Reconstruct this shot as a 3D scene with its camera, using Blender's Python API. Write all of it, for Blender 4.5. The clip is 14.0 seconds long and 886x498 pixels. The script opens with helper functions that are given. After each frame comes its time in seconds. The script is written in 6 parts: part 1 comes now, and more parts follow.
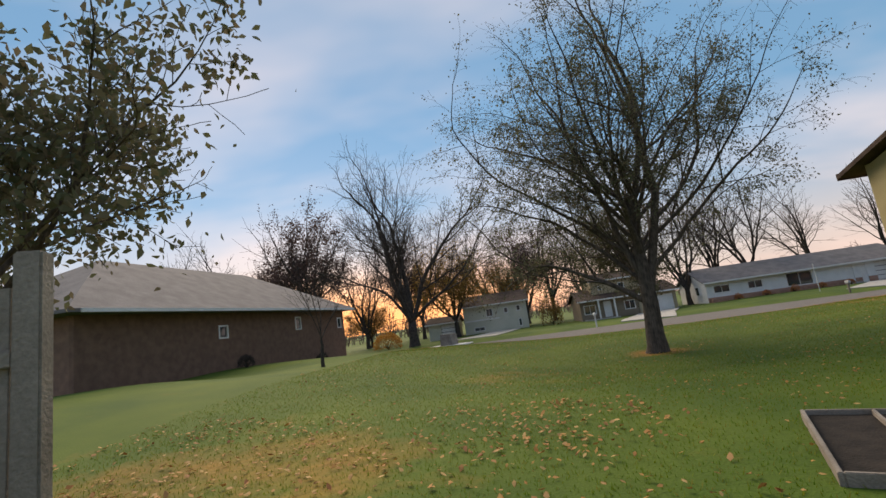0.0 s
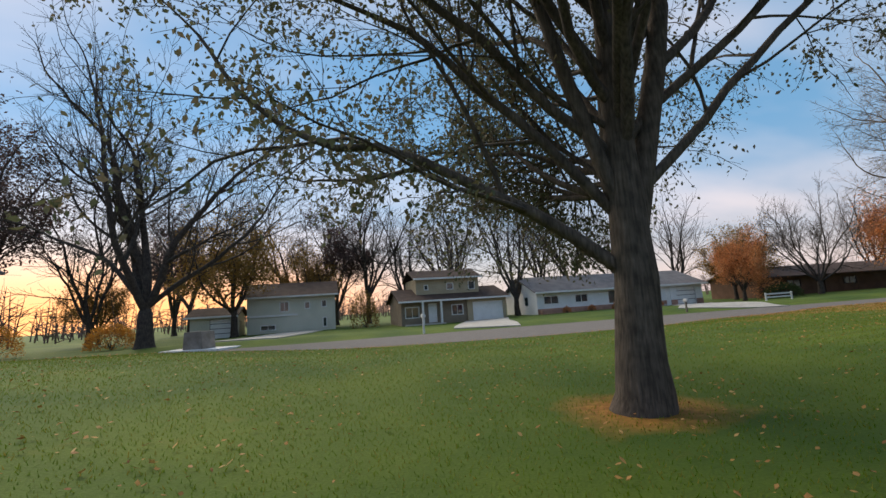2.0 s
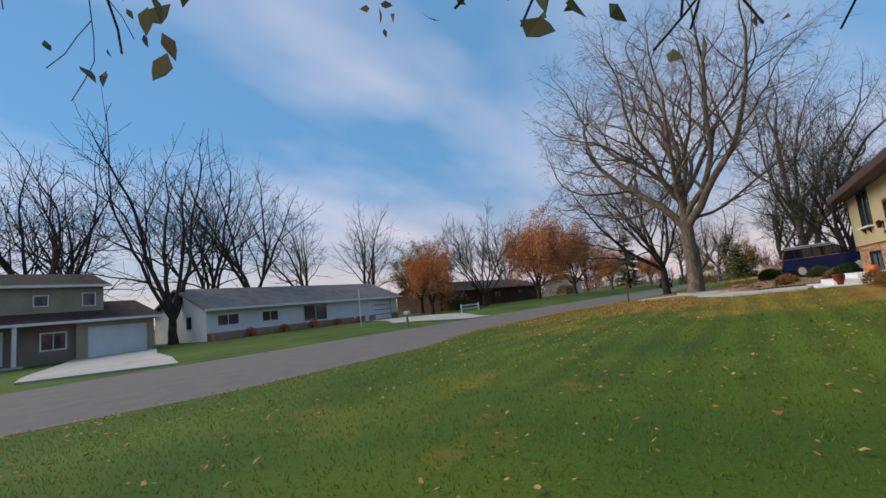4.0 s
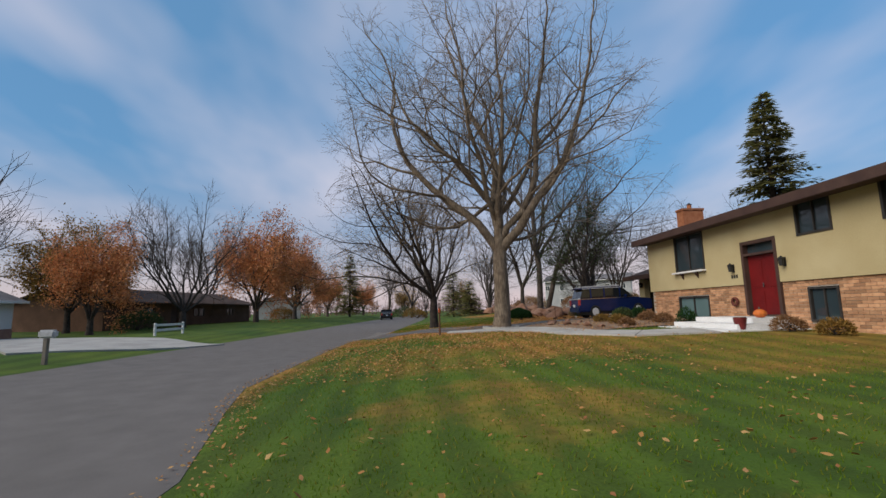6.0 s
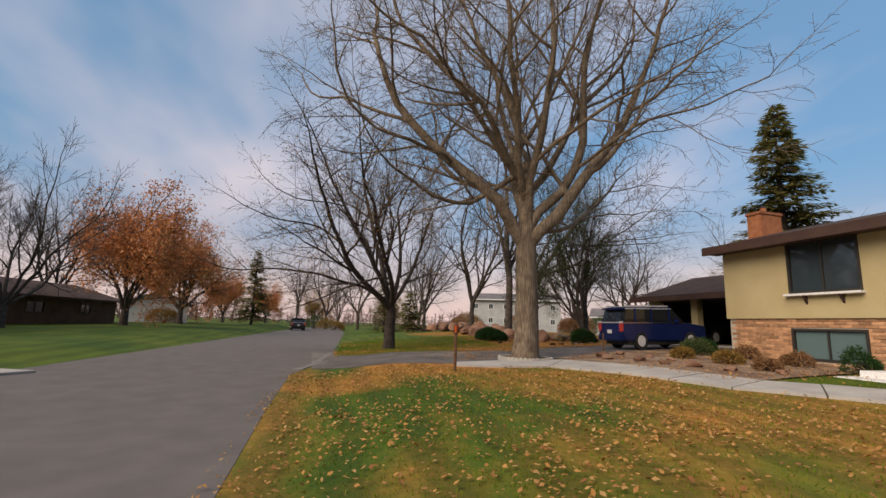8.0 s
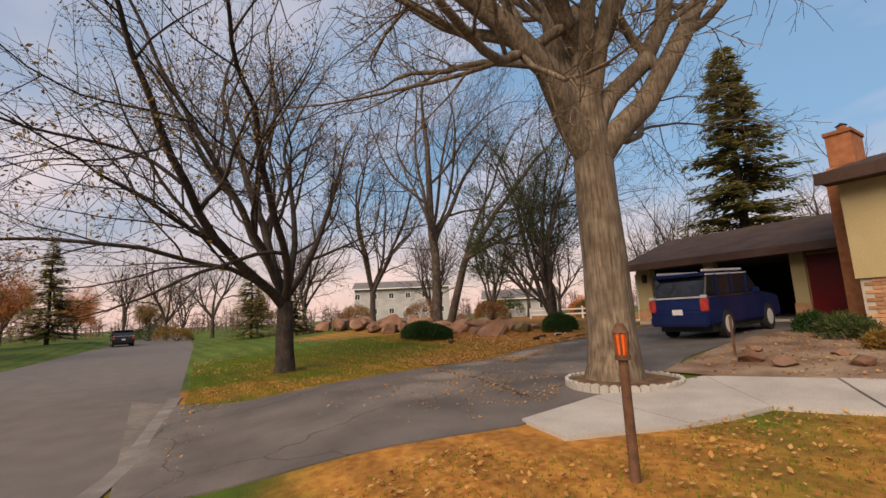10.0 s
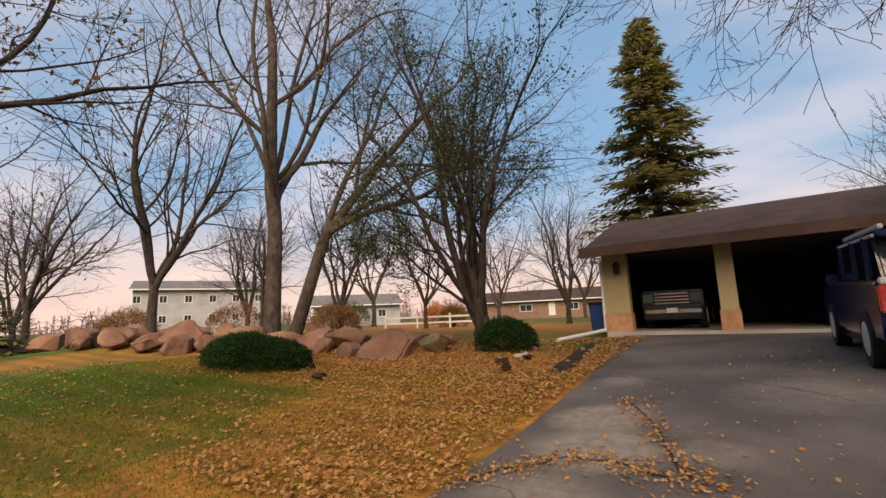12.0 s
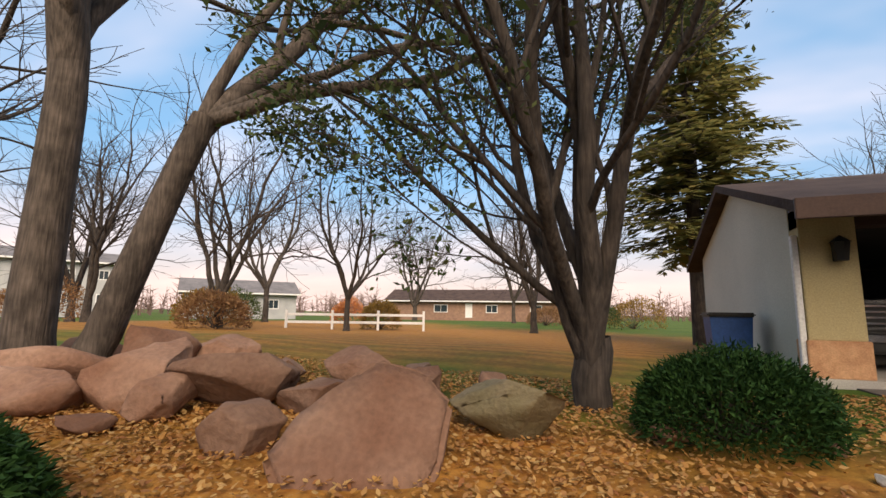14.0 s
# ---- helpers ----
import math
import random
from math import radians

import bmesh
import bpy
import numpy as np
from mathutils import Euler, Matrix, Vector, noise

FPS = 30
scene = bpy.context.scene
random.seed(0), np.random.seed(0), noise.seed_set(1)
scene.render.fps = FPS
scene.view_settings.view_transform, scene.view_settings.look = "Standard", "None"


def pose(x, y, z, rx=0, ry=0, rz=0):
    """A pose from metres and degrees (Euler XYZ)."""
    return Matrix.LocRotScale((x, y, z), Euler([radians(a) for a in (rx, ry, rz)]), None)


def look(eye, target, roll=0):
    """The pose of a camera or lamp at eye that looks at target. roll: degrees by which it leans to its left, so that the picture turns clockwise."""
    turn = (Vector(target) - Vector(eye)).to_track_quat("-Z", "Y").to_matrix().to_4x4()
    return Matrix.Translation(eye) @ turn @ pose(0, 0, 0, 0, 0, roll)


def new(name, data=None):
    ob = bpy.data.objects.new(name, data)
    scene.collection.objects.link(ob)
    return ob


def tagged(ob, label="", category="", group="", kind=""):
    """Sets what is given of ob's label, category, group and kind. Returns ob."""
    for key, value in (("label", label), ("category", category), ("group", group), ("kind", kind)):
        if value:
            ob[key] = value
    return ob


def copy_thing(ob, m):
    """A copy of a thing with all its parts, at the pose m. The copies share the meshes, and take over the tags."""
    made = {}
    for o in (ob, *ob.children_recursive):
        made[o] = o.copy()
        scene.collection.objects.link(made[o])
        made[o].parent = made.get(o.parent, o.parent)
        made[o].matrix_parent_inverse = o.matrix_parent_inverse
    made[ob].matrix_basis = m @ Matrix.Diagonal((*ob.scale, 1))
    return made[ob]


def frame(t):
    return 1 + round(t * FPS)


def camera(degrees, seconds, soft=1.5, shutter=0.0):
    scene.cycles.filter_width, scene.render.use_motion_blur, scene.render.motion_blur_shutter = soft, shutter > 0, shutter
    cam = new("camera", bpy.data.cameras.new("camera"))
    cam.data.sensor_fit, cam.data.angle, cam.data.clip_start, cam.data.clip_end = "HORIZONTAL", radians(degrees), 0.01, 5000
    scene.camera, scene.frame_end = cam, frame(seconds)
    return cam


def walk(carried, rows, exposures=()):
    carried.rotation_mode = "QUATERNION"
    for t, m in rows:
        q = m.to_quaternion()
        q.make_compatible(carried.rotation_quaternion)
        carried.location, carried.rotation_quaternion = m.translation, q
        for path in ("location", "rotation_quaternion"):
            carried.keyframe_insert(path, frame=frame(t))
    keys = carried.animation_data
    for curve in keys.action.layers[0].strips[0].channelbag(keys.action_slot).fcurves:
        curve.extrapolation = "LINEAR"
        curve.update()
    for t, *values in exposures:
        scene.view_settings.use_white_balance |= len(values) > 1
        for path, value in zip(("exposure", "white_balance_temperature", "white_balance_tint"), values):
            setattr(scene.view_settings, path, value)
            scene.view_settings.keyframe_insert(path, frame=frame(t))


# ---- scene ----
cam = camera(90.0, 14.0)
PATH = [
    (0, (-1.021, 2.681, 1.713), (-1.275, 4.638, 2.042), -8.1),
    (0.5, (-1.101, 6.372, 1.478), (-1.160, 8.348, 1.777), -6.6),
    (1, (-1.025, 9.950, 1.263), (-0.866, 11.925, 1.534), -4.9),
    (1.5, (-0.632, 13.275, 1.113), (-0.290, 15.228, 1.380), -3.7),
    (2, (0.080, 16.229, 1.050), (0.606, 18.140, 1.314), -3.8),
    (2.5, (1.043, 18.860, 0.977), (1.806, 20.692, 1.230), -5.0),
    (3, (2.139, 21.399, 0.930), (3.204, 23.074, 1.174), -6.3),
    (3.5, (3.385, 23.949, 0.905), (4.766, 25.375, 1.144), -6.3),
    (4, (4.708, 26.533, 0.884), (6.357, 27.640, 1.120), -5.6),
    (4.2, (5.242, 27.567, 0.876), (6.977, 28.534, 1.110), -5.4),
    (6.3, (13.991, 34.681, 0.88), (15.948, 34.387, 1.168), -0.9),
    (6.5, (14.813, 35.253, 0.85), (16.752, 34.864, 1.149), -0.9),
    (6.8, (16.013, 35.878, 0.803), (17.928, 35.4, 1.126), -0.4),
    (7, (16.836, 36.154, 0.784), (18.747, 35.658, 1.108), 1.1),
    (7.2, (17.707, 36.3, 0.795), (19.614, 35.803, 1.137), 1.9),
    (9.3, (27.569, 36.457, 1.209), (29.369, 35.639, 1.507), -0.3),
    (9.5, (28.482, 36.394, 1.209), (30.243, 35.495, 1.509), -1.0),
    (10, (30.752, 36.038, 1.199), (32.4, 34.943, 1.493), -2.8),
    (10.5, (33.047, 35.4, 1.191), (34.55, 34.111, 1.473), -3.3),
    (11, (35.212, 34.434, 1.126), (36.555, 32.981, 1.416), -3.9),
    (11.5, (37.232, 33.168, 1.098), (38.43, 31.596, 1.401), -3.1),
    (12, (39.051, 31.719, 1.141), (40.14, 30.069, 1.443), -2.4),
    (12.5, (40.679, 30.199, 1.247), (41.685, 28.495, 1.541), -1.7),
    (13, (42.219, 28.723, 1.338), (43.137, 26.969, 1.625), -0.3),
    (13.5, (43.704, 27.32, 1.341), (44.506, 25.508, 1.612), 0.7),
    (14, (45.087, 26.059, 1.335), (45.765, 24.2, 1.62), 0.8),
]
walk(cam, [(t, look(eye, target, roll)) for t, eye, target, roll in PATH], exposures=[(0, 1.7, 7700, 9), (0.5, 1.6, 7000, 5), (2, 1.74, 6900, 5), (3, 1.72, 6500, 5), (4, 1.48, 6200, 5), (6.5, 1.32, 6350, 6), (9.5, 1.64, 8300, 17), (10.5, 1.7, 8100, 16), (11, 1.8, 9200, 21), (11.5, 1.82, 10300, 25), (12, 1.8, 8500, 17), (12.5, 1.86, 8300, 14), (13, 1.93, 7600, 10), (14, 2.12, 7600, 11)])
SKY_STRENGTH, SUN_POWER = 0.15, 1.5

# ---- light ----
SUN_AZ, SUN_EL = 26.0, 1.8
world = bpy.data.worlds.new("dusk_sky")
scene.world = world
world.use_nodes = True
wn, wl = world.node_tree.nodes, world.node_tree.links
wn.clear()
w_out = wn.new("ShaderNodeOutputWorld")
w_bg = wn.new("ShaderNodeBackground")
w_sky = wn.new("ShaderNodeTexSky")
w_sky.sky_type = "NISHITA"
w_sky.sun_disc = False
w_sky.sun_elevation = radians(SUN_EL)
w_sky.sun_rotation = radians(-SUN_AZ)
w_sky.air_density, w_sky.dust_density, w_sky.ozone_density = 1.0, 0.5, 3.5
w_co = wn.new("ShaderNodeTexCoord")
w_sep = wn.new("ShaderNodeSeparateXYZ")
wl.new(w_co.outputs["Generated"], w_sep.inputs[0])
w_zb = wn.new("ShaderNodeMath")
w_zb.operation = "ADD"
w_zb.inputs[1].default_value = 0.22
wl.new(w_sep.outputs[2], w_zb.inputs[0])
w_dx = wn.new("ShaderNodeMath")
w_dx.operation = "DIVIDE"
w_dy = wn.new("ShaderNodeMath")
w_dy.operation = "DIVIDE"
wl.new(w_sep.outputs[0], w_dx.inputs[0])
wl.new(w_sep.outputs[1], w_dy.inputs[0])
wl.new(w_zb.outputs[0], w_dx.inputs[1])
wl.new(w_zb.outputs[0], w_dy.inputs[1])
w_cmb = wn.new("ShaderNodeCombineXYZ")
wl.new(w_dx.outputs[0], w_cmb.inputs[0])
wl.new(w_dy.outputs[0], w_cmb.inputs[1])
w_map = wn.new("ShaderNodeMapping")
w_map.inputs["Rotation"].default_value = (0, 0, radians(-25))
w_map.inputs["Scale"].default_value = (0.75, 1.35, 1.0)
wl.new(w_cmb.outputs[0], w_map.inputs["Vector"])
w_noise = wn.new("ShaderNodeTexNoise")
w_noise.inputs["Scale"].default_value = 1.0
w_noise.inputs["Detail"].default_value = 4.0
w_noise.inputs["Roughness"].default_value = 0.5
wl.new(w_map.outputs[0], w_noise.inputs["Vector"])
w_ramp = wn.new("ShaderNodeValToRGB")
w_ramp.color_ramp.elements[0].position, w_ramp.color_ramp.elements[1].position = 0.42, 0.8
w_ramp.color_ramp.elements[0].color, w_ramp.color_ramp.elements[1].color = (0, 0, 0, 1), (0.62, 0.62, 0.62, 1)
wl.new(w_noise.outputs["Fac"], w_ramp.inputs[0])
w_veil = wn.new("ShaderNodeMixRGB")
w_veil.inputs[0].default_value, w_veil.inputs[2].default_value = 0.5, (0.62, 1.25, 2.1, 1)
wl.new(w_sky.outputs[0], w_veil.inputs[1])
w_mix = wn.new("ShaderNodeMixRGB")
w_mix.inputs[2].default_value = (2.5, 2.12, 2.2, 1)
wl.new(w_ramp.outputs[0], w_mix.inputs[0])
wl.new(w_veil.outputs[0], w_mix.inputs[1])
w_low = wn.new("ShaderNodeMapRange")
w_low.interpolation_type = "SMOOTHSTEP"
w_low.inputs["From Min"].default_value, w_low.inputs["From Max"].default_value = -0.05, 0.32
w_low.inputs["To Min"].default_value, w_low.inputs["To Max"].default_value = 0.62, 0.0
wl.new(w_sep.outputs[2], w_low.inputs["Value"])
w_haze = wn.new("ShaderNodeMixRGB")
w_haze.inputs[2].default_value = (2.3, 1.62, 1.5, 1)
wl.new(w_low.outputs[0], w_haze.inputs[0])
wl.new(w_mix.outputs[0], w_haze.inputs[1])
w_dot = wn.new("ShaderNodeVectorMath")
w_dot.operation = "DOT_PRODUCT"
w_dot.inputs[1].default_value = (-math.sin(radians(SUN_AZ)), math.cos(radians(SUN_AZ)), 0)
wl.new(w_co.outputs["Generated"], w_dot.inputs[0])
w_near, w_band, w_both = wn.new("ShaderNodeMapRange"), wn.new("ShaderNodeMapRange"), wn.new("ShaderNodeMath")
w_near.interpolation_type = w_band.interpolation_type = "SMOOTHSTEP"
w_near.inputs["From Min"].default_value, w_near.inputs["From Max"].default_value = 0.72, 1.0
wl.new(w_dot.outputs["Value"], w_near.inputs["Value"])
w_band.inputs["From Min"].default_value, w_band.inputs["From Max"].default_value = 0.02, 0.17
w_band.inputs["To Min"].default_value, w_band.inputs["To Max"].default_value = 0.85, 0.0
wl.new(w_sep.outputs[2], w_band.inputs["Value"])
w_both.operation = "MULTIPLY"
wl.new(w_near.outputs[0], w_both.inputs[0])
wl.new(w_band.outputs[0], w_both.inputs[1])
w_glow = wn.new("ShaderNodeMixRGB")
w_glow.inputs[2].default_value = (4.2, 1.75, 0.62, 1)
wl.new(w_both.outputs[0], w_glow.inputs[0])
wl.new(w_haze.outputs[0], w_glow.inputs[1])
wl.new(w_glow.outputs[0], w_bg.inputs[0])
w_bg.inputs[1].default_value = SKY_STRENGTH
wl.new(w_bg.outputs[0], w_out.inputs[0])

sun_data = bpy.data.lights.new("sun", "SUN")
sun_data.energy, sun_data.angle, sun_data.color = SUN_POWER, radians(50), (1.0, 0.86, 0.72)
sun_ob = new("sun", sun_data)
sun_ob.matrix_world = look((0, 0, 60), (math.sin(radians(SUN_AZ)) * 60, -math.cos(radians(SUN_AZ)) * 60, 60 - 60 * math.tan(radians(38))))


# ---- materials ----
def mat(name, a, b, scale=4.0, rough=0.85, bump=0.3, fine=60.0, metal=0.0, spread=0.0, c=None, spec=0.3, stretch=1.0, deep=0.55):
    """Two tones mixed at a coarse and a fine scale; spread varies piece by piece."""
    m = bpy.data.materials.new(name)
    m.use_nodes = True
    n, l = m.node_tree.nodes, m.node_tree.links
    bsdf = n["Principled BSDF"]
    bsdf.inputs["Roughness"].default_value = rough
    bsdf.inputs["Metallic"].default_value = metal
    bsdf.inputs["Specular IOR Level"].default_value = spec
    co = n.new("ShaderNodeTexCoord")
    n1, n2 = n.new("ShaderNodeTexNoise"), n.new("ShaderNodeTexNoise")
    n1.inputs["Scale"].default_value, n2.inputs["Scale"].default_value = scale, fine
    n1.inputs["Detail"].default_value, n2.inputs["Detail"].default_value = 5.0, 3.0
    geo = n.new("ShaderNodeNewGeometry")
    l.new(geo.outputs["Position"], n1.inputs["Vector"])
    mp = n.new("ShaderNodeMapping")
    mp.inputs["Scale"].default_value = (1, 1, stretch)
    l.new(geo.outputs["Position"], mp.inputs["Vector"])
    l.new(mp.outputs[0], n2.inputs["Vector"])
    r1 = n.new("ShaderNodeValToRGB")
    r1.color_ramp.elements[0].position, r1.color_ramp.elements[1].position = 0.34, 0.68
    r1.color_ramp.elements[0].color, r1.color_ramp.elements[1].color = (*a, 1), (*b, 1)
    if c:
        e = r1.color_ramp.elements.new(0.85)
        e.color = (*c, 1)
    l.new(n1.outputs["Fac"], r1.inputs[0])
    mul = n.new("ShaderNodeMixRGB")
    mul.blend_type = "MULTIPLY"
    mul.inputs[0].default_value = 0.55 if deep > 0.5 else 0.85
    r2 = n.new("ShaderNodeValToRGB")
    r2.color_ramp.elements[0].position, r2.color_ramp.elements[1].position = 0.3, 0.7
    r2.color_ramp.elements[0].color, r2.color_ramp.elements[1].color = (deep, deep, deep, 1), (1, 1, 1, 1)
    l.new(n2.outputs["Fac"], r2.inputs[0])
    l.new(r1.outputs[0], mul.inputs[1])
    l.new(r2.outputs[0], mul.inputs[2])
    last = mul.outputs[0]
    if spread:
        info = n.new("ShaderNodeObjectInfo")
        add = n.new("ShaderNodeMath")
        add.operation = "ADD"
        l.new(info.outputs["Random"], add.inputs[0])
        l.new(geo.outputs["Random Per Island"], add.inputs[1])
        fr = n.new("ShaderNodeMath")
        fr.operation = "FRACT"
        l.new(add.outputs[0], fr.inputs[0])
        hsv = n.new("ShaderNodeHueSaturation")
        mr = n.new("ShaderNodeMapRange")
        mr.inputs["To Min"].default_value, mr.inputs["To Max"].default_value = 1 - spread, 1 + spread
        l.new(fr.outputs[0], mr.inputs["Value"])
        l.new(mr.outputs[0], hsv.inputs["Value"])
        l.new(last, hsv.inputs["Color"])
        last = hsv.outputs[0]
    l.new(last, bsdf.inputs["Base Color"])
    if bump:
        bp = n.new("ShaderNodeBump")
        bp.inputs["Strength"].default_value = bump
        bp.inputs["Distance"].default_value = 0.02
        l.new(n2.outputs["Fac"], bp.inputs["Height"])
        l.new(bp.outputs[0], bsdf.inputs["Normal"])
    return m


def leaf_mat(name, tones, trans=0.25):
    """Leaves whose tone changes from leaf to leaf."""
    m = bpy.data.materials.new(name)
    m.use_nodes = True
    n, l = m.node_tree.nodes, m.node_tree.links
    bsdf = n["Principled BSDF"]
    bsdf.inputs["Roughness"].default_value = 0.7
    bsdf.inputs["Specular IOR Level"].default_value = 0.15
    geo, r = n.new("ShaderNodeNewGeometry"), n.new("ShaderNodeValToRGB")
    r.color_ramp.interpolation = "LINEAR"
    for i, t in enumerate(tones):
        e = r.color_ramp.elements[i] if i < 2 else r.color_ramp.elements.new(1)
        e.position, e.color = i / (len(tones) - 1), (*t, 1)
    l.new(geo.outputs["Random Per Island"], r.inputs[0])
    l.new(r.outputs[0], bsdf.inputs["Base Color"])
    if trans:
        tr, mx = n.new("ShaderNodeBsdfTranslucent"), n.new("ShaderNodeMixShader")
        l.new(r.outputs[0], tr.inputs[0])
        mx.inputs[0].default_value = trans
        l.new(bsdf.outputs[0], mx.inputs[1])
        l.new(tr.outputs[0], mx.inputs[2])
        l.new(mx.outputs[0], n["Material Output"].inputs[0])
    return m


def glass_mat(name, tint):
    m = bpy.data.materials.new(name)
    m.use_nodes = True
    b = m.node_tree.nodes["Principled BSDF"]
    b.inputs["Base Color"].default_value = (*tint, 1)
    b.inputs["Roughness"].default_value = 0.04
    b.inputs["Specular IOR Level"].default_value = 0.8
    return m


LAWN = mat("lawn_turf", (0.04, 0.086, 0.004), (0.092, 0.136, 0.008), 0.3, 0.95, 0.6, 30, c=(0.2, 0.16, 0.04))


def add_litter(m, spots, tone, tone2):
    """Leaf litter worked into the turf in soft-edged, ragged patches: (x, y, reach, amount)."""
    n, l = m.node_tree.nodes, m.node_tree.links
    bsdf = n["Principled BSDF"]
    was = bsdf.inputs["Base Color"].links[0].from_socket
    geo = n.new("ShaderNodeNewGeometry")
    total = None
    for x, y, reach, amount in spots:
        dist = n.new("ShaderNodeVectorMath")
        dist.operation = "DISTANCE"
        dist.inputs[1].default_value = (x, y, 0)
        l.new(geo.outputs["Position"], dist.inputs[0])
        mr = n.new("ShaderNodeMapRange")
        mr.interpolation_type = "SMOOTHSTEP"
        mr.inputs["From Min"].default_value, mr.inputs["From Max"].default_value = 0.35 * reach, reach
        mr.inputs["To Min"].default_value, mr.inputs["To Max"].default_value = amount, 0.0
        l.new(dist.outputs["Value"], mr.inputs["Value"])
        if total is None:
            total = mr.outputs[0]
        else:
            mx = n.new("ShaderNodeMath")
            mx.operation = "MAXIMUM"
            l.new(total, mx.inputs[0])
            l.new(mr.outputs[0], mx.inputs[1])
            total = mx.outputs[0]
    sep, slope, off, verge, most = n.new("ShaderNodeSeparateXYZ"), n.new("ShaderNodeMath"), n.new("ShaderNodeMath"), n.new("ShaderNodeMapRange"), n.new("ShaderNodeMath")
    l.new(geo.outputs["Position"], sep.inputs[0])
    slope.operation, slope.inputs[1].default_value, slope.inputs[2].default_value = "MULTIPLY_ADD", 0.05, -38.3
    l.new(sep.outputs[0], slope.inputs[0])
    l.new(slope.outputs[0], off.inputs[0])
    l.new(sep.outputs[1], off.inputs[1])
    verge.inputs["From Min"].default_value, verge.inputs["From Max"].default_value = -1.0, -0.1
    verge.inputs["To Min"].default_value, verge.inputs["To Max"].default_value = 0.0, 0.36
    l.new(off.outputs[0], verge.inputs["Value"])
    cut, win = n.new("ShaderNodeMapRange"), n.new("ShaderNodeMath")
    cut.inputs["From Min"].default_value, cut.inputs["From Max"].default_value = 1.5, 2.5
    cut.inputs["To Min"].default_value, cut.inputs["To Max"].default_value = 1.0, 0.0
    l.new(off.outputs[0], cut.inputs["Value"])
    win.operation = "MULTIPLY"
    l.new(verge.outputs[0], win.inputs[0])
    l.new(cut.outputs[0], win.inputs[1])
    most.operation = "MAXIMUM"
    l.new(win.outputs[0], most.inputs[0])
    l.new(total, most.inputs[1])
    total = most.outputs[0]
    ns = n.new("ShaderNodeTexNoise")
    ns.inputs["Scale"].default_value, ns.inputs["Detail"].default_value, ns.inputs["Roughness"].default_value = 0.7, 8.0, 0.65
    l.new(geo.outputs["Position"], ns.inputs["Vector"])
    add = n.new("ShaderNodeMath")
    add.operation = "ADD"
    l.new(total, add.inputs[0])
    l.new(ns.outputs["Fac"], add.inputs[1])
    edge = n.new("ShaderNodeMapRange")
    edge.inputs["From Min"].default_value, edge.inputs["From Max"].default_value = 0.62, 1.15
    l.new(add.outputs[0], edge.inputs["Value"])
    tn = n.new("ShaderNodeTexNoise")
    tn.inputs["Scale"].default_value, tn.inputs["Detail"].default_value = 9.0, 6.0
    l.new(geo.outputs["Position"], tn.inputs["Vector"])
    tr = n.new("ShaderNodeValToRGB")
    tr.color_ramp.elements[0].position, tr.color_ramp.elements[1].position = 0.35, 0.65
    tr.color_ramp.elements[0].color, tr.color_ramp.elements[1].color = (*tone, 1), (*tone2, 1)
    l.new(tn.outputs["Fac"], tr.inputs[0])
    mix = n.new("ShaderNodeMixRGB")
    l.new(edge.outputs[0], mix.inputs[0])
    l.new(was, mix.inputs[1])
    l.new(tr.outputs[0], mix.inputs[2])
    l.new(mix.outputs[0], bsdf.inputs["Base Color"])


LITTER_SPOTS = [(34.6, 32.6, 3.6, 0.75), (32.6, 35.6, 2.6, 0.6), (30.5, 30.6, 4.0, 0.5), (26, 29.6, 4.5, 0.45), (23, 25, 6, 0.35), (24.5, 33.5, 4.0, 0.3), (42.6, 29.5, 2.8, 0.85), (42.0, 32.6, 2.2, 0.8), (44.0, 34.2, 2.6, 0.7), (46.5, 30.5, 5.5, 0.36), (43.0, 26.6, 3.4, 0.9), (43.4, 24.6, 4.4, 0.95), (46.5, 23.6, 4.0, 0.9), (52, 22.6, 5, 0.8), (-5.2, 8.4, 4.2, 0.3), (4.5, 21.9, 1.8, 0.5), (50, 8, 16, 0.7), (66, 5, 22, 0.7), (58, 25.4, 5, 0.5), (15, 16, 5, 0.2), (-1, 17, 3, 0.2), (10, 30, 4, 0.12), (19, 32.5, 3.0, 0.3)]
add_litter(LAWN, LITTER_SPOTS, (0.26, 0.10, 0.018), (0.40, 0.19, 0.04))


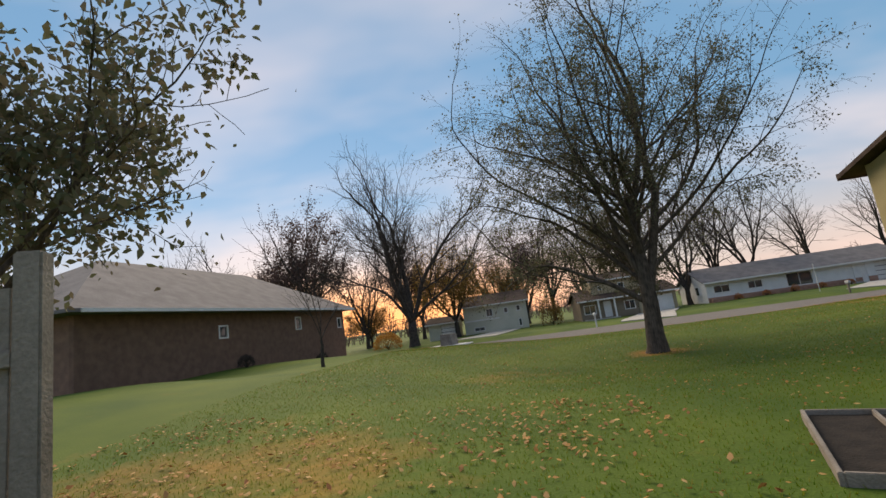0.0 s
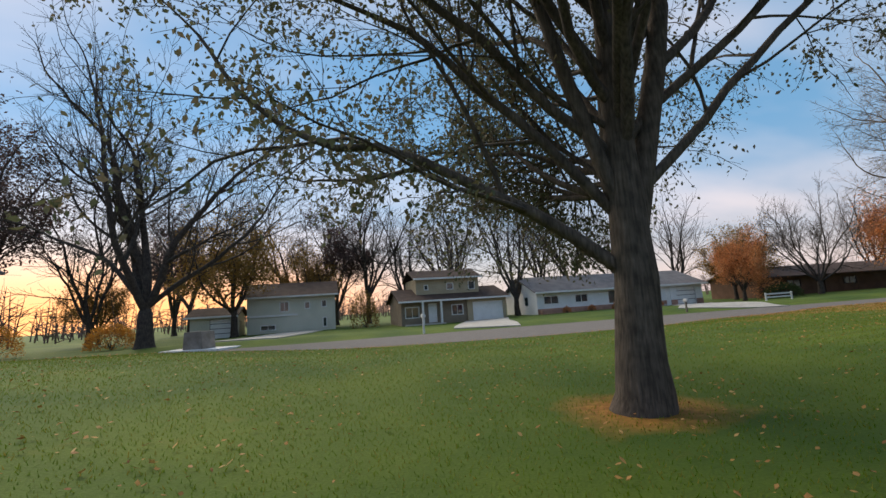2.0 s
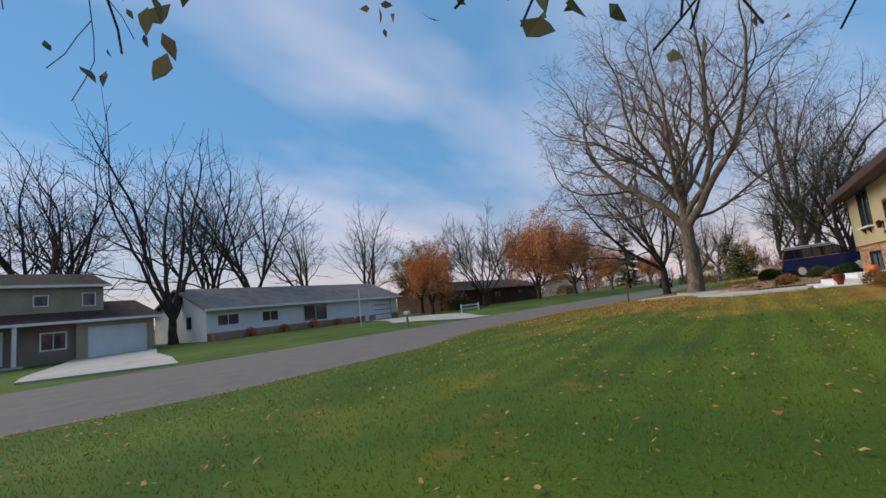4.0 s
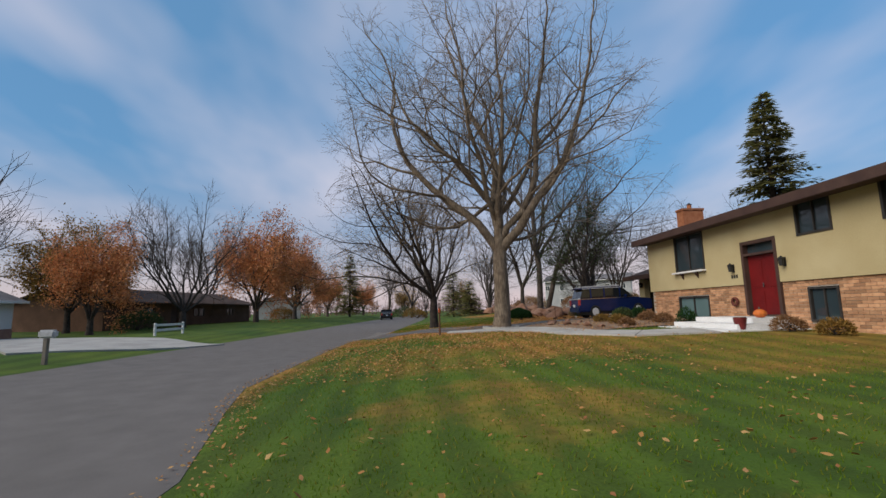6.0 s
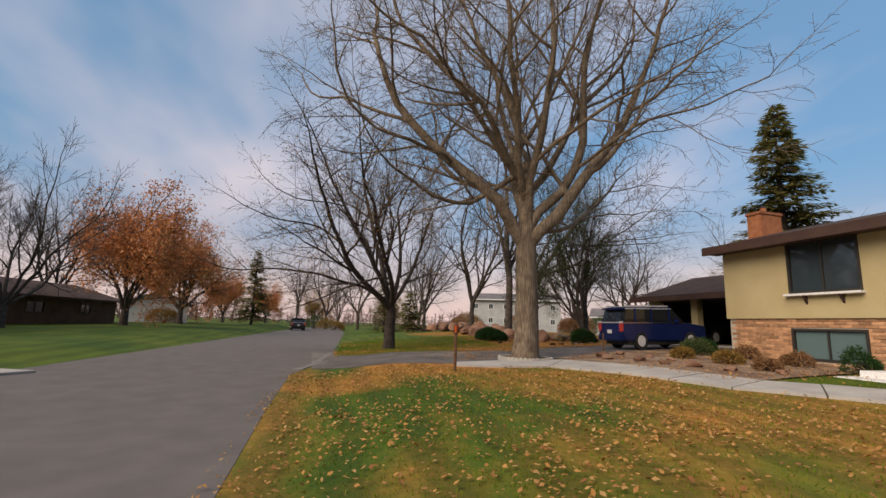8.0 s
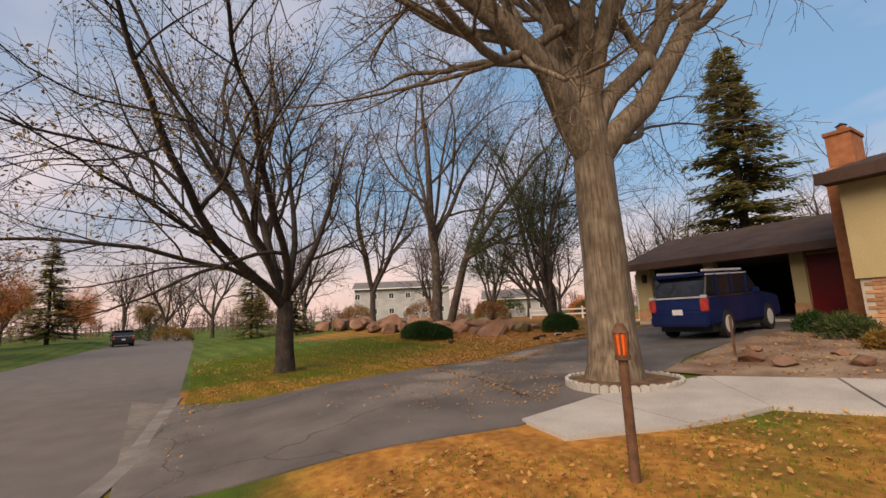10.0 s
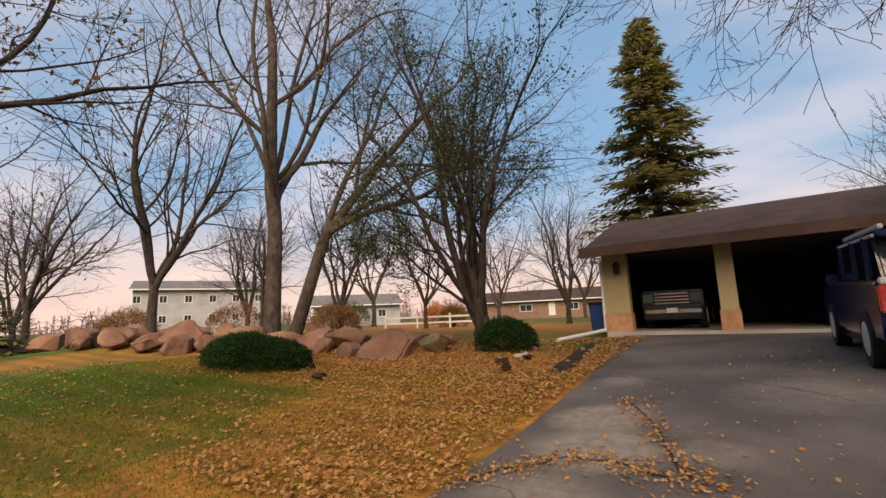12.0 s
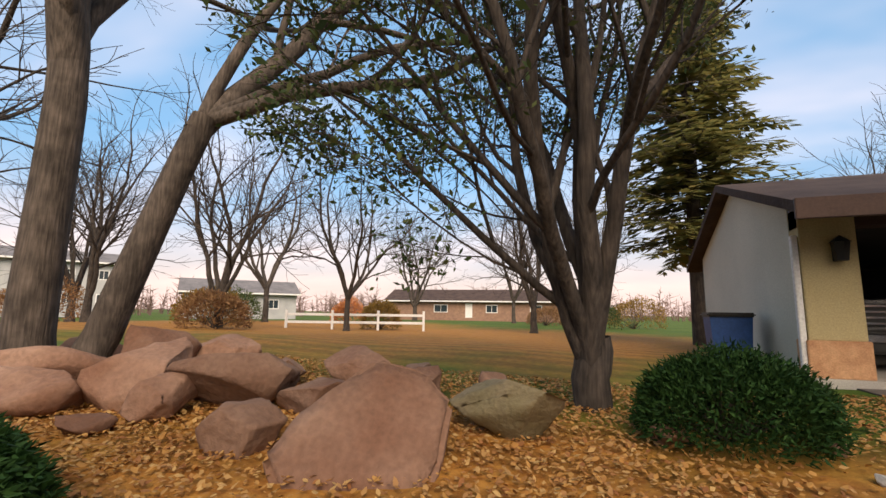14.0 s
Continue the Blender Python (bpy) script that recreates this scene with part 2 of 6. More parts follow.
def add_mowing(m, pitch, x0, x1):
    """Faint mowing stripes along x, where grass lies to and fro."""
    n, l = m.node_tree.nodes, m.node_tree.links
    bsdf = n["Principled BSDF"]
    was = bsdf.inputs["Base Color"].links[0].from_socket
    geo, sep, wob, add, sine, lim, tone, mul = (n.new("ShaderNode" + k) for k in ("NewGeometry", "SeparateXYZ", "TexNoise", "Math", "Math", "MapRange", "MapRange", "HueSaturation"))
    l.new(geo.outputs["Position"], sep.inputs[0])
    wob.inputs["Scale"].default_value, wob.inputs["Detail"].default_value = 0.35, 3.0
    l.new(geo.outputs["Position"], wob.inputs["Vector"])
    add.operation, add.inputs[1].default_value = "MULTIPLY_ADD", 0.9
    l.new(wob.outputs["Fac"], add.inputs[0])
    l.new(sep.outputs[1], add.inputs[2])
    scale = n.new("ShaderNodeMath")
    scale.operation, scale.inputs[1].default_value = "MULTIPLY", 2 * math.pi / pitch
    l.new(add.outputs[0], scale.inputs[0])
    sine.operation = "SINE"
    l.new(scale.outputs[0], sine.inputs[0])
    tone.inputs["From Min"].default_value, tone.inputs["From Max"].default_value = -0.5, 0.5
    tone.inputs["To Min"].default_value, tone.inputs["To Max"].default_value = 0.8, 1.08
    l.new(sine.outputs[0], tone.inputs["Value"])
    lim.inputs["From Min"].default_value, lim.inputs["From Max"].default_value = x0, x1
    l.new(sep.outputs[0], lim.inputs["Value"])
    l.new(lim.outputs[0], mul.inputs["Fac"])
    l.new(tone.outputs[0], mul.inputs["Value"])
    l.new(was, mul.inputs["Color"])
    l.new(mul.outputs[0], bsdf.inputs["Base Color"])


add_mowing(LAWN, 0.85, 8.0, 14.0)
ASPHALT = mat("grey_asphalt", (0.135, 0.122, 0.114), (0.165, 0.149, 0.14), 1.6, 0.9, 0.35, 90, c=(0.19, 0.172, 0.16))
DRIVE = mat("dark_driveway_asphalt", (0.09, 0.082, 0.078), (0.165, 0.148, 0.138), 0.8, 0.9, 0.4, 70)


DRIVE_STAINS = [(40.6, 24.8, 0.5, 0.5), (40.4, 26.7, 0.75, 0.62), (40.25, 27.6, 0.8, 0.62), (39.4, 27.5, 0.5, 0.4), (40.4, 28.8, 0.8, 0.5), (39.2, 30.4, 1.0, 0.42), (38.0, 31.6, 1.2, 0.4), (38.6, 25.6, 1.3, 0.3), (37.2, 28.4, 1.2, 0.35)]
add_litter(DRIVE, DRIVE_STAINS, (0.2, 0.175, 0.15), (0.27, 0.24, 0.21))


def add_cracks(m, scale, width):
    """Thin wandering dark cracks between irregular plates."""
    n, l = m.node_tree.nodes, m.node_tree.links
    bsdf = n["Principled BSDF"]
    was = bsdf.inputs["Base Color"].links[0].from_socket
    geo, warp, add = n.new("ShaderNodeNewGeometry"), n.new("ShaderNodeTexNoise"), n.new("ShaderNodeVectorMath")
    warp.inputs["Scale"].default_value, warp.inputs["Detail"].default_value = 0.9, 6.0
    add.operation = "ADD"
    l.new(geo.outputs["Position"], warp.inputs["Vector"])
    l.new(geo.outputs["Position"], add.inputs[0])
    l.new(warp.outputs["Color"], add.inputs[1])
    vor, mr, mix = n.new("ShaderNodeTexVoronoi"), n.new("ShaderNodeMapRange"), n.new("ShaderNodeMixRGB")
    vor.feature, vor.voronoi_dimensions = "DISTANCE_TO_EDGE", "2D"
    vor.inputs["Scale"].default_value = scale
    l.new(add.outputs[0], vor.inputs["Vector"])
    mr.inputs["From Min"].default_value, mr.inputs["From Max"].default_value = width * 0.4, width
    mr.inputs["To Min"].default_value, mr.inputs["To Max"].default_value = 0.5, 0.0
    l.new(vor.outputs["Distance"], mr.inputs["Value"])
    l.new(mr.outputs[0], mix.inputs[0])
    l.new(was, mix.inputs[1])
    mix.inputs[2].default_value = (0.03, 0.027, 0.025, 1)
    l.new(mix.outputs[0], bsdf.inputs["Base Color"])


add_cracks(DRIVE, 0.25, 0.006)
CONCRETE = mat("pale_concrete", (0.36, 0.34, 0.315), (0.48, 0.46, 0.425), 1.2, 0.9, 0.2, 60)
SIDING = mat("cream_stucco", (0.45, 0.37, 0.20), (0.52, 0.44, 0.255), 0.7, 0.9, 0.25, 45)
PLAINWALL = mat("pale_grey_stucco", (0.56, 0.56, 0.48), (0.64, 0.63, 0.54), 0.7, 0.9, 0.25, 45)
BRICK = mat("orange_brick", (0.42, 0.22, 0.12), (0.55, 0.32, 0.18), 6, 0.9, 0.5, 50, spread=0.35)
BRICK_RED = mat("red_orange_brick", (0.36, 0.13, 0.06), (0.47, 0.2, 0.1), 6, 0.9, 0.5, 50, spread=0.3)
BRICK_DARK = mat("brown_brick", (0.20, 0.12, 0.09), (0.28, 0.17, 0.12), 3, 0.9, 0.5, 40, spread=0.2)
MORTAR = mat("mortar", (0.45, 0.40, 0.34), (0.52, 0.47, 0.4), 8, 0.95, 0.3, 80)
SHINGLE = mat("brown_shingles", (0.05, 0.031, 0.026), (0.085, 0.056, 0.045), 1.5, 0.9, 0.6, 14)
SHINGLE_GREY = mat("grey_shingles", (0.13, 0.125, 0.13), (0.19, 0.18, 0.185), 1.2, 0.9, 0.6, 12)
FASCIA = mat("dark_brown_fascia", (0.055, 0.03, 0.025), (0.08, 0.045, 0.035), 2, 0.6, 0.1, 30)
WHITE = mat("white_paint", (0.72, 0.72, 0.72), (0.8, 0.8, 0.8), 1.5, 0.6, 0.1, 30)
RED_DOOR = mat("red_door_paint", (0.11, 0.008, 0.009), (0.17, 0.011, 0.012), 1.5, 0.35, 0.05, 30)
# Near black: shade painted into enclosed rooms, also the colour of open cracks.
DARK = mat("interior_shade_and_crack", (0.03, 0.026, 0.024), (0.05, 0.045, 0.04), 1, 0.95, 0.1, 20)
FRAME_DARK = mat("dark_window_frame", (0.03, 0.028, 0.026), (0.045, 0.04, 0.038), 3, 0.5, 0.05, 30)
BLACK = mat("black_metal", (0.015, 0.015, 0.015), (0.03, 0.03, 0.03), 4, 0.45, 0.1, 40)
GLASS = glass_mat("window_glass", (0.03, 0.045, 0.055))
SILVER = mat("silver_paint", (0.5, 0.5, 0.52), (0.6, 0.6, 0.62), 4, 0.35, 0, 30, spec=0.6)
GUTTER = mat("worn_gutter_concrete", (0.17, 0.155, 0.145), (0.27, 0.25, 0.23), 2.5, 0.9, 0.3, 50)
GLASS_TEAL = glass_mat("curtained_glass", (0.10, 0.16, 0.17))
BARK_TAN = mat("pale_furrowed_bark", (0.16, 0.12, 0.085), (0.30, 0.235, 0.17), 3, 0.95, 1.0, 24, stretch=0.1, deep=0.25)
BARK = mat("grey_brown_bark", (0.075, 0.06, 0.05), (0.15, 0.12, 0.10), 4, 0.95, 1.0, 28, stretch=0.1, deep=0.3)
BARK_DARK = mat("dark_bark", (0.05, 0.042, 0.037), (0.10, 0.08, 0.068), 4, 0.95, 1.0, 28, stretch=0.1, deep=0.3)
ROCK = mat("pinkish_boulder", (0.19, 0.095, 0.06), (0.31, 0.19, 0.135), 1.1, 0.95, 0.9, 18, spread=0.25, c=(0.2, 0.17, 0.13))
ROCK_GREEN = mat("mossy_boulder", (0.16, 0.14, 0.07), (0.26, 0.2, 0.13), 1.1, 0.95, 0.8, 24)
BED = mat("stony_bed_soil", (0.17, 0.10, 0.065), (0.34, 0.26, 0.19), 1.3, 0.95, 0.9, 45)
MULCH = mat("brown_mulch", (0.10, 0.055, 0.03), (0.2, 0.12, 0.07), 4, 0.95, 0.9, 40)
CAR_BLUE = mat("dark_blue_car_paint", (0.009, 0.022, 0.11), (0.014, 0.032, 0.145), 1, 0.18, 0, 30, metal=0.35, spec=0.6)
CAR_BLACK = mat("black_car_paint", (0.012, 0.012, 0.014), (0.02, 0.02, 0.022), 1, 0.25, 0, 30, spec=0.6)
CHROME = mat("chrome", (0.6, 0.6, 0.62), (0.72, 0.72, 0.74), 5, 0.18, 0, 30, metal=1.0)
RUBBER = mat("tyre_rubber", (0.015, 0.015, 0.015), (0.03, 0.03, 0.03), 6, 0.9, 0.2, 40)
CAR_GLASS = glass_mat("dark_car_glass", (0.012, 0.014, 0.018))
TAIL = mat("red_tail_lamp", (0.45, 0.03, 0.03), (0.55, 0.08, 0.07), 8, 0.2, 0, 30, spec=0.6)
BIN_BLUE = mat("blue_plastic", (0.015, 0.06, 0.2), (0.02, 0.08, 0.26), 2, 0.45, 0.05, 30)
ORANGE = mat("orange_reflector", (0.8, 0.12, 0.02), (0.9, 0.16, 0.03), 5, 0.4, 0, 30)
RUST = mat("rusty_steel", (0.10, 0.05, 0.03), (0.17, 0.085, 0.05), 8, 0.85, 0.4, 60)
WOOD_GREY = mat("weathered_wood", (0.2, 0.17, 0.14), (0.32, 0.28, 0.24), 2, 0.9, 0.5, 40)
SIDING_TAN = mat("tan_lap_siding", (0.36, 0.30, 0.2), (0.44, 0.37, 0.26), 1, 0.85, 0.15, 30)
SIDING_BROWN = mat("brown_lap_siding", (0.2, 0.16, 0.12), (0.27, 0.22, 0.165), 1, 0.85, 0.15, 30)
BRICK_PINK = mat("pinkish_brick", (0.33, 0.18, 0.135), (0.43, 0.26, 0.2), 3, 0.9, 0.5, 40, spread=0.2)
SIDING_PALE = mat("pale_blue_grey_siding", (0.7, 0.72, 0.73), (0.8, 0.82, 0.83), 1, 0.85, 0.15, 30)
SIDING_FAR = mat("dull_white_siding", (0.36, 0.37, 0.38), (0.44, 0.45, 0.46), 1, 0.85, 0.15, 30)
BROWN_WALL = mat("brown_wall", (0.10, 0.055, 0.035), (0.15, 0.085, 0.055), 1, 0.9, 0.3, 20)
LEAF_DULL = leaf_mat("dull_green_leaves", [(0.075, 0.09, 0.05), (0.12, 0.125, 0.07), (0.16, 0.13, 0.085), (0.1, 0.115, 0.075)], 0.35)
LEAF_GREEN = leaf_mat("green_leaves", [(0.03, 0.055, 0.02), (0.055, 0.085, 0.03), (0.10, 0.11, 0.04)])
LEAF_RED = leaf_mat("russet_leaves", [(0.5, 0.17, 0.06), (0.58, 0.24, 0.09), (0.48, 0.24, 0.1), (0.38, 0.14, 0.07)])
LEAF_OCHRE = leaf_mat("ochre_leaves", [(0.2, 0.12, 0.03), (0.28, 0.16, 0.04), (0.14, 0.11, 0.04)])
LEAF_STRAW = leaf_mat("straw_brown_leaves", [(0.2, 0.11, 0.05), (0.28, 0.16, 0.08), (0.15, 0.07, 0.035)])
# Ochre foliage brightened to orange gold, the sunset glow put into its colour.
LEAF_SUNSET = leaf_mat("sunset_glow_leaves", [(0.5, 0.24, 0.04), (0.42, 0.17, 0.03), (0.55, 0.32, 0.08)], 0.4)
LEAF_GROUND = leaf_mat("fallen_leaves", [(0.36, 0.17, 0.05), (0.46, 0.25, 0.08), (0.25, 0.10, 0.04), (0.5, 0.32, 0.13), (0.3, 0.13, 0.04)], 0.1)
NEEDLE = leaf_mat("spruce_needles", [(0.11, 0.12, 0.045), (0.19, 0.19, 0.065), (0.28, 0.23, 0.085)], 0.4)
YEW = leaf_mat("yew_needles", [(0.008, 0.025, 0.006), (0.016, 0.05, 0.012), (0.03, 0.075, 0.018)], 0.1)
GRASS = leaf_mat("grass_blades", [(0.08, 0.155, 0.006), (0.115, 0.19, 0.008), (0.16, 0.21, 0.014), (0.25, 0.2, 0.04)], 0.35)


# ---- helpers ----
def mesh_ob(name, verts, faces, material, parent=None, label="", smooth=False):
    me = bpy.data.meshes.new(name)
    me.from_pydata(verts, [], faces)
    if smooth:
        me.polygons.foreach_set("use_smooth", [True] * len(me.polygons))
    me.materials.append(material)
    ob = new(name, me)
    if parent:
        ob.parent = parent
    if label:
        ob["label"] = label
    return ob


def part(name, bm, material, parent=None, label="", smooth=False):
    """Links a bmesh as one mesh object under a thing or part."""
    bmesh.ops.recalc_face_normals(bm, faces=bm.faces)
    me = bpy.data.meshes.new(name)
    bm.to_mesh(me)
    bm.free()
    if smooth:
        me.polygons.foreach_set("use_smooth", [True] * len(me.polygons))
    me.materials.append(material)
    ob = new(name, me)
    if parent:
        ob.parent = parent
    if label:
        ob["label"] = label
    return ob


def thing(name, m, label, category, group="", kind=""):
    ob = new(name)
    ob.empty_display_size = 0.2
    ob.matrix_world = m
    return tagged(ob, label, category, group, kind)


def box(x0, x1, y0, y1, z0, z1, bevel=0.0, bm=None):
    """A box, joined into bm if given."""
    own = bmesh.new()
    bmesh.ops.create_cube(own, size=1)
    for v in own.verts:
        v.co = Vector(((x0 + x1) / 2 + v.co.x * (x1 - x0), (y0 + y1) / 2 + v.co.y * (y1 - y0), (z0 + z1) / 2 + v.co.z * (z1 - z0)))
    if bevel:
        bmesh.ops.bevel(own, geom=own.edges[:], offset=bevel, segments=2, affect="EDGES")
    if bm is None:
        return own
    me = bpy.data.meshes.new("tmp")
    own.to_mesh(me)
    own.free()
    bm.from_mesh(me)
    bpy.data.meshes.remove(me)
    return bm


def cyl(r0, r1, p0, p1, sides=12, bm=None):
    """A tapered round bar from p0 to p1."""
    bm = bm or bmesh.new()
    p0, p1 = Vector(p0), Vector(p1)
    q = (p1 - p0).to_track_quat("Z", "Y").to_matrix().to_4x4()
    m = Matrix.Translation((p0 + p1) / 2) @ q
    bmesh.ops.create_cone(bm, cap_ends=True, segments=sides, radius1=r0, radius2=max(r1, 1e-4), depth=(p1 - p0).length, matrix=m)
    return bm


def tor(r, w, n=20, k=8):
    """A ring standing upright in the x-z plane."""
    bm = bmesh.new()
    vs = [[bm.verts.new(((r + w * math.cos(b)) * math.cos(a), w * math.sin(b) + w, (r + w * math.cos(b)) * math.sin(a))) for b in (2 * math.pi * j / k for j in range(k))] for a in (2 * math.pi * i / n for i in range(n))]
    for i in range(n):
        for j in range(k):
            bm.faces.new((vs[i][j], vs[(i + 1) % n][j], vs[(i + 1) % n][(j + 1) % k], vs[i][(j + 1) % k]))
    return bm


def prism(outline, depth0, depth1, axis="y", bm=None):
    """An outline of (a, z) pulled along y or x between two depths."""
    bm = bm or bmesh.new()
    put = (lambda a, z, d: (a, d, z)) if axis == "y" else ((lambda a, z, d: (d, a, z)) if axis == "x" else (lambda a, z, d: (a, z, d)))
    lo = [bm.verts.new(put(a, z, depth0)) for a, z in outline]
    hi = [bm.verts.new(put(a, z, depth1)) for a, z in outline]
    bm.faces.new(lo)
    bm.faces.new(hi[::-1])
    for i in range(len(lo)):
        j = (i + 1) % len(lo)
        bm.faces.new((lo[i], hi[i], hi[j], lo[j]))
    return bm


# ---- ground ----
LEVELS = np.array([
    (-14, 24, 0.5), (-17, 41, -0.2), (-17, 27, 0.85), (-17, 18, 1.1), (-3, 3, -0.1), (4.7, 21, -0.62), (8, 37, -0.6), (20, 37, -0.6), (34, 36.4, -0.62), (44, 35.4, -0.55),
    (35.8, 29.6, -0.1), (27, 23, 0.1), (34.5, 23, 0.25), (41, 18, 0.46), (37, 18, 0.46), (36.3, 24.4, 0.3), (36.8, 21.6, 0.46), (33.2, 32.6, -0.26), (35.3, 31.9, -0.22), (42.5, 28.2, -0.28), (46.4, 32.2, -0.46), (42.9, 20, 0.34), (45, 24, 0.0), (47.5, 20.5, 0.3), (48, 16.5, 0.6), (54, 17.5, 0.7), (60, 19.5, 0.75), (54, 3, 0.35),
    (62, -8, 0.5), (66, 14, 0.7), (20, 30, -0.35), (10, 60, -0.6), (45, 60, -0.45), (-20, 60, -0.7), (55, 25, 0.2), (51, 31, -0.4),
    (15, 10, 0.0), (42, 24, 0.12), (70, 34, -0.4)])


def road_edge(x):
    """The near edge of the road."""
    if x > 2:
        return float(np.interp(x, [2, 6, 10, 17, 20, 22, 30, 35, 38, 44, 80, 190], [38.47, 37.0, 36.0, 35.9, 36.7, 37.15, 37.05, 36.9, 36.15, 35.35, 32.4, 26]))
    return 38.6 - 0.065 * x + (0.012 * (2 - x) ** 2 if x < 2 else 0) * (1 if x > -25 else 0) + ((8.7 + 0.6 * (-25 - x)) if x <= -25 else 0)


ROAD_W = 7.4
EDGE_X = np.arange(-80, 200, 0.25)
EDGE_Y = np.array([road_edge(v) for v in EDGE_X])


def far_edge(x):
    """The far edge of the road."""
    return (38.6 - 0.065 * x if x > 2 else road_edge(x)) + ROAD_W


def ground_z(x, y):
    d = (LEVELS[:, 0] - x) ** 2 + (LEVELS[:, 1] - y) ** 2 + 6.0
    w = 1 / d ** 1.5
    z = float((w * LEVELS[:, 2]).sum() / w.sum())
    e = road_edge(x)
    k = min(max((min(y - e + 3, far_edge(x) + 3 - y)) / 3, 0), 1)
    k = k * k * (3 - 2 * k)
    return z * (1 - k) + (-0.6 + 0.001 * x) * k


def sheet(name, rows, material, lift, kind="structure", label="", category="", thick=0.0):
    """A strip of ground from rows of (x, y) points, laid lift metres over the terrain."""
    verts, faces, n = [], [], len(rows[0])
    for row in rows:
        for x, y in row:
            verts.append((x, y, ground_z(x, y) + lift))
    for i in range(len(rows) - 1):
        for j in range(n - 1):
            a = i * n + j
            faces.append((a, a + 1, a + n + 1, a + n))
    if thick:
        base = len(verts)
        verts += [(x, y, z - thick) for x, y, z in verts]
        rim = [j for j in range(n)] + [i * n + n - 1 for i in range(1, len(rows))] + [(len(rows) - 1) * n + j for j in range(n - 2, -1, -1)] + [i * n for i in range(len(rows) - 2, 0, -1)]
        for k in range(len(rim)):
            a, b = rim[k], rim[(k + 1) % len(rim)]
            faces.append((a, a + base, b + base, b))
    ob = mesh_ob(name, verts, faces, material, smooth=not thick)
    return tagged(ob, label, category, kind=kind)


def axis(fine0, fine1, step, far):
    inner = list(np.arange(fine0, fine1 + step / 2, step))
    out = [s * (1.5 ** k) * 4 for k in range(1, 20) for s in (1,)]
    return [fine0 - o for o in out[::-1] if o < far] + inner + [fine1 + o for o in out if o < far]


gx, gy = axis(-24, 72, 0.5, 3000), axis(0, 60, 0.5, 3000)
ground = sheet("ground", [[(x, y) for x in gx] for y in gy], LAWN, 0.0, label="green autumn lawn with brown patches and fallen leaves", category="lawn")
road = sheet("road", [[(x, road_edge(x) + k * (far_edge(x) - road_edge(x)) / 8) for x in np.arange(-70, 180, 1.0)] for k in range(9)], ASPHALT, 0.006,
             label="worn grey asphalt street with patches along the lawns", category="road", thick=0.1)

drive_rows = []
for k in range(37):
    f = k / 36
    y = (road_edge(39) + 0.3) * (1 - f) + 17.6 * f
    left = 36.5 - 1.4 * min(1, f * 4.5) + 0.7 * min(1, max(0, (f - 0.38) / 0.12))
    right = 41.1 + 3.4 * max(0, 1 - f * 5.5) ** 2 + 0.9 * max(0, (f - 0.6) / 0.4)
    drive_rows.append([(left + (right - left) * j / 10, y) for j in range(11)])
driveway = sheet("driveway", drive_rows, DRIVE, 0.02, thick=0.1, label="dark cracked asphalt driveway with scattered leaves", category="driveway")


def strip(name, mid, widths, material, lift, thick, label, category, step=0.5):
    """A paved strip along a bent middle line."""
    rows, pts = [], [Vector((*p, 0)) for p in mid]
    seg = [(pts[i + 1] - pts[i]).length for i in range(len(pts) - 1)]
    total, s = sum(seg), 0.0
    while s <= total + 1e-6:
        r, i = s, 0
        while i < len(seg) - 1 and r > seg[i]:
            r -= seg[i]
            i += 1
        f = min(r / seg[i], 1)
        p, d = pts[i].lerp(pts[i + 1], f), (pts[i + 1] - pts[i]).normalized()
        if i + 1 < len(seg) and f > 0.5:
            d = d.lerp((pts[i + 2] - pts[i + 1]).normalized(), f - 0.5)
        if i > 0 and f < 0.5:
            d = d.lerp((pts[i] - pts[i - 1]).normalized(), 0.5 - f)
        side, w = Vector((-d.y, d.x, 0)).normalized(), widths[i] * (1 - f) + widths[i + 1] * f
        rows.append([((p + side * w * (j / 4 - 0.5)).x, (p + side * w * (j / 4 - 0.5)).y) for j in range(5)])
        s += step
    return sheet(name, rows, material, lift, "structure", label, category, thick)


PATHWAY = [(34.75, 32.1), (34.45, 30.7), (34.0, 29.0), (31.4, 28.1), (28.6, 27.8), (26.6, 26.6), (26.2, 24.6)]
PATH_W = [0.9, 1.7, 2.0, 1.5, 1.5, 1.6, 1.9]
walkway = new("pavement")
tagged(walkway, "curved pale concrete walkway of slabs leading to the front steps", "walkway", kind="structure")
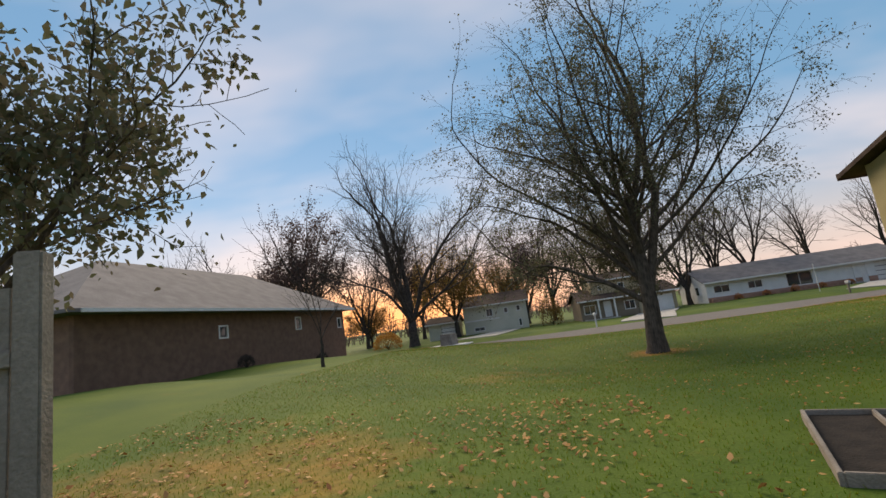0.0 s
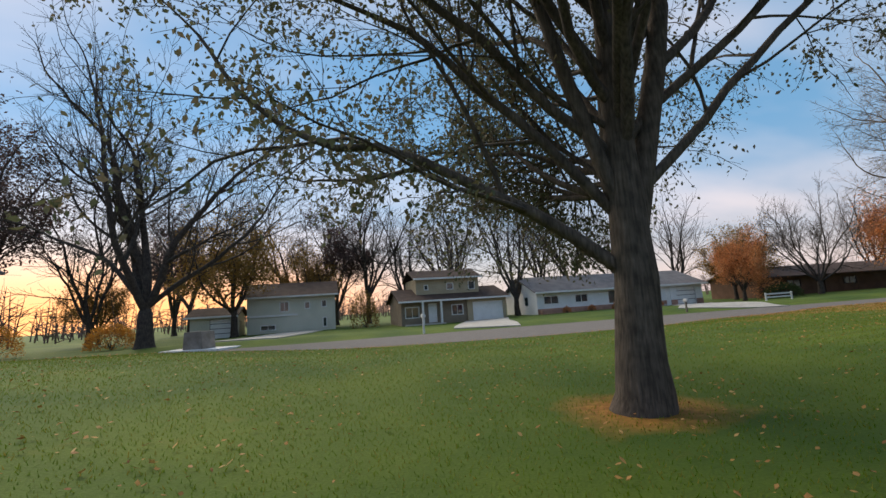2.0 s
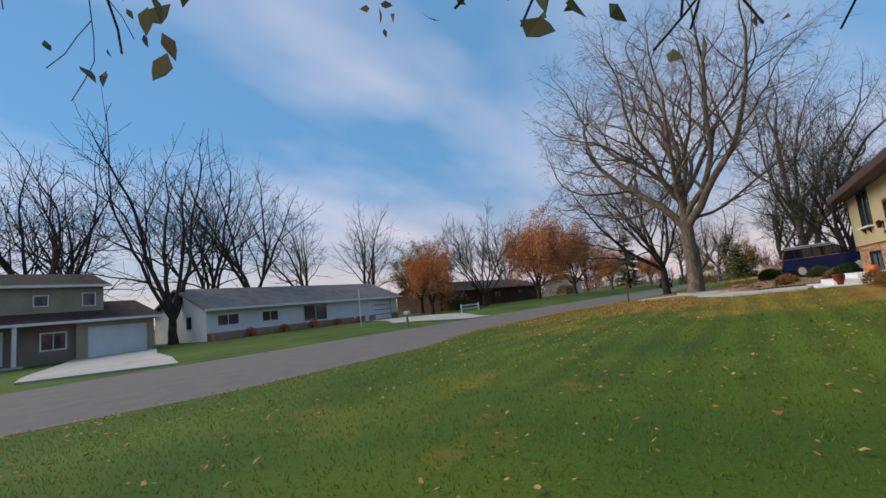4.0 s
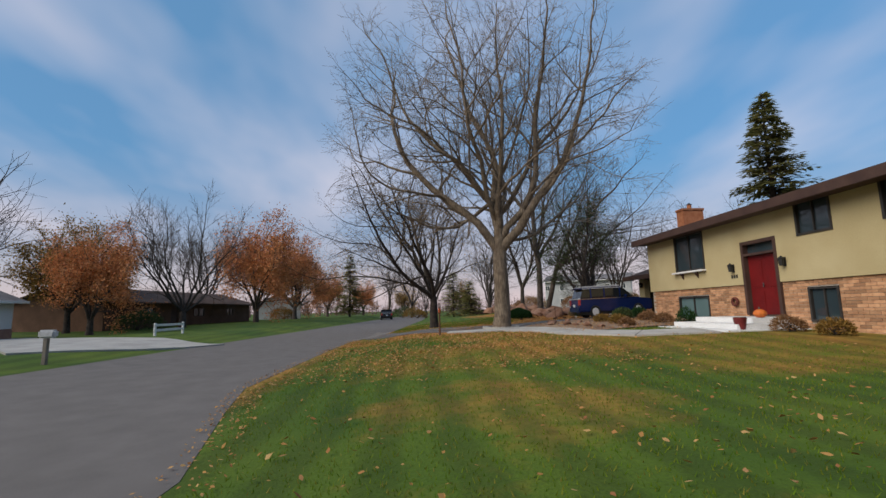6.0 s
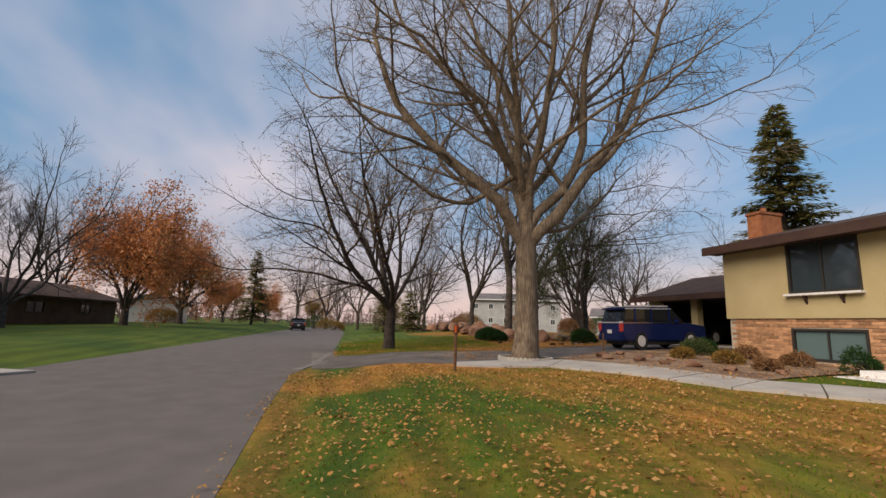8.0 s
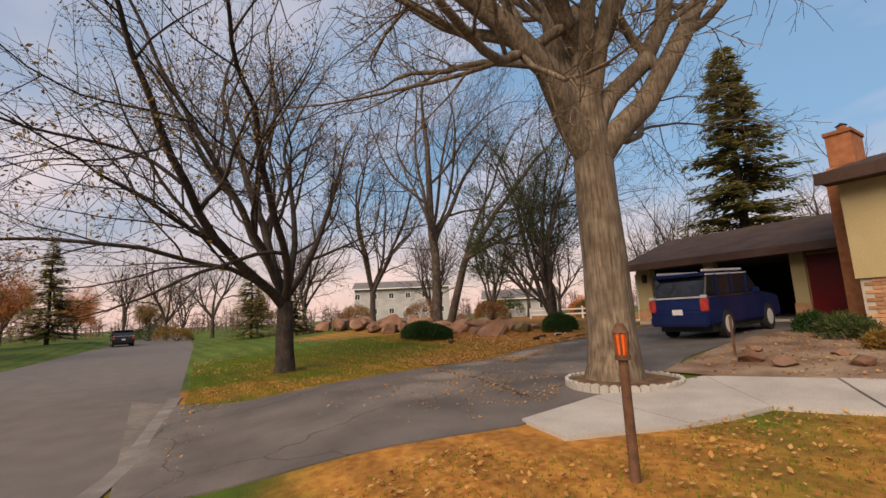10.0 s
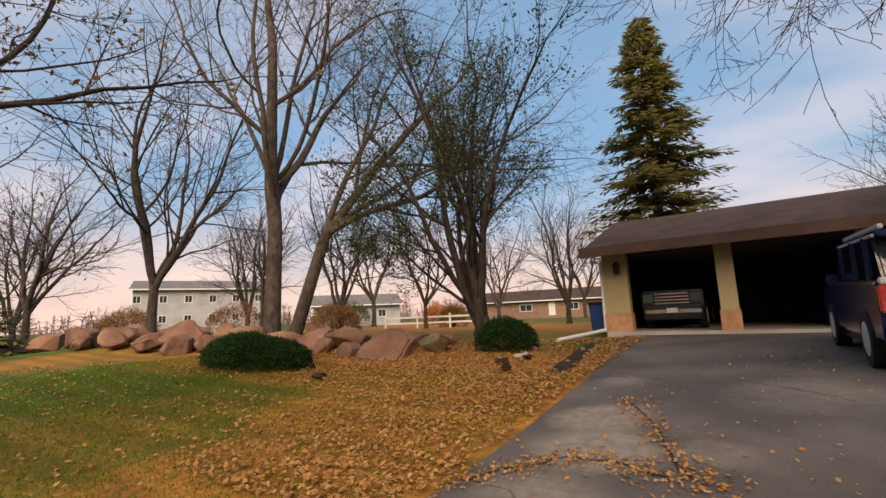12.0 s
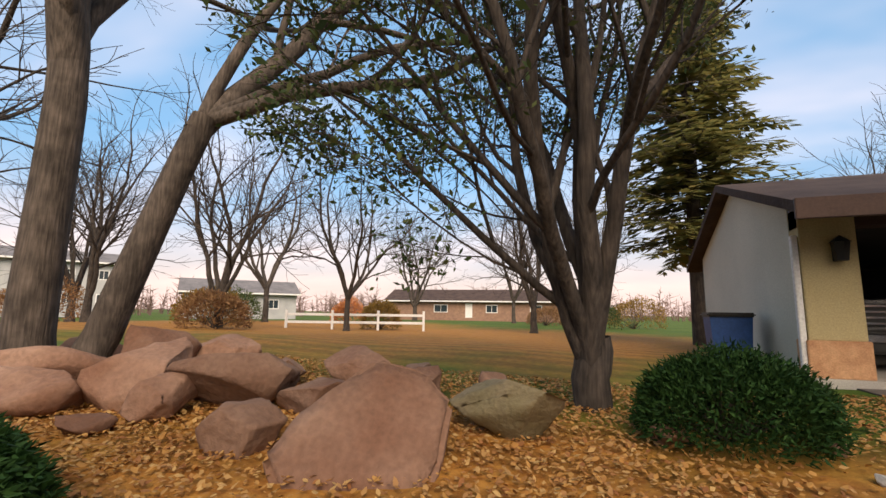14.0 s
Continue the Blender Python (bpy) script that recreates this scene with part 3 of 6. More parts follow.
for i in range(len(PATHWAY) - 1):
    n = max(1, round((Vector(PATHWAY[i + 1]) - Vector(PATHWAY[i])).length / 1.3))
    for j in range(n):
        mids, ws = [], []
        for f in (j / n, (j + 0.5) / n, (j + 1) / n - 0.012):
            p = Vector(PATHWAY[i]).lerp(Vector(PATHWAY[i + 1]), f)
            mids.append((p.x, p.y))
            ws.append(PATH_W[i] * (1 - f) + PATH_W[i + 1] * f)
        rows = []
        for f, (x, y), w in zip((j / n, (j + 0.5) / n, (j + 1) / n), mids, ws):
            d0 = (Vector(PATHWAY[i + 1]) - Vector(PATHWAY[i])).normalized()
            dn = (Vector(PATHWAY[i + 2]) - Vector(PATHWAY[i + 1])).normalized() if i + 2 < len(PATHWAY) else d0
            dp = (Vector(PATHWAY[i]) - Vector(PATHWAY[i - 1])).normalized() if i else d0
            d = (dp + d0).normalized().lerp((d0 + dn).normalized(), f)
            s = Vector((-d.y, d.x)).normalized()
            rows.append([(x + s.x * w * (q / 4 - 0.5), y + s.y * w * (q / 4 - 0.5)) for q in range(5)])
        slab = sheet("slab", rows, CONCRETE, 0.05 + 0.006 * ((i + j) % 2), "", thick=0.12)
        slab.parent = walkway
bed = strip("planting_bed", [(35.75, 25.25), (32, 25.0), (29.2, 24.6)], [5.9, 6.3, 5.4], BED, 0.035, 0.0, "stony brown planting bed in front of the house", "planting bed")
gutter = strip("pavement", [(36.3, 36.75), (38, 36.25), (41, 35.85), (44.2, 35.4)], [0.3, 0.22, 0.22, 0.3], GUTTER, 0.024, 0.1, "pale worn concrete gutter across the driveway mouth", "gutter")


# ---- trees ----
def tubes(lines, keep):
    """Vertices and faces of tapered round limbs along polylines (points, radii)."""
    groups = {}
    for pts, rad in lines:
        r = rad[0]
        if keep(r):
            n = 12 if r > 0.15 else 6 if r > 0.05 else 4 if r > 0.018 else 3
            groups.setdefault((len(pts), n), []).append((pts, rad))
    verts, faces, base = [], [], 0
    for (k, n), some in groups.items():
        p, r = np.array([q[0] for q in some]), np.array([q[1] for q in some])
        t = np.gradient(p, axis=1)
        t /= np.linalg.norm(t, axis=2, keepdims=True) + 1e-9
        ref = np.where(np.abs(t[:, :1, :1]) < 0.8, np.array([1.0, 0, 0]), np.array([0, 1.0, 0]))
        u = np.cross(t, np.broadcast_to(ref, t.shape))
        u /= np.linalg.norm(u, axis=2, keepdims=True) + 1e-9
        v = np.cross(t, u)
        ang = np.arange(n) * 2 * np.pi / n
        ring = p[:, :, None] + r[:, :, None, None] * (np.cos(ang)[:, None] * u[:, :, None] + np.sin(ang)[:, None] * v[:, :, None])
        verts.append(ring.reshape(-1, 3))
        j = np.arange(n)
        quad = np.stack([j, (j + 1) % n, (j + 1) % n + n, j + n], 1)
        quad = (quad[None] + (np.arange(k - 1) * n)[:, None, None]).reshape(-1, 4)
        faces.append((quad[None] + (np.arange(len(some)) * k * n)[:, None, None]).reshape(-1, 4) + base)
        base += len(some) * k * n
    return (np.concatenate(verts).tolist(), np.concatenate(faces).tolist()) if verts else ([], [])


def bend(rng, p, d, length, r0, r1, n, wander, lift):
    """One limb: a wandering polyline from p along d."""
    pts, step = [p], length / n
    for w in rng.normal(0, wander, (n, 3)):
        d = d + w
        d[2] += lift
        d = d / math.sqrt(d[0] * d[0] + d[1] * d[1] + d[2] * d[2])
        p = p + d * step
        pts.append(p)
    return np.array(pts), np.linspace(r0, r1, n + 1), d


def grow(rng, lines, tips, p, d, length, r, level, k):
    """A limb and its branches, level by level. k holds the habit of the tree."""
    last = level >= k["levels"]
    n = max(2 if last and k["seg"] > 0.9 else 3, min(8, int(length / k["seg"])))
    lift = k["lift"] if level < k["levels"] - 1 else k["lift"] - k["droop"]
    pts, rad, _ = bend(rng, p, d, length, r, max(r * (0.3 if last else k["taper"]), k["thin"]), n, k["wander"], lift)
    lines.append((pts, rad))
    if level >= k["levels"] - 1:
        tips.append(pts)
    if last:
        return
    kids = k["kids"][min(level - 1, len(k["kids"]) - 1)]
    turn = rng.uniform(0, 6.28)
    for c in range(kids + 1):
        f = 0.28 + 0.68 * (c + rng.uniform(0.0, 0.8)) / kids if c < kids else 1.0
        i = min(int(f * n), n - 1)
        q = pts[i] * (1 - (f * n - i)) + pts[i + 1] * (f * n - i) if f < 1 else pts[-1]
        a = pts[i + 1] - pts[i]
        a /= np.linalg.norm(a)
        u = np.cross(a, np.array([0.3, 0.2, 1.0]))
        u /= np.linalg.norm(u) + 1e-9
        v = np.cross(a, u)
        turn += 2.4 + rng.normal(0, 0.4)
        side = u * math.cos(turn) + v * math.sin(turn)
        w = k["angle"] * rng.uniform(0.7, 1.3) if f < 1 else 0.12
        dd = a * math.cos(w) + side * math.sin(w)
        rr = (rad[0] + (rad[-1] - rad[0]) * f) * (rng.uniform(0.42, 0.62) if f < 1 else 0.95)
        ll = length * k["shrink"] * rng.uniform(0.7, 1.15) * (1.15 - 0.45 * f if f < 1 else 0.95)
        grow(rng, lines, tips, q, dd, ll, max(rr, k["thin"]), level + 1, k)


HABIT = dict(taper=0.5, wander=0.12, lift=0.05, droop=0.03, levels=5, kids=[4, 4, 4, 3], angle=0.75, shrink=0.6, thin=0.0045, seg=0.45)


def leaves(rng, tips, count, size, spread, droop=0.0, pointed=False):
    """Small folded leaves strewn along the twigs."""
    block = rng.choice([0.12, 0.7, 1.0, 1.6], len(tips) // 10 + 1)
    weight = np.repeat(block, 10)[:len(tips)]
    pick = rng.choice(len(tips), count, p=weight / weight.sum())
    c = np.array([tips[i][rng.integers(0, len(tips[i]))] for i in pick]) + rng.normal(0, spread, (count, 3)) - np.array([0, 0, droop])
    a = rng.normal(0, 1, (count, 3)) - np.array([0, 0, 0.9 if pointed else 0])
    a /= np.linalg.norm(a, axis=1)[:, None]
    b = np.cross(a, rng.normal(0, 1, (count, 3)))
    b /= np.linalg.norm(b, axis=1)[:, None] + 1e-9
    s = size * rng.uniform(0.6, 1.3, (count, 1))
    if pointed:
        k = np.cross(a, b) * s * 0.18
        v = np.stack([c - a * s, c - a * s * 0.3 + b * s * 0.55 + k, c + a * s * 0.3 + b * s * 0.38 + k, c + a * s, c + a * s * 0.3 - b * s * 0.38 + k, c - a * s * 0.3 - b * s * 0.55 + k], 1).reshape(-1, 3)
        return v.tolist(), np.arange(6 * count).reshape(-1, 6).tolist()
    v = np.stack([c - a * s, c + b * s * 0.45, c + a * s, c - b * s * 0.45], 1).reshape(-1, 3)
    return v.tolist(), np.arange(4 * count).reshape(-1, 4).tolist()


def tree(x, y, seed, limbs, trunk_r, fork, bark, label, habit=None, leaf=None, leaf_n=0, leaf_size=0.07, leaf_spread=0.15, lean=(0, 0), name="tree",
         category="tree", group="", z=None, flare=1.35, stems=None, twig=0.028, top=0.85, clear=0.0, pointed=False):
    """A tree: a tapered trunk to its fork, limbs (azimuth, slope, length, radius, start height), branches, twigs and leaves."""
    k = dict(HABIT)
    k.update(habit or {})
    rng = np.random.default_rng(seed)
    lines, tips = [], []
    hs = np.array([-0.3, 0.0, 0.25, 0.7, fork * 0.5, fork * 0.8, fork])
    hs = np.unique(np.clip(hs, -0.3, fork))
    rs = trunk_r * np.interp(hs, [-0.3, 0, 0.25, 0.8, fork], [flare * 1.15, flare, (1 + flare) / 2, 1.0, top]) if fork > 0.8 else np.full(len(hs), trunk_r)
    pts = np.stack([lean[0] * np.clip(hs, 0, 99), lean[1] * np.clip(hs, 0, 99), hs], 1) + np.r_[0, 0, 0]
    pts[1:-1, :2] += rng.normal(0, 0.02, (len(hs) - 2, 2))
    high = max(q[4] for q in limbs)
    if high > fork + 0.3:
        pts = np.concatenate([pts, [[lean[0] * fork, lean[1] * fork, (fork + high) / 2], [lean[0] * fork, lean[1] * fork, high + 0.2]]])
        rs = np.r_[rs, trunk_r * top * 0.72, trunk_r * top * 0.5]
    lines.append((pts, rs))
    for az, slope, length, r, h, *rest in limbs:
        p = np.array([lean[0] * min(h, fork), lean[1] * min(h, fork), h])
        d = np.array([math.cos(radians(az)) * math.cos(radians(slope)), math.sin(radians(az)) * math.cos(radians(slope)), math.sin(radians(slope))])
        grow(rng, lines, tips, p - d * trunk_r * 0.5, d, length, r, 1, dict(k, lift=rest[0]) if rest else k)
    if clear:
        tips = [q for q in tips if q[:, 2].min() > clear]
        lines = [q for q in lines if q[1][0] >= 0.05 or q[0][:, 2].min() > clear]
    t = thing(name, Matrix.Translation((x, y, ground_z(x, y) if z is None else z)), label, category, group)
    mesh_ob("trunk", *tubes(lines, lambda r: r >= twig), bark, t, smooth=True)
    if leaf:
        v, f = tubes(lines, lambda r: r < twig)
        tagged(mesh_ob("branchwork", v, f, bark, t), kind="stuff")
        mesh_ob("crown", *leaves(rng, tips, leaf_n, leaf_size, leaf_spread, pointed=pointed), leaf, t)
    else:
        mesh_ob("crown", *tubes(lines, lambda r: r < twig), bark, t)
    return t


def conifer(x, y, seed, height, width, material, label, whorls=34, name="spruce_tree", z=None, sparse=1.0, low=0.07):
    """A spruce: a straight mast, drooping boughs in whorls and needle sprays along them."""
    rng = np.random.default_rng(seed)
    lines, tv, tf = [(np.array([(0, 0, -0.3), (0, 0, height * 0.5), (0, 0, height)]), np.array([0.02 * height, 0.012 * height, 0.01]))], [], []
    sprays = []
    for w in range(whorls):
        f = (w + 0.5) / whorls
        h = height * (low + (0.99 - low) * f)
        reach = width * (1 - f) ** 0.85 * rng.uniform(0.85, 1.1) + 0.15
        for b in range(9):
            az = rng.uniform(0, 2 * np.pi)
            rr = reach * rng.uniform(0.7, 1.1)
            d = np.array([math.cos(az), math.sin(az), 0.12 - 0.3 * (1 - f)])
            p = np.array([0, 0, h + rng.uniform(-0.2, 0.2)])
            pts = np.array([p, p + d * rr * 0.5, p + d * rr + np.array([0, 0, 0.06 * rr])])
            lines.append((pts, np.array([0.03, 0.02, 0.008])))
            for s in range(int(max(3, rr * 9 * sparse))):
                g = rng.uniform(0.15, 1.0)
                sprays.append((p + d * rr * g + rng.normal(0, 0.05, 3), az + rng.choice([-1, 1]) * rng.uniform(0.4, 1.1), 0.18 + 0.28 * (1 - g) + 0.1))
    v, f = [], []
    for c, az, s in sprays:
        a = np.array([math.cos(az), math.sin(az), rng.uniform(-0.45, 0.0)]) * s * 1.5
        b = np.array([-math.sin(az), math.cos(az), rng.uniform(-0.3, 0.3)]) * s * 0.22
        n = len(v)
        v += [tuple(c), tuple(c + a * 0.5 + b), tuple(c + a), tuple(c + a * 0.5 - b)]
        f.append((n, n + 1, n + 2, n + 3))
    t = thing(name, Matrix.Translation((x, y, ground_z(x, y) if z is None else z)), label, "tree")
    mesh_ob("trunk", *tubes(lines, lambda r: True), BARK_DARK, t, smooth=True)
    mesh_ob("crown", v, f, material, t)
    return t


T1 = tree(4.5, 21.92, 11, [(150, 76, 8.6, 0.19, 2.2), (-23, 77, 9.0, 0.21, 2.3), (176, 70, 7.8, 0.14, 2.5), (152, 50, 5.2, 0.12, 1.95, 0.0), (160, 54, 5.4, 0.1, 2.7, 0.0), (2, 31, 5.8, 0.1, 3.2, 0.012), (-24, 46, 5.4, 0.1, 3.9),
                          (252, 54, 5.2, 0.11, 3.8), (70, 48, 5.2, 0.1, 4.0), (216, 46, 4.8, 0.09, 4.2), (300, 46, 5.0, 0.09, 4.2), (46, 36, 6.4, 0.09, 4.2, 0.0), (165, 42, 4.2, 0.06, 4.2, 0.02), (188, 42, 6.2, 0.1, 3.7, 0.01), (202, 44, 6.0, 0.09, 4.6, 0.01), (176, 56, 6.2, 0.1, 5.0),
                          (128, 30, 3.6, 0.07, 3.0, -0.006), (112, 26, 3.4, 0.065, 3.1, -0.01), (144, 36, 3.8, 0.06, 3.2, -0.002), (96, 30, 3.4, 0.06, 3.2, -0.008), (105, 24, 4.6, 0.06, 3.3, -0.008), (64, 30, 5.8, 0.085, 3.5, -0.004), (80, 36, 4.2, 0.065, 3.6, -0.004),
                          (20, 60, 5.6, 0.1, 5.2), (200, 62, 5.6, 0.1, 5.4), (290, 60, 5.6, 0.1, 5.2), (160, 50, 5.2, 0.09, 6.0), (340, 50, 5.2, 0.09, 6.0), (70, 52, 5.0, 0.09, 6.4)],
          0.35, 2.4, BARK, "large maple with thinning dull green leaves on the lawn", dict(levels=5, kids=[4, 3, 3, 3], droop=0.1, lift=0.03), LEAF_DULL, 62000, 0.05, 0.15, name="maple_tree", clear=2.15, pointed=True, lean=(0.04, -0.01))
T2 = tree(35.85, 29.15, 21, [(95, 68, 8.6, 0.25, 4.0), (55, 80, 9.2, 0.22, 4.4), (262, 46, 7.4, 0.26, 3.9), (248, 70, 8.6, 0.2, 4.6), (0, 62, 8.0, 0.18, 4.4), (180, 56, 7.4, 0.17, 4.8), (105, 50, 6.4, 0.14, 6.0), (282, 18, 6.6, 0.1, 4.6), (330, 46, 7.2, 0.15, 5.2), (140, 44, 7.4, 0.15, 5.6), (75, 50, 7.6, 0.15, 6.2), (265, 60, 7.4, 0.15, 6.0), (66, -20, 4.8, 0.12, 7.0, 0.05)],
          0.42, 4.1, BARK_TAN, "tall bare shade tree with pale furrowed bark in a stone ring", dict(levels=6, kids=[5, 4, 3, 3, 2], lift=0.03, droop=0.06, wander=0.14, thin=0.006), clear=3.0, name="shade_tree", flare=1.25)
T3 = tree(46.2, 32.25, 31, [(150, 38, 7.2, 0.17, 2.1), (185, 48, 6.8, 0.15, 2.3), (60, 60, 6.6, 0.15, 2.4), (330, 58, 6.2, 0.14, 2.4), (110, 64, 7.0, 0.16, 2.5), (240, 54, 4.6, 0.13, 2.3), (145, 20, 6.4, 0.09, 2.3), (20, 46, 6.2, 0.12, 2.4), (170, 60, 7.0, 0.13, 2.5)],
          0.3, 2.3, BARK_DARK, "spreading tree with last olive leaves beside the driveway", dict(levels=5, kids=[5, 4, 4, 3], lift=0.03), LEAF_OCHRE, 9000, 0.05, 0.12, clear=1.6, name="spreading_tree", flare=1.2)
T4 = tree(52.3, 22.3, 41, [(100, 84, 8.4, 0.24, 4.2), (300, 60, 7.2, 0.17, 4.4), (130, 50, 7.0, 0.12, 4.4), (30, 60, 6.4, 0.1, 5.4), (200, 50, 6.4, 0.1, 5.4), (255, 70, 7.0, 0.12, 5.6)],
          0.275, 4.4, BARK, "tall bare tree with two trunks behind the boulders", dict(levels=6, kids=[4, 4, 3, 3, 2]), name="twin_trunk_tree", z=0.72, flare=1.1)
T4B = tree(51.8, 21.8, 43, [(240, 56, 7.2, 0.19, 3.4), (208, 24, 6.0, 0.13, 3.5, 0.012), (275, 62, 6.4, 0.13, 3.5), (222, 38, 6.0, 0.1, 3.6)], 0.225, 3.6, BARK, "leaning bare trunk growing beside the tall twin tree", dict(levels=6, kids=[4, 4, 3, 3, 2], lift=0.025), name="leaning_tree", lean=(-0.25, -0.185), z=0.72, flare=1.1)
T5 = tree(45.25, 20.47, 57, [(22, 72, 5.8, 0.13, 0.3), (95, 84, 6.2, 0.14, 0.1), (200, 76, 5.0, 0.13, 0.3), (245, 79, 5.0, 0.12, 0.3), (345, 66, 5.2, 0.11, 0.3), (60, 66, 5.0, 0.1, 0.35), (310, 78, 5.9, 0.13, 0.25), (25, 48, 3.2, 0.06, 0.8)],
          0.215, 0.7, BARK_DARK, "many-stemmed tree with small dull green leaves", dict(levels=5, kids=[4, 4, 4, 3], lift=0.02, taper=0.5, angle=0.52, wander=0.1), LEAF_GREEN, 21000, 0.05, 0.13, name="many_stemmed_tree", z=0.36, flare=1.25, top=0.85)
SPRUCE = conifer(41.9, 8.0, 61, 16.1, 4.0, NEEDLE, "tall dark spruce behind the garage roof", 40, low=0.22, sparse=1.3)

BARE = tree(-12.1, 52.2, 71, [(150, 62, 11.2, 0.3, 2.6), (60, 70, 12.2, 0.3, 3.0), (330, 60, 11.2, 0.28, 2.8), (230, 62, 11.2, 0.28, 2.6), (100, 80, 12.6, 0.28, 3.2), (10, 50, 9.8, 0.2, 2.8), (190, 50, 9.8, 0.2, 2.8)],
            0.55, 2.4, BARK_DARK, "bare many-limbed tree by the roadside", dict(levels=5, kids=[5, 5, 4, 3], thin=0.012), name="roadside_tree", z=-0.4)
FAR1 = tree(16.5, 75, 81, [(150, 66, 8.4, 0.2, 2.8), (30, 72, 9.0, 0.2, 3.2), (280, 64, 8.2, 0.18, 3.0), (90, 84, 9.6, 0.2, 3.4), (210, 60, 7.8, 0.17, 3.0)], 0.28, 3.4, BARK_DARK, "bare leafless tree standing behind the houses", dict(levels=4, kids=[5, 4, 4], thin=0.014, shrink=0.62, seg=1.0), name="bare_tree", group="bare trees behind the houses", z=-0.4, twig=0.035)
FAR2 = tree(21.9, 64.6, 82, [(120, 76, 9.6, 0.22, 1.6), (20, 72, 9.0, 0.2, 1.8), (250, 74, 9.4, 0.2, 1.6), (320, 66, 8.6, 0.18, 2.2), (180, 64, 8.2, 0.17, 2.0)], 0.32, 2.0, BARK_DARK, "bare leafless tree standing behind the houses", dict(levels=4, kids=[5, 4, 4], thin=0.014, shrink=0.62, seg=1.0), name="bare_tree", group="bare trees behind the houses", z=-0.4, twig=0.035)
FAR3 = tree(57.4, 55.9, 83, [(a, q, 6.4, 0.13, 1.5) for a, q in ((20, 62), (75, 74), (130, 58), (190, 66), (250, 60), (310, 70), (160, 44), (340, 46))], 0.3, 1.7, BARK_DARK, "round-crowned bare tree before the brown ranch house", dict(levels=5, kids=[5, 4, 4, 3], thin=0.009, angle=0.6), name="bare_tree", group="bare trees behind the houses", z=-0.4, twig=0.035)
RED1 = tree(70.2, 53.4, 91, [(150, 60, 6.4, 0.2, 1.6), (30, 64, 6.6, 0.2, 1.8), (270, 60, 6.4, 0.2, 1.8), (90, 80, 7.6, 0.2, 2.0), (210, 50, 6.0, 0.18, 1.8), (330, 50, 6.0, 0.18, 1.8)], 0.36, 2.0, BARK_DARK, "broad russet autumn tree beside the brown ranch house", dict(levels=4, kids=[5, 5, 4], thin=0.012), LEAF_RED, 26000, 0.14, 0.5, name="russet_tree", z=-0.5)
OCH1 = tree(-8.8, 66, 95, [(150, 50, 6.0, 0.2, 2.4), (30, 54, 6.0, 0.2, 2.6), (270, 60, 6.0, 0.2, 2.4), (90, 70, 6.6, 0.2, 2.8), (200, 40, 5.6, 0.16, 2.6), (340, 42, 5.6, 0.16, 2.6)], 0.34, 2.8, BARK_DARK, "tree still holding ochre leaves", dict(levels=4, kids=[4, 4, 4], thin=0.012), LEAF_OCHRE, 12000, 0.15, 0.45, name="ochre_tree", z=-0.5, group="ochre trees")
PURP = tree(-29.5, 63, 96, [(a, s, 10.6, 0.22, 2.4) for a, s in ((20, 72), (80, 80), (140, 70), (200, 76), (260, 70), (320, 74))], 0.36, 2.6, BARK_DARK, "dense upright tree with purplish brown leaves", dict(levels=4, kids=[5, 4, 4], thin=0.012), leaf_mat("purple_brown_leaves", [(0.07, 0.045, 0.045), (0.12, 0.08, 0.075), (0.1, 0.06, 0.05)]), 18000, 0.17, 0.4, name="purple_tree", z=-0.5, group="purplish trees")


def again(src, rows):
    """Copies of a tree at (x, y, size, turn)."""
    for x, y, s, turn in rows:
        copy_thing(src, Matrix.LocRotScale((x, y, ground_z(x, y)), Euler((0, 0, radians(turn))), (s, s, s)))


again(FAR1, [(33, 71, 1.05, 60), (-4, 80, 1.0, 130), (6, 78, 1.1, 200), (44, 76, 0.9, 20), (-16, 78, 1.1, 310), (-48, 66, 1.2, 40), (64, 21, 0.85, 75), (57, 7, 0.5, 10), (78, 22.5, 0.75, 140), (70, -2, 0.8, 200),
             (30, -6, 0.8, 30), (24, 2, 0.75, 100), (88, 30, 0.7, 220), (20, 4, 0.9, 240), (108, 34, 0.8, 60), (54, -20, 0.7, 10)])
again(FAR2, [(29, 72, 1.0, 100), (11, 76, 0.95, 40), (20, 82, 1.1, 280), (52, 72, 0.9, 200), (-24, 72, 1.0, 10), (-38, 74, 1.2, 90), (61, 11, 0.62, 33), (48.6, 2.5, 0.55, 250), (68, 12, 0.6, 160), (76, 8, 0.7, 290), (92, 20, 0.8, 80),
             (66, -22, 0.8, 20), (46, -24, 0.9, 300), (84, 66, 0.9, 120), (118, 60, 1.0, 0), (132, 40, 0.9, 200), (140, 30, 0.8, 50)])
again(RED1, [(48.4, 58.2, 0.6, 30), (85, 52.5, 0.95, 90), (110, 52, 0.7, 200), (124, 46, 0.6, 10)])
again(OCH1, [(-2, 76, 0.8, 70), (52, 62.5, 0.7, 200), (60, 68, 0.8, 120), (-24, 74, 0.6, 40), (128, 36, 0.6, 80), (84, 26, 0.4, 30)])
again(PURP, [(1.8, 80, 0.8, 50), (-20, 86, 0.9, 120)])
conifer(76, 28, 62, 6.5, 2.4, NEEDLE, "dark green spruce behind the spreading tree", 22, sparse=0.6)
conifer(97.5, 45.6, 63, 12.0, 3.4, NEEDLE, "green spruce by the bend of the street", 26, sparse=1.6)
conifer(66, 27, 64, 4.2, 2.0, NEEDLE, "low dark spruce beside the boulder bank", 18, sparse=0.6)


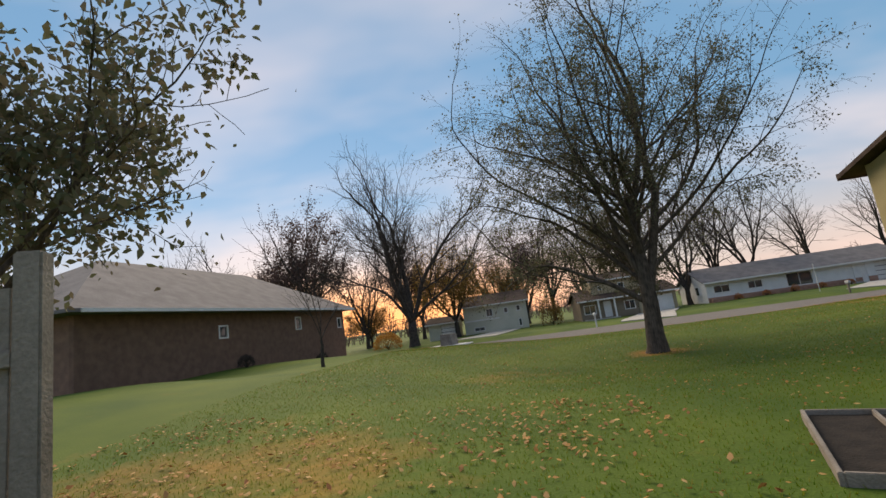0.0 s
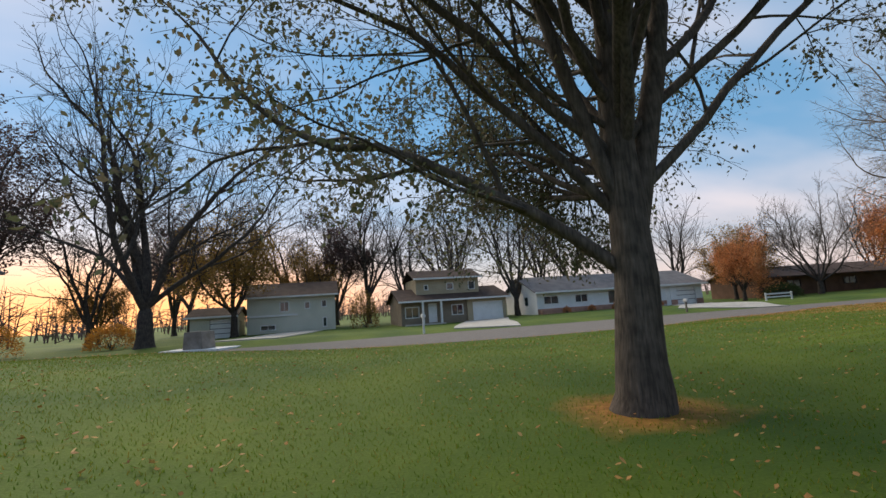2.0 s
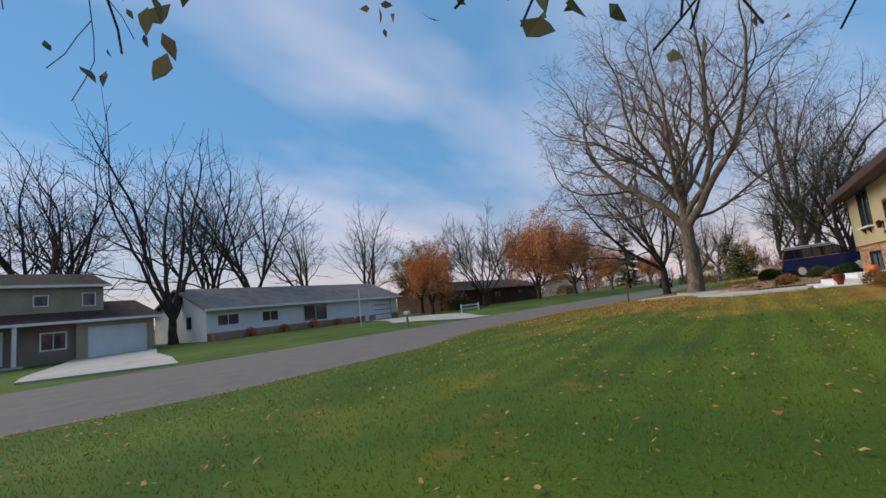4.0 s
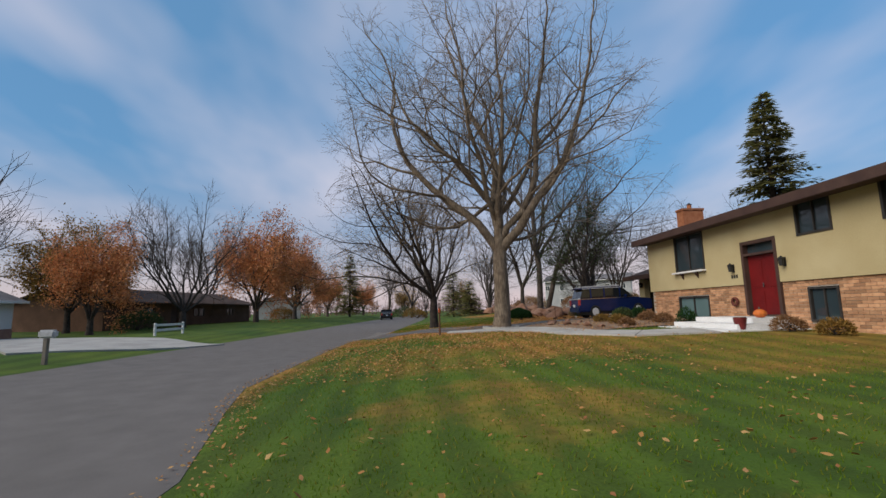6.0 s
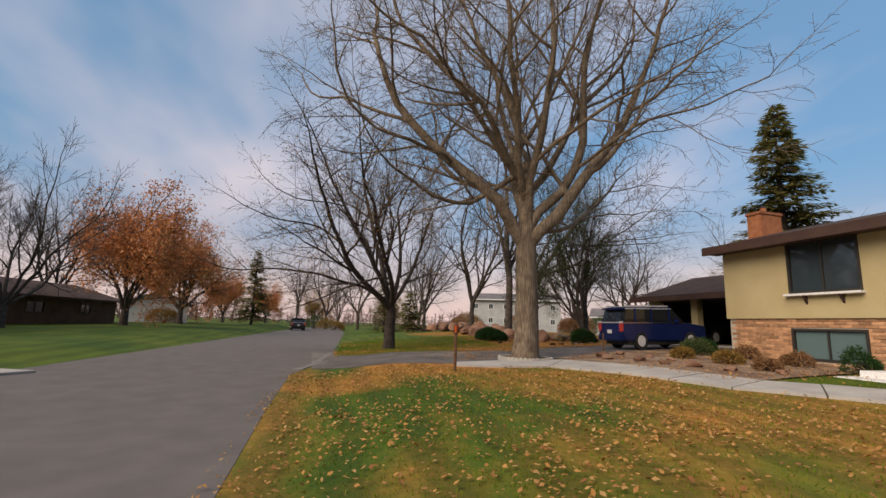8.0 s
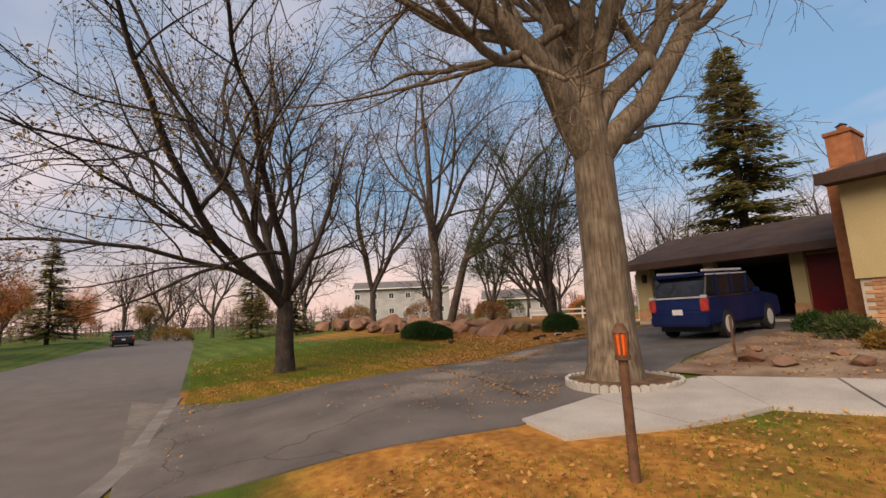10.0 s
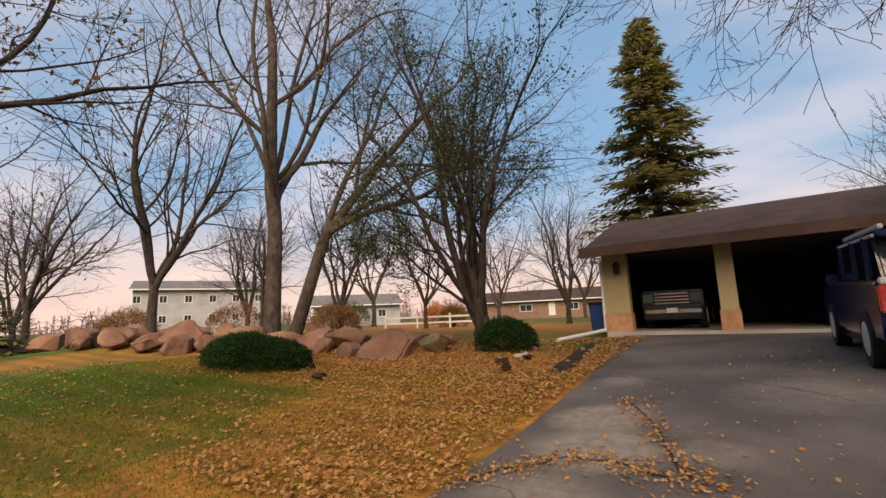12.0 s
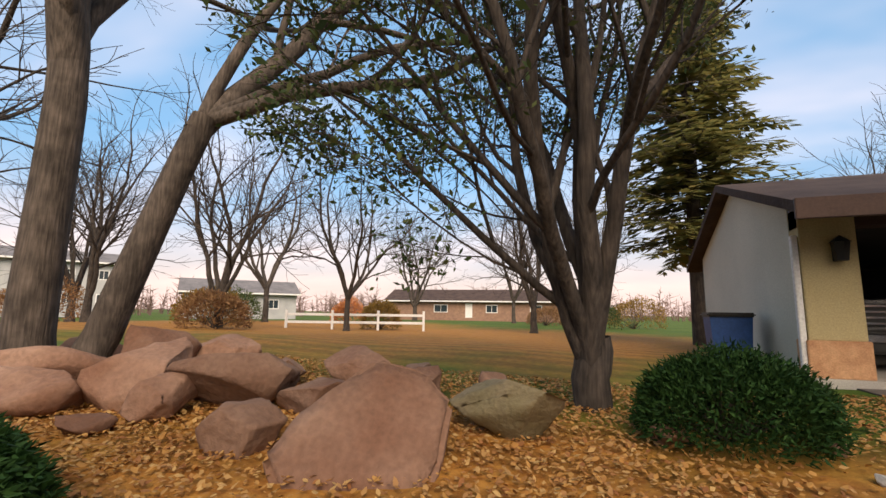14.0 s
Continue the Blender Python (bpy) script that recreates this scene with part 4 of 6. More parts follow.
def thicket(seed, n, cx, cy, r0, r1, a0, a1):
    """Distant woods: bare stems with upswept branches, closing the horizon."""
    rng = np.random.default_rng(seed)
    lines = []
    for a, r, h in zip(rng.uniform(a0, a1, n), rng.uniform(r0, r1, n), rng.uniform(4.5, 10.0, n)):
        x, y = cx + r * math.cos(radians(a)), cy + r * math.sin(radians(a))
        h *= 0.75 + 0.5 * noise.noise(Vector((x * 0.03, y * 0.03, 0)))
        p = np.array([x, y, ground_z(x, y) - 0.2])
        lean = rng.normal(0, 0.14, 3)
        tip = p + np.array([lean[0] * h, lean[1] * h, h])
        lines.append((np.array([p, (p + tip) / 2, tip]), np.array([0.11, 0.07, 0.02])))
        for f in rng.uniform(0.1, 0.9, 10):
            q = p + (tip - p) * f
            d = np.array([rng.normal(0, 0.9), rng.normal(0, 0.9), rng.uniform(0.2, 0.9)]) * h * 0.36 * (1.2 - f)
            lines.append((np.array([q, q + d]), np.array([0.07, 0.02])))
    v, f = tubes(lines, lambda q: True)
    return tagged(mesh_ob("distant_woods", v, f, THICKET), "far leafless woods and brush closing the horizon", "woods", kind="stuff")


THICKET = mat("distant_brushwood", (0.13, 0.085, 0.075), (0.2, 0.13, 0.11), 0.1, 0.95, 0.0, 20)
thicket(7, 1700, 45, 30, 92, 150, -115, 172)


# ---- houses ----
def wall_with_openings(x0, x1, z0, z1, y0, y1, holes):
    """A wall along x as one closed mesh, with openings (x0, x1, z0, z1) cut right through."""
    bm = bmesh.new()
    xs = sorted({x0, x1, *(min(max(v, x0), x1) for h in holes for v in h[:2])})
    zs = sorted({z0, z1, *(min(max(v, z0), z1) for h in holes for v in h[2:4])})
    nx, nz = len(xs) - 1, len(zs) - 1

    def solid(i, j):
        if not (0 <= i < nx and 0 <= j < nz):
            return False
        cx, cz = (xs[i] + xs[i + 1]) / 2, (zs[j] + zs[j + 1]) / 2
        return not any(h[0] < cx < h[1] and h[2] < cz < h[3] for h in holes)

    made = {}

    def vert(i, j, y):
        if (i, j, y) not in made:
            made[i, j, y] = bm.verts.new((xs[i], y, zs[j]))
        return made[i, j, y]

    for i in range(nx):
        for j in range(nz):
            if solid(i, j):
                c = ((i, j), (i + 1, j), (i + 1, j + 1), (i, j + 1))
                bm.faces.new([vert(*q, y1) for q in c])
                bm.faces.new([vert(*q, y0) for q in c[::-1]])
                for k, (di, dj) in enumerate(((0, -1), (1, 0), (0, 1), (-1, 0))):
                    if not solid(i + di, j + dj):
                        p, q = c[k], c[(k + 1) % 4]
                        bm.faces.new((vert(*p, y0), vert(*q, y0), vert(*q, y1), vert(*p, y1)))
    return bm


def window(parent, x0, x1, z0, z1, y, frame_m, glass_m, bars=1, depth=0.1, name="window", rim=0.07, face=1):
    """A framed window facing +y (face 1) or -y, its front at y."""
    w = part(name, wall_with_openings(x0, x1, z0, z1, y - depth * face, y + 0.03 * face, [(x0 + rim, x1 - rim, z0 + rim, z1 - rim)]) if face > 0 else
             wall_with_openings(x0, x1, z0, z1, y - 0.03, y + depth, [(x0 + rim, x1 - rim, z0 + rim, z1 - rim)]), frame_m, parent)
    n = bars + 1
    for i in range(n):
        a = x0 + rim + (x1 - x0 - 2 * rim) * i / n
        b = x0 + rim + (x1 - x0 - 2 * rim) * (i + 1) / n
        part("pane", box(a + 0.015, b - 0.015, y - 0.06 * face - 0.006, y - 0.06 * face + 0.006, z0 + rim, z1 - rim), glass_m, w)
        if i:
            part("mullion", box(a - 0.025, a + 0.025, y - 0.07 * face - 0.02, y - 0.02 * face + 0.02, z0 + rim, z1 - rim), frame_m, w)
    return w


def gable_roof(x0, x1, y0, y1, z, rise, over_x, over_y, thick, bm=None):
    """A gabled roof with its ridge along x."""
    ym, s = (y0 + y1) / 2, rise / ((y1 - y0) / 2)
    a, b = y0 - over_y, y1 + over_y
    za, zr = z - s * over_y, z + rise
    return prism([(a, za), (ym, zr), (b, za), (b, za + thick), (ym, zr + thick), (a, za + thick)], x0 - over_x, x1 + over_x, "x", bm)


def hip_roof(x0, x1, y0, y1, z, rise, over, thick):
    bm = bmesh.new()
    x0, x1, y0, y1 = x0 - over, x1 + over, y0 - over, y1 + over
    h = (y1 - y0) / 2
    lo = [bm.verts.new(p) for p in ((x0, y0, z), (x1, y0, z), (x1, y1, z), (x0, y1, z))]
    up = [bm.verts.new(p) for p in ((x0, y0, z + thick), (x1, y0, z + thick), (x1, y1, z + thick), (x0, y1, z + thick))]
    r = [bm.verts.new((x0 + h, (y0 + y1) / 2, z + rise)), bm.verts.new((x1 - h, (y0 + y1) / 2, z + rise))]
    bm.faces.new(lo)
    for i in range(4):
        bm.faces.new((lo[i], lo[(i + 1) % 4], up[(i + 1) % 4], up[i]))
    bm.faces.new((up[0], up[1], r[1], r[0]))
    bm.faces.new((up[1], up[2], r[1]))
    bm.faces.new((up[2], up[3], r[0], r[1]))
    bm.faces.new((up[3], up[0], r[0]))
    return bm


# the split-level house whose lawn is flown over
HX0, HX1, HY, HB = 20.2, 34.15, 21.85, 13.3
house = thing("house", Matrix.Translation((0, 0, 0)), "split-level house, cream stucco over orange brick, dark brown roof", "house")
DOOR = (26.32, 27.86, 0.5, 3.06)
WINS = [(29.9, 31.9, 2.34, 3.94), (24.26, 25.46, 2.94, 4.04), (21.6, 22.9, 2.94, 4.04)]
LOWS = [(29.95, 32.0, 0.32, 1.27), (24.4, 25.4, 0.32, 1.36), (21.6, 22.6, 0.32, 1.36)]
part("upper_wall", wall_with_openings(HX0 - 0.06, HX1 + 0.06, 1.58, 4.12, HY - 0.28, HY + 0.06, [DOOR, *WINS]), SIDING, house, "cream stucco upper wall")
part("lower_wall", wall_with_openings(HX0, HX1, -0.5, 1.578, HY - 0.28, HY - 0.03, [DOOR, *LOWS]), MORTAR, house, "orange brick lower wall")
part("side_wall", prism([(HY - 0.28, 1.58), (HY - 0.28, 4.12), ((HY + HB) / 2, 5.19), (HB, 4.12), (HB, 1.58)], HX1 - 0.24, HX1 + 0.06, "x"), SIDING, house)
part("side_wall", prism([(HY - 0.28, 1.58), (HY - 0.28, 4.12), ((HY + HB) / 2, 5.19), (HB, 4.12), (HB, 1.58)], HX0 - 0.06, HX0 + 0.24, "x"), SIDING, house)
part("side_base", box(HX1 - 0.25, HX1, HB, HY - 0.28, -0.5, 1.578), BRICK, house)
part("side_base", box(HX0, HX0 + 0.25, HB, HY - 0.28, -0.5, 1.578), BRICK, house)
part("rear_wall", box(HX0, HX1, HB - 0.25, HB, -0.5, 4.12), SIDING, house)
part("floor_slab", box(HX0 + 0.26, HX1 - 0.26, HB + 0.02, HY - 0.3, -0.4, -0.3), DARK, house)
roof = part("roof", gable_roof(HX0, HX1, HB, HY, 4.12, 1.1, 0.3, 0.7, 0.2), SHINGLE, house, "dark brown shingle roof")
s_roof = 1.1 / ((HY - HB) / 2)
part("fascia", box(HX0 - 0.32, HX1 + 0.32, HY + 0.69, HY + 0.76, 4.12 - s_roof * 0.7 - 0.08, 4.12 - s_roof * 0.7 + 0.22, 0.01), FASCIA, roof)
part("soffit", box(HX0 - 0.28, HX1 + 0.28, HY + 0.07, HY + 0.69, 4.12 - s_roof * 0.7 - 0.03, 4.12 - s_roof * 0.7 + 0.0), FASCIA, roof)
for w in WINS:
    window(house, *w, HY + 0.06, FRAME_DARK, GLASS, 1)
for i, w in enumerate(LOWS):
    window(house, *w, HY - 0.02, FRAME_DARK, GLASS if i else GLASS_TEAL, 1)
shelf = part("window_shelf", box(29.85, 31.98, HY + 0.06, HY + 0.26, 2.26, 2.33, 0.01), WHITE, house, "white window shelf on dark brackets")
for bx in (30.4, 31.4):
    part("bracket", prism([(HY + 0.06, 2.26), (HY + 0.24, 2.26), (HY + 0.06, 2.0)], bx - 0.03, bx + 0.03, "x"), FASCIA, shelf)
door = part("front_door", box(26.42, 27.76, HY - 0.16, HY - 0.09, 0.52, 2.58, 0.006), RED_DOOR, house, "double red front door below a glazed transom")
for k, (a, b) in enumerate(((26.5, 27.02), (27.16, 27.68))):
    for za, zb in ((0.65, 1.3), (1.45, 2.4)):
        part("door_panel", box(a, b, HY - 0.1, HY - 0.075, za, zb, 0.01), RED_DOOR, door)
part("door_handle", cyl(0.02, 0.02, (27.12, HY - 0.04, 1.45), (27.12, HY - 0.04, 1.6), 8), CHROME, door)
part("transom", box(26.42, 27.76, HY - 0.14, HY - 0.12, 2.66, 2.98), GLASS, house)
part("door_frame", wall_with_openings(26.3, 27.88, 0.5, 3.1, HY - 0.15, HY + 0.08, [(26.42, 27.76, 0.52, 2.58), (26.42, 27.76, 2.66, 2.98)]), FASCIA, house)
for lx in (26.02, 28.32):
    lamp = thing("wall_lamp", Matrix.Translation((lx, HY + 0.06, 2.06)), "black lantern wall lamp beside the front door", "lamp", "lanterns beside the front door")
    part("backplate", box(-0.05, 0.05, 0, 0.03, 0.0, 0.3, 0.008), BLACK, lamp)
    part("lantern", cyl(0.07, 0.1, (0, 0.13, 0.02), (0, 0.13, 0.25), 6), BLACK, lamp)
    part("cap", cyl(0.12, 0.01, (0, 0.13, 0.25), (0, 0.13, 0.34), 6), BLACK, lamp)
    part("arm", cyl(0.015, 0.015, (0, 0.02, 0.22), (0, 0.13, 0.22), 6), BLACK, lamp)
chim = thing("chimney", Matrix.Translation((0, 0, 0)), "orange brick chimney on the gable end of the house", "chimney")
part("shaft", box(34.22, 34.92, 18.45, 20.05, -0.3, 4.5, 0.012), BRICK_RED, chim)
part("shoulder", prism([(18.45, 4.5), (20.05, 4.5), (19.8, 4.85), (18.7, 4.85)], 34.22, 34.92, "x"), BRICK_RED, chim)
part("upper_shaft", box(34.26, 34.84, 18.7, 19.8, 4.85, 5.76, 0.012), BRICK_RED, chim)
part("cap", box(34.22, 34.88, 18.66, 19.84, 5.76, 5.88, 0.012), BRICK_RED, chim)
part("flue", cyl(0.11, 0.11, (34.55, 19.25, 5.86), (34.55, 19.25, 6.12), 10), BRICK_RED, chim)
part("flue_cap", cyl(0.15, 0.02, (34.55, 19.25, 6.13), (34.55, 19.25, 6.22), 10), BLACK, chim)

basket = thing("wall_planter", Matrix.Translation((28.45, HY, 0.98)), "dark red dried wreath hung on the brick beside the door", "wreath")
part("ring", tor(0.13, 0.05), mat("dried_wreath", (0.09, 0.025, 0.02), (0.16, 0.05, 0.035), 14, 0.95, 0.9, 60), basket, smooth=True)
part("hook", cyl(0.008, 0.008, (0, -0.03, 0.13), (0, 0.05, 0.13), 6), BLACK, basket)
plaque = thing("number_plaque", Matrix.Translation((28.32, HY + 0.06, 1.84)), "small row of dark plain bars under the wall lamp", "sign")
for i in range(3):
    part("bar", box(-0.17 + 0.12 * i, -0.09 + 0.12 * i, 0.0, 0.015, 0, 0.13, 0.003), BLACK, plaque)

# taller west wing of the house
WX = 13.6
part("wing_wall", box(WX, HX0 - 0.08, HY - 0.3, HY, -0.5, 5.5), SIDING, house)
part("wing_wall", prism([(HY - 0.3, -0.5), (HY - 0.3, 5.5), ((HY + HB) / 2, 6.7), (HB, 5.5), (HB, -0.5)], WX, WX + 0.25, "x"), SIDING, house)
part("wing_wall", prism([(HY - 0.3, 3.9), (HY - 0.3, 5.5), ((HY + HB) / 2, 6.7), (HB, 5.5), (HB, 3.9)], HX0 - 0.34, HX0 - 0.09, "x"), SIDING, house)
part("wing_rear", box(WX + 0.25, HX0 - 0.08, HB, HB + 0.25, -0.5, 5.5), SIDING, house)
wing_roof = part("wing_roof", gable_roof(WX, HX0 - 0.1, HB, HY, 5.5, 1.25, 0.5, 0.8, 0.18), SHINGLE, house, "dark brown roof of the taller wing")
part("fascia", box(WX - 0.5, HX0 + 0.3, HY + 0.79, HY + 0.86, 5.2, 5.5, 0.01), FASCIA, wing_roof)

# front stoop
stoop = thing("front_steps", Matrix.Translation((27.3, HY - 0.02, 0.0)), "white concrete front steps below the red door", "steps")
for i, (w, d, z) in enumerate(((1.9, 2.7, 0.12), (1.65, 2.2, 0.28), (1.4, 1.5, 0.45))):
    part("step", box(-w, w, 0.02, d, -0.35 if i == 0 else z - 0.17, z, 0.015), WHITE, stoop)

# garage with two open bays
garage = thing("garage", Matrix.Translation((0, 0, 0)), "attached garage with two open bays and a low brown roof", "garage")
GY, GB, GX = 18.2, 11.4, 42.36
part("slab", box(34.2, GX, GB, GY + 0.1, 0.05, 0.5, 0.01), CONCRETE, garage)
for a, b in ((41.68, 42.36), (39.1, 39.5), (36.3, 36.7)):
    pier = part("pier", box(a, b, GY - 0.35, GY, 1.02, 2.95, 0.01), SIDING, garage, "cream pier on an orange brick base")
    part("brick_base", box(a - 0.03, b + 0.03, GY - 0.38, GY + 0.03, 0.5, 1.02, 0.01), BRICK, pier)
part("header", box(34.3, GX, GY - 0.33, GY - 0.02, 2.66, 2.98), FASCIA, garage)
part("side_wall", prism([(GY - 0.36, 0.2), (GY - 0.36, 3.04), ((GY + GB) / 2, 4.08), (GB, 2.98), (GB, 0.2)], GX - 0.2, GX, "x"), PLAINWALL, garage, "pale grey stucco gable wall")
# Rear wall, linings and ceiling carry the shade of the bays as colour.
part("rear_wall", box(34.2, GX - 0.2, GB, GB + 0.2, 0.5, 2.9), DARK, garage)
part("inner_wall", box(34.3, 36.3, GY - 0.3, GY - 0.1, 0.5, 2.66), BRICK, garage)
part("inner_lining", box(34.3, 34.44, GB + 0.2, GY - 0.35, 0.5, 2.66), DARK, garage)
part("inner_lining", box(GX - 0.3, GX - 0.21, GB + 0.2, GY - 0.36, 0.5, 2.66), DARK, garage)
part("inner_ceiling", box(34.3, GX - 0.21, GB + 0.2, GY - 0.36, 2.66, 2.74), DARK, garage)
part("side_door", box(35.3, 36.25, GY - 0.09, GY - 0.03, 0.51, 2.55, 0.01), RED_DOOR, garage)
g_roof = part("roof", gable_roof(34.3, GX, GB, GY, 3.0, 1.12, 0.28, 0.95, 0.16), SHINGLE, garage, "brown shingle roof with a deep front overhang")
s_g = 1.12 / ((GY - GB) / 2)
part("fascia", box(34.25, GX + 0.35, GY + 0.94, GY + 1.0, 3.0 - s_g * 0.95 - 0.08, 3.0 - s_g * 0.95 + 0.2, 0.01), FASCIA, g_roof)
spout = thing("downspout", Matrix.Translation((0, 0, 0)), "white downspout bent out across the driveway edge", "downspout")
part("pipe", box(GX + 0.01, GX + 0.09, GY - 0.12, GY - 0.02, 0.52, 2.55, 0.01), WHITE, spout)
part("elbow", cyl(0.055, 0.055, (GX + 0.05, GY - 0.07, 0.56), (GX + 0.52, GY + 1.1, 0.46), 8), WHITE, spout)
part("extension", cyl(0.055, 0.055, (GX + 0.5, GY + 1.05, 0.465), (GX + 0.84, GY + 1.9, 0.4), 8), WHITE, spout)
glamp = thing("wall_lamp", Matrix.Translation((41.93, GY, 2.14)), "black lantern wall lamp on the garage pier", "lamp")
part("backplate", box(-0.06, 0.06, 0, 0.03, 0.0, 0.3, 0.008), BLACK, glamp)
part("lantern", cyl(0.08, 0.11, (0, 0.13, 0.0), (0, 0.13, 0.26), 6), BLACK, glamp)
part("cap", cyl(0.13, 0.01, (0, 0.13, 0.26), (0, 0.13, 0.36), 6), BLACK, glamp)
trash = thing("recycling_bin", Matrix.Translation((42.95, 16.35, ground_z(42.95, 16.35))), "blue wheeled recycling bin beside the garage wall", "bin")
part("body", prism([(-0.28, 0.06), (0.28, 0.06), (0.34, 0.95), (-0.34, 0.95)], -0.3, 0.3, "y"), BIN_BLUE, trash)
part("lid", box(-0.38, 0.38, -0.36, 0.36, 0.95, 1.03, 0.03), BLACK, trash, "black plastic lid")
for s in (-0.2, 0.2):
    part("wheel", cyl(0.1, 0.1, (s - 0.03, -0.34, 0.1), (s + 0.03, -0.34, 0.1), 12), RUBBER, trash)


# ---- other houses ----
def plain_house(m, w, d, h, rise, wall_m, roof_m, label, wins, doors=(), hip=False, over=0.6, garage_doors=(), name="house", base=None, trim=WHITE, base_h=0.0):
    """A house whose front faces local +y: walls w by d, eave h, with windows and doors (x0, x1, z0, z1) on the front."""
    t = thing(name, m, label, "house")
    holes = [*wins, *doors, *garage_doors]
    part("front_wall", wall_with_openings(-w / 2, w / 2, -0.6, h, -0.25, 0, holes), wall_m, t)
    part("rear_wall", box(-w / 2, w / 2, -d, -d + 0.25, -0.6, h), wall_m, t)
    for s in (-1, 1):
        a, b = sorted((s * w / 2, s * (w / 2 - 0.25)))
        if hip:
            part("side_wall", box(a, b, -d + 0.25, -0.25, -0.6, h), wall_m, t)
        else:
            part("side_wall", prism([(-d + 0.25, -0.6), (-d + 0.25, h), (-d / 2, h + rise * 0.96), (-0.25, h), (-0.25, -0.6)], a, b, "x"), wall_m, t)
    r = part("roof", hip_roof(-w / 2, w / 2, -d, 0, h, rise, over, 0.15) if hip else gable_roof(-w / 2, w / 2, -d, 0, h, rise, 0.4, over, 0.14), roof_m, t)
    zf = h - (0 if hip else rise / (d / 2) * over)
    part("gutter", box(-w / 2 - 0.4, w / 2 + 0.4, over + 0.0, over + 0.1, zf - 0.02, zf + 0.15, 0.01), trim, r)
    for q in wins:
        window(t, *q, 0.01, trim, GLASS, 1 if q[1] - q[0] > 0.9 else 0, rim=0.09)
    for q in doors:
        part("door", box(q[0], q[1], -0.12, -0.06, q[2], q[3], 0.01), trim, t)
    for q in garage_doors:
        g = part("garage_door", box(q[0], q[1], -0.14, -0.1, q[2], q[3], 0.01), trim if q[4:] == () else q[4], t)
        for k in range(4):
            za = q[2] + (q[3] - q[2]) * k / 4
            part("panel", box(q[0] + 0.05, q[1] - 0.05, -0.1, -0.085, za + 0.03, za + (q[3] - q[2]) / 4 - 0.03, 0.005), trim, g)
    if base:
        part("base_course", wall_with_openings(-w / 2 - 0.01, w / 2 + 0.01, -0.6, base_h, 0, 0.06, [(q[0], q[1], -1, 9) for q in (*doors, *garage_doors)]), base, t)
    return t


def at(x, y, turn, z=None):
    return Matrix.Translation((x, y, ground_z(x, y) if z is None else z)) @ Matrix.Rotation(radians(turn), 4, "Z")


# the ones over the road face the road, that is -y
two_storey = plain_house(at(13.8, 62.8, 180), 11.8, 8.0, 2.65, 1.2, SIDING_BROWN, SHINGLE, "tan two-storey house with a brown roof and white garage", [(3.95, 5.5, 0.75, 1.95), (-0.95, 0.4, 0.8, 1.95)], [(2.0, 2.95, 0.2, 2.2)], over=0.8, name="house")
UPPER_WINS = [(-2.95, -2.15, 3.55, 4.5), (-0.4, 0.4, 3.65, 4.4), (2.5, 3.0, 3.7, 4.3)]
upper = part("upper_storey", wall_with_openings(-3.4, 3.9, 2.4, 5.0, -1.7, -1.45, UPPER_WINS), SIDING_TAN, two_storey, "tan upper storey")
part("upper_side", box(-3.4, -3.15, -7.6, -1.7, 2.4, 5.0), SIDING_TAN, upper)
part("upper_side", box(3.65, 3.9, -7.6, -1.7, 2.4, 5.0), SIDING_TAN, upper)
part("upper_back", box(-3.4, 3.9, -7.8, -7.6, 2.4, 5.0), SIDING_TAN, upper)
upper_roof = part("upper_roof", gable_roof(-3.4, 3.9, -7.8, -1.45, 5.0, 1.0, 0.35, 0.45, 0.14), SHINGLE, two_storey, "brown roof of the upper storey")
part("gutter", box(-3.75, 4.25, -1.0, -0.9, 4.85, 5.02, 0.01), WHITE, upper_roof)
for q in UPPER_WINS:
    window(two_storey, *q, -1.44, WHITE, GLASS, 0)
gar = part("garage_front", wall_with_openings(-5.88, -1.35, -0.4, 2.45, 0.02, 0.3, [(-5.5, -1.95, -0.4, 2.1)]), SIDING_TAN, two_storey, "tan garage front")
gdoor = part("garage_door", box(-5.5, -1.95, 0.12, 0.18, -0.3, 2.1, 0.01), WHITE, gar, "white garage door")
for k in range(4):
    part("panel", box(-5.42, -2.03, 0.18, 0.195, -0.25 + 0.585 * k, 0.29 + 0.585 * k, 0.005), WHITE, gdoor)
for px in (1.7, 3.7):
    part("porch_post", box(px - 0.1, px + 0.1, 0.62, 0.82, -0.3, 2.42, 0.01), WHITE, two_storey)
part("porch_slab", box(1.3, 5.6, 0.07, 0.9, -0.4, 0.12, 0.02), CONCRETE, two_storey)
tan_split = plain_house(at(-3.3, 68, 180), 9.2, 8.0, 4.0, 1.5, PLAINWALL, SHINGLE, "cream split-level house with a low brown gable roof", [(0.3, 1.3, 2.2, 3.35), (-1.9, -1.3, 2.4, 3.2), (-3.7, -3.1, 2.5, 3.3), (-3.7, -3.2, 0.3, 1.4), (1.7, 3.3, 0.3, 0.9)], name="house")
part("floor_band", box(-0.6, 4.6, 0.0, 0.14, 1.75, 1.95, 0.01), WHITE, tan_split)
side_garage = plain_house(at(-10.9, 66.5, 180), 4.2, 6.0, 2.3, 0.8, PLAINWALL, SHINGLE, "small pale garage with a dark door beside the split-level house", [], garage_doors=[(-1.8, 0.3, 0.0, 2.0, BLACK)], name="garage")
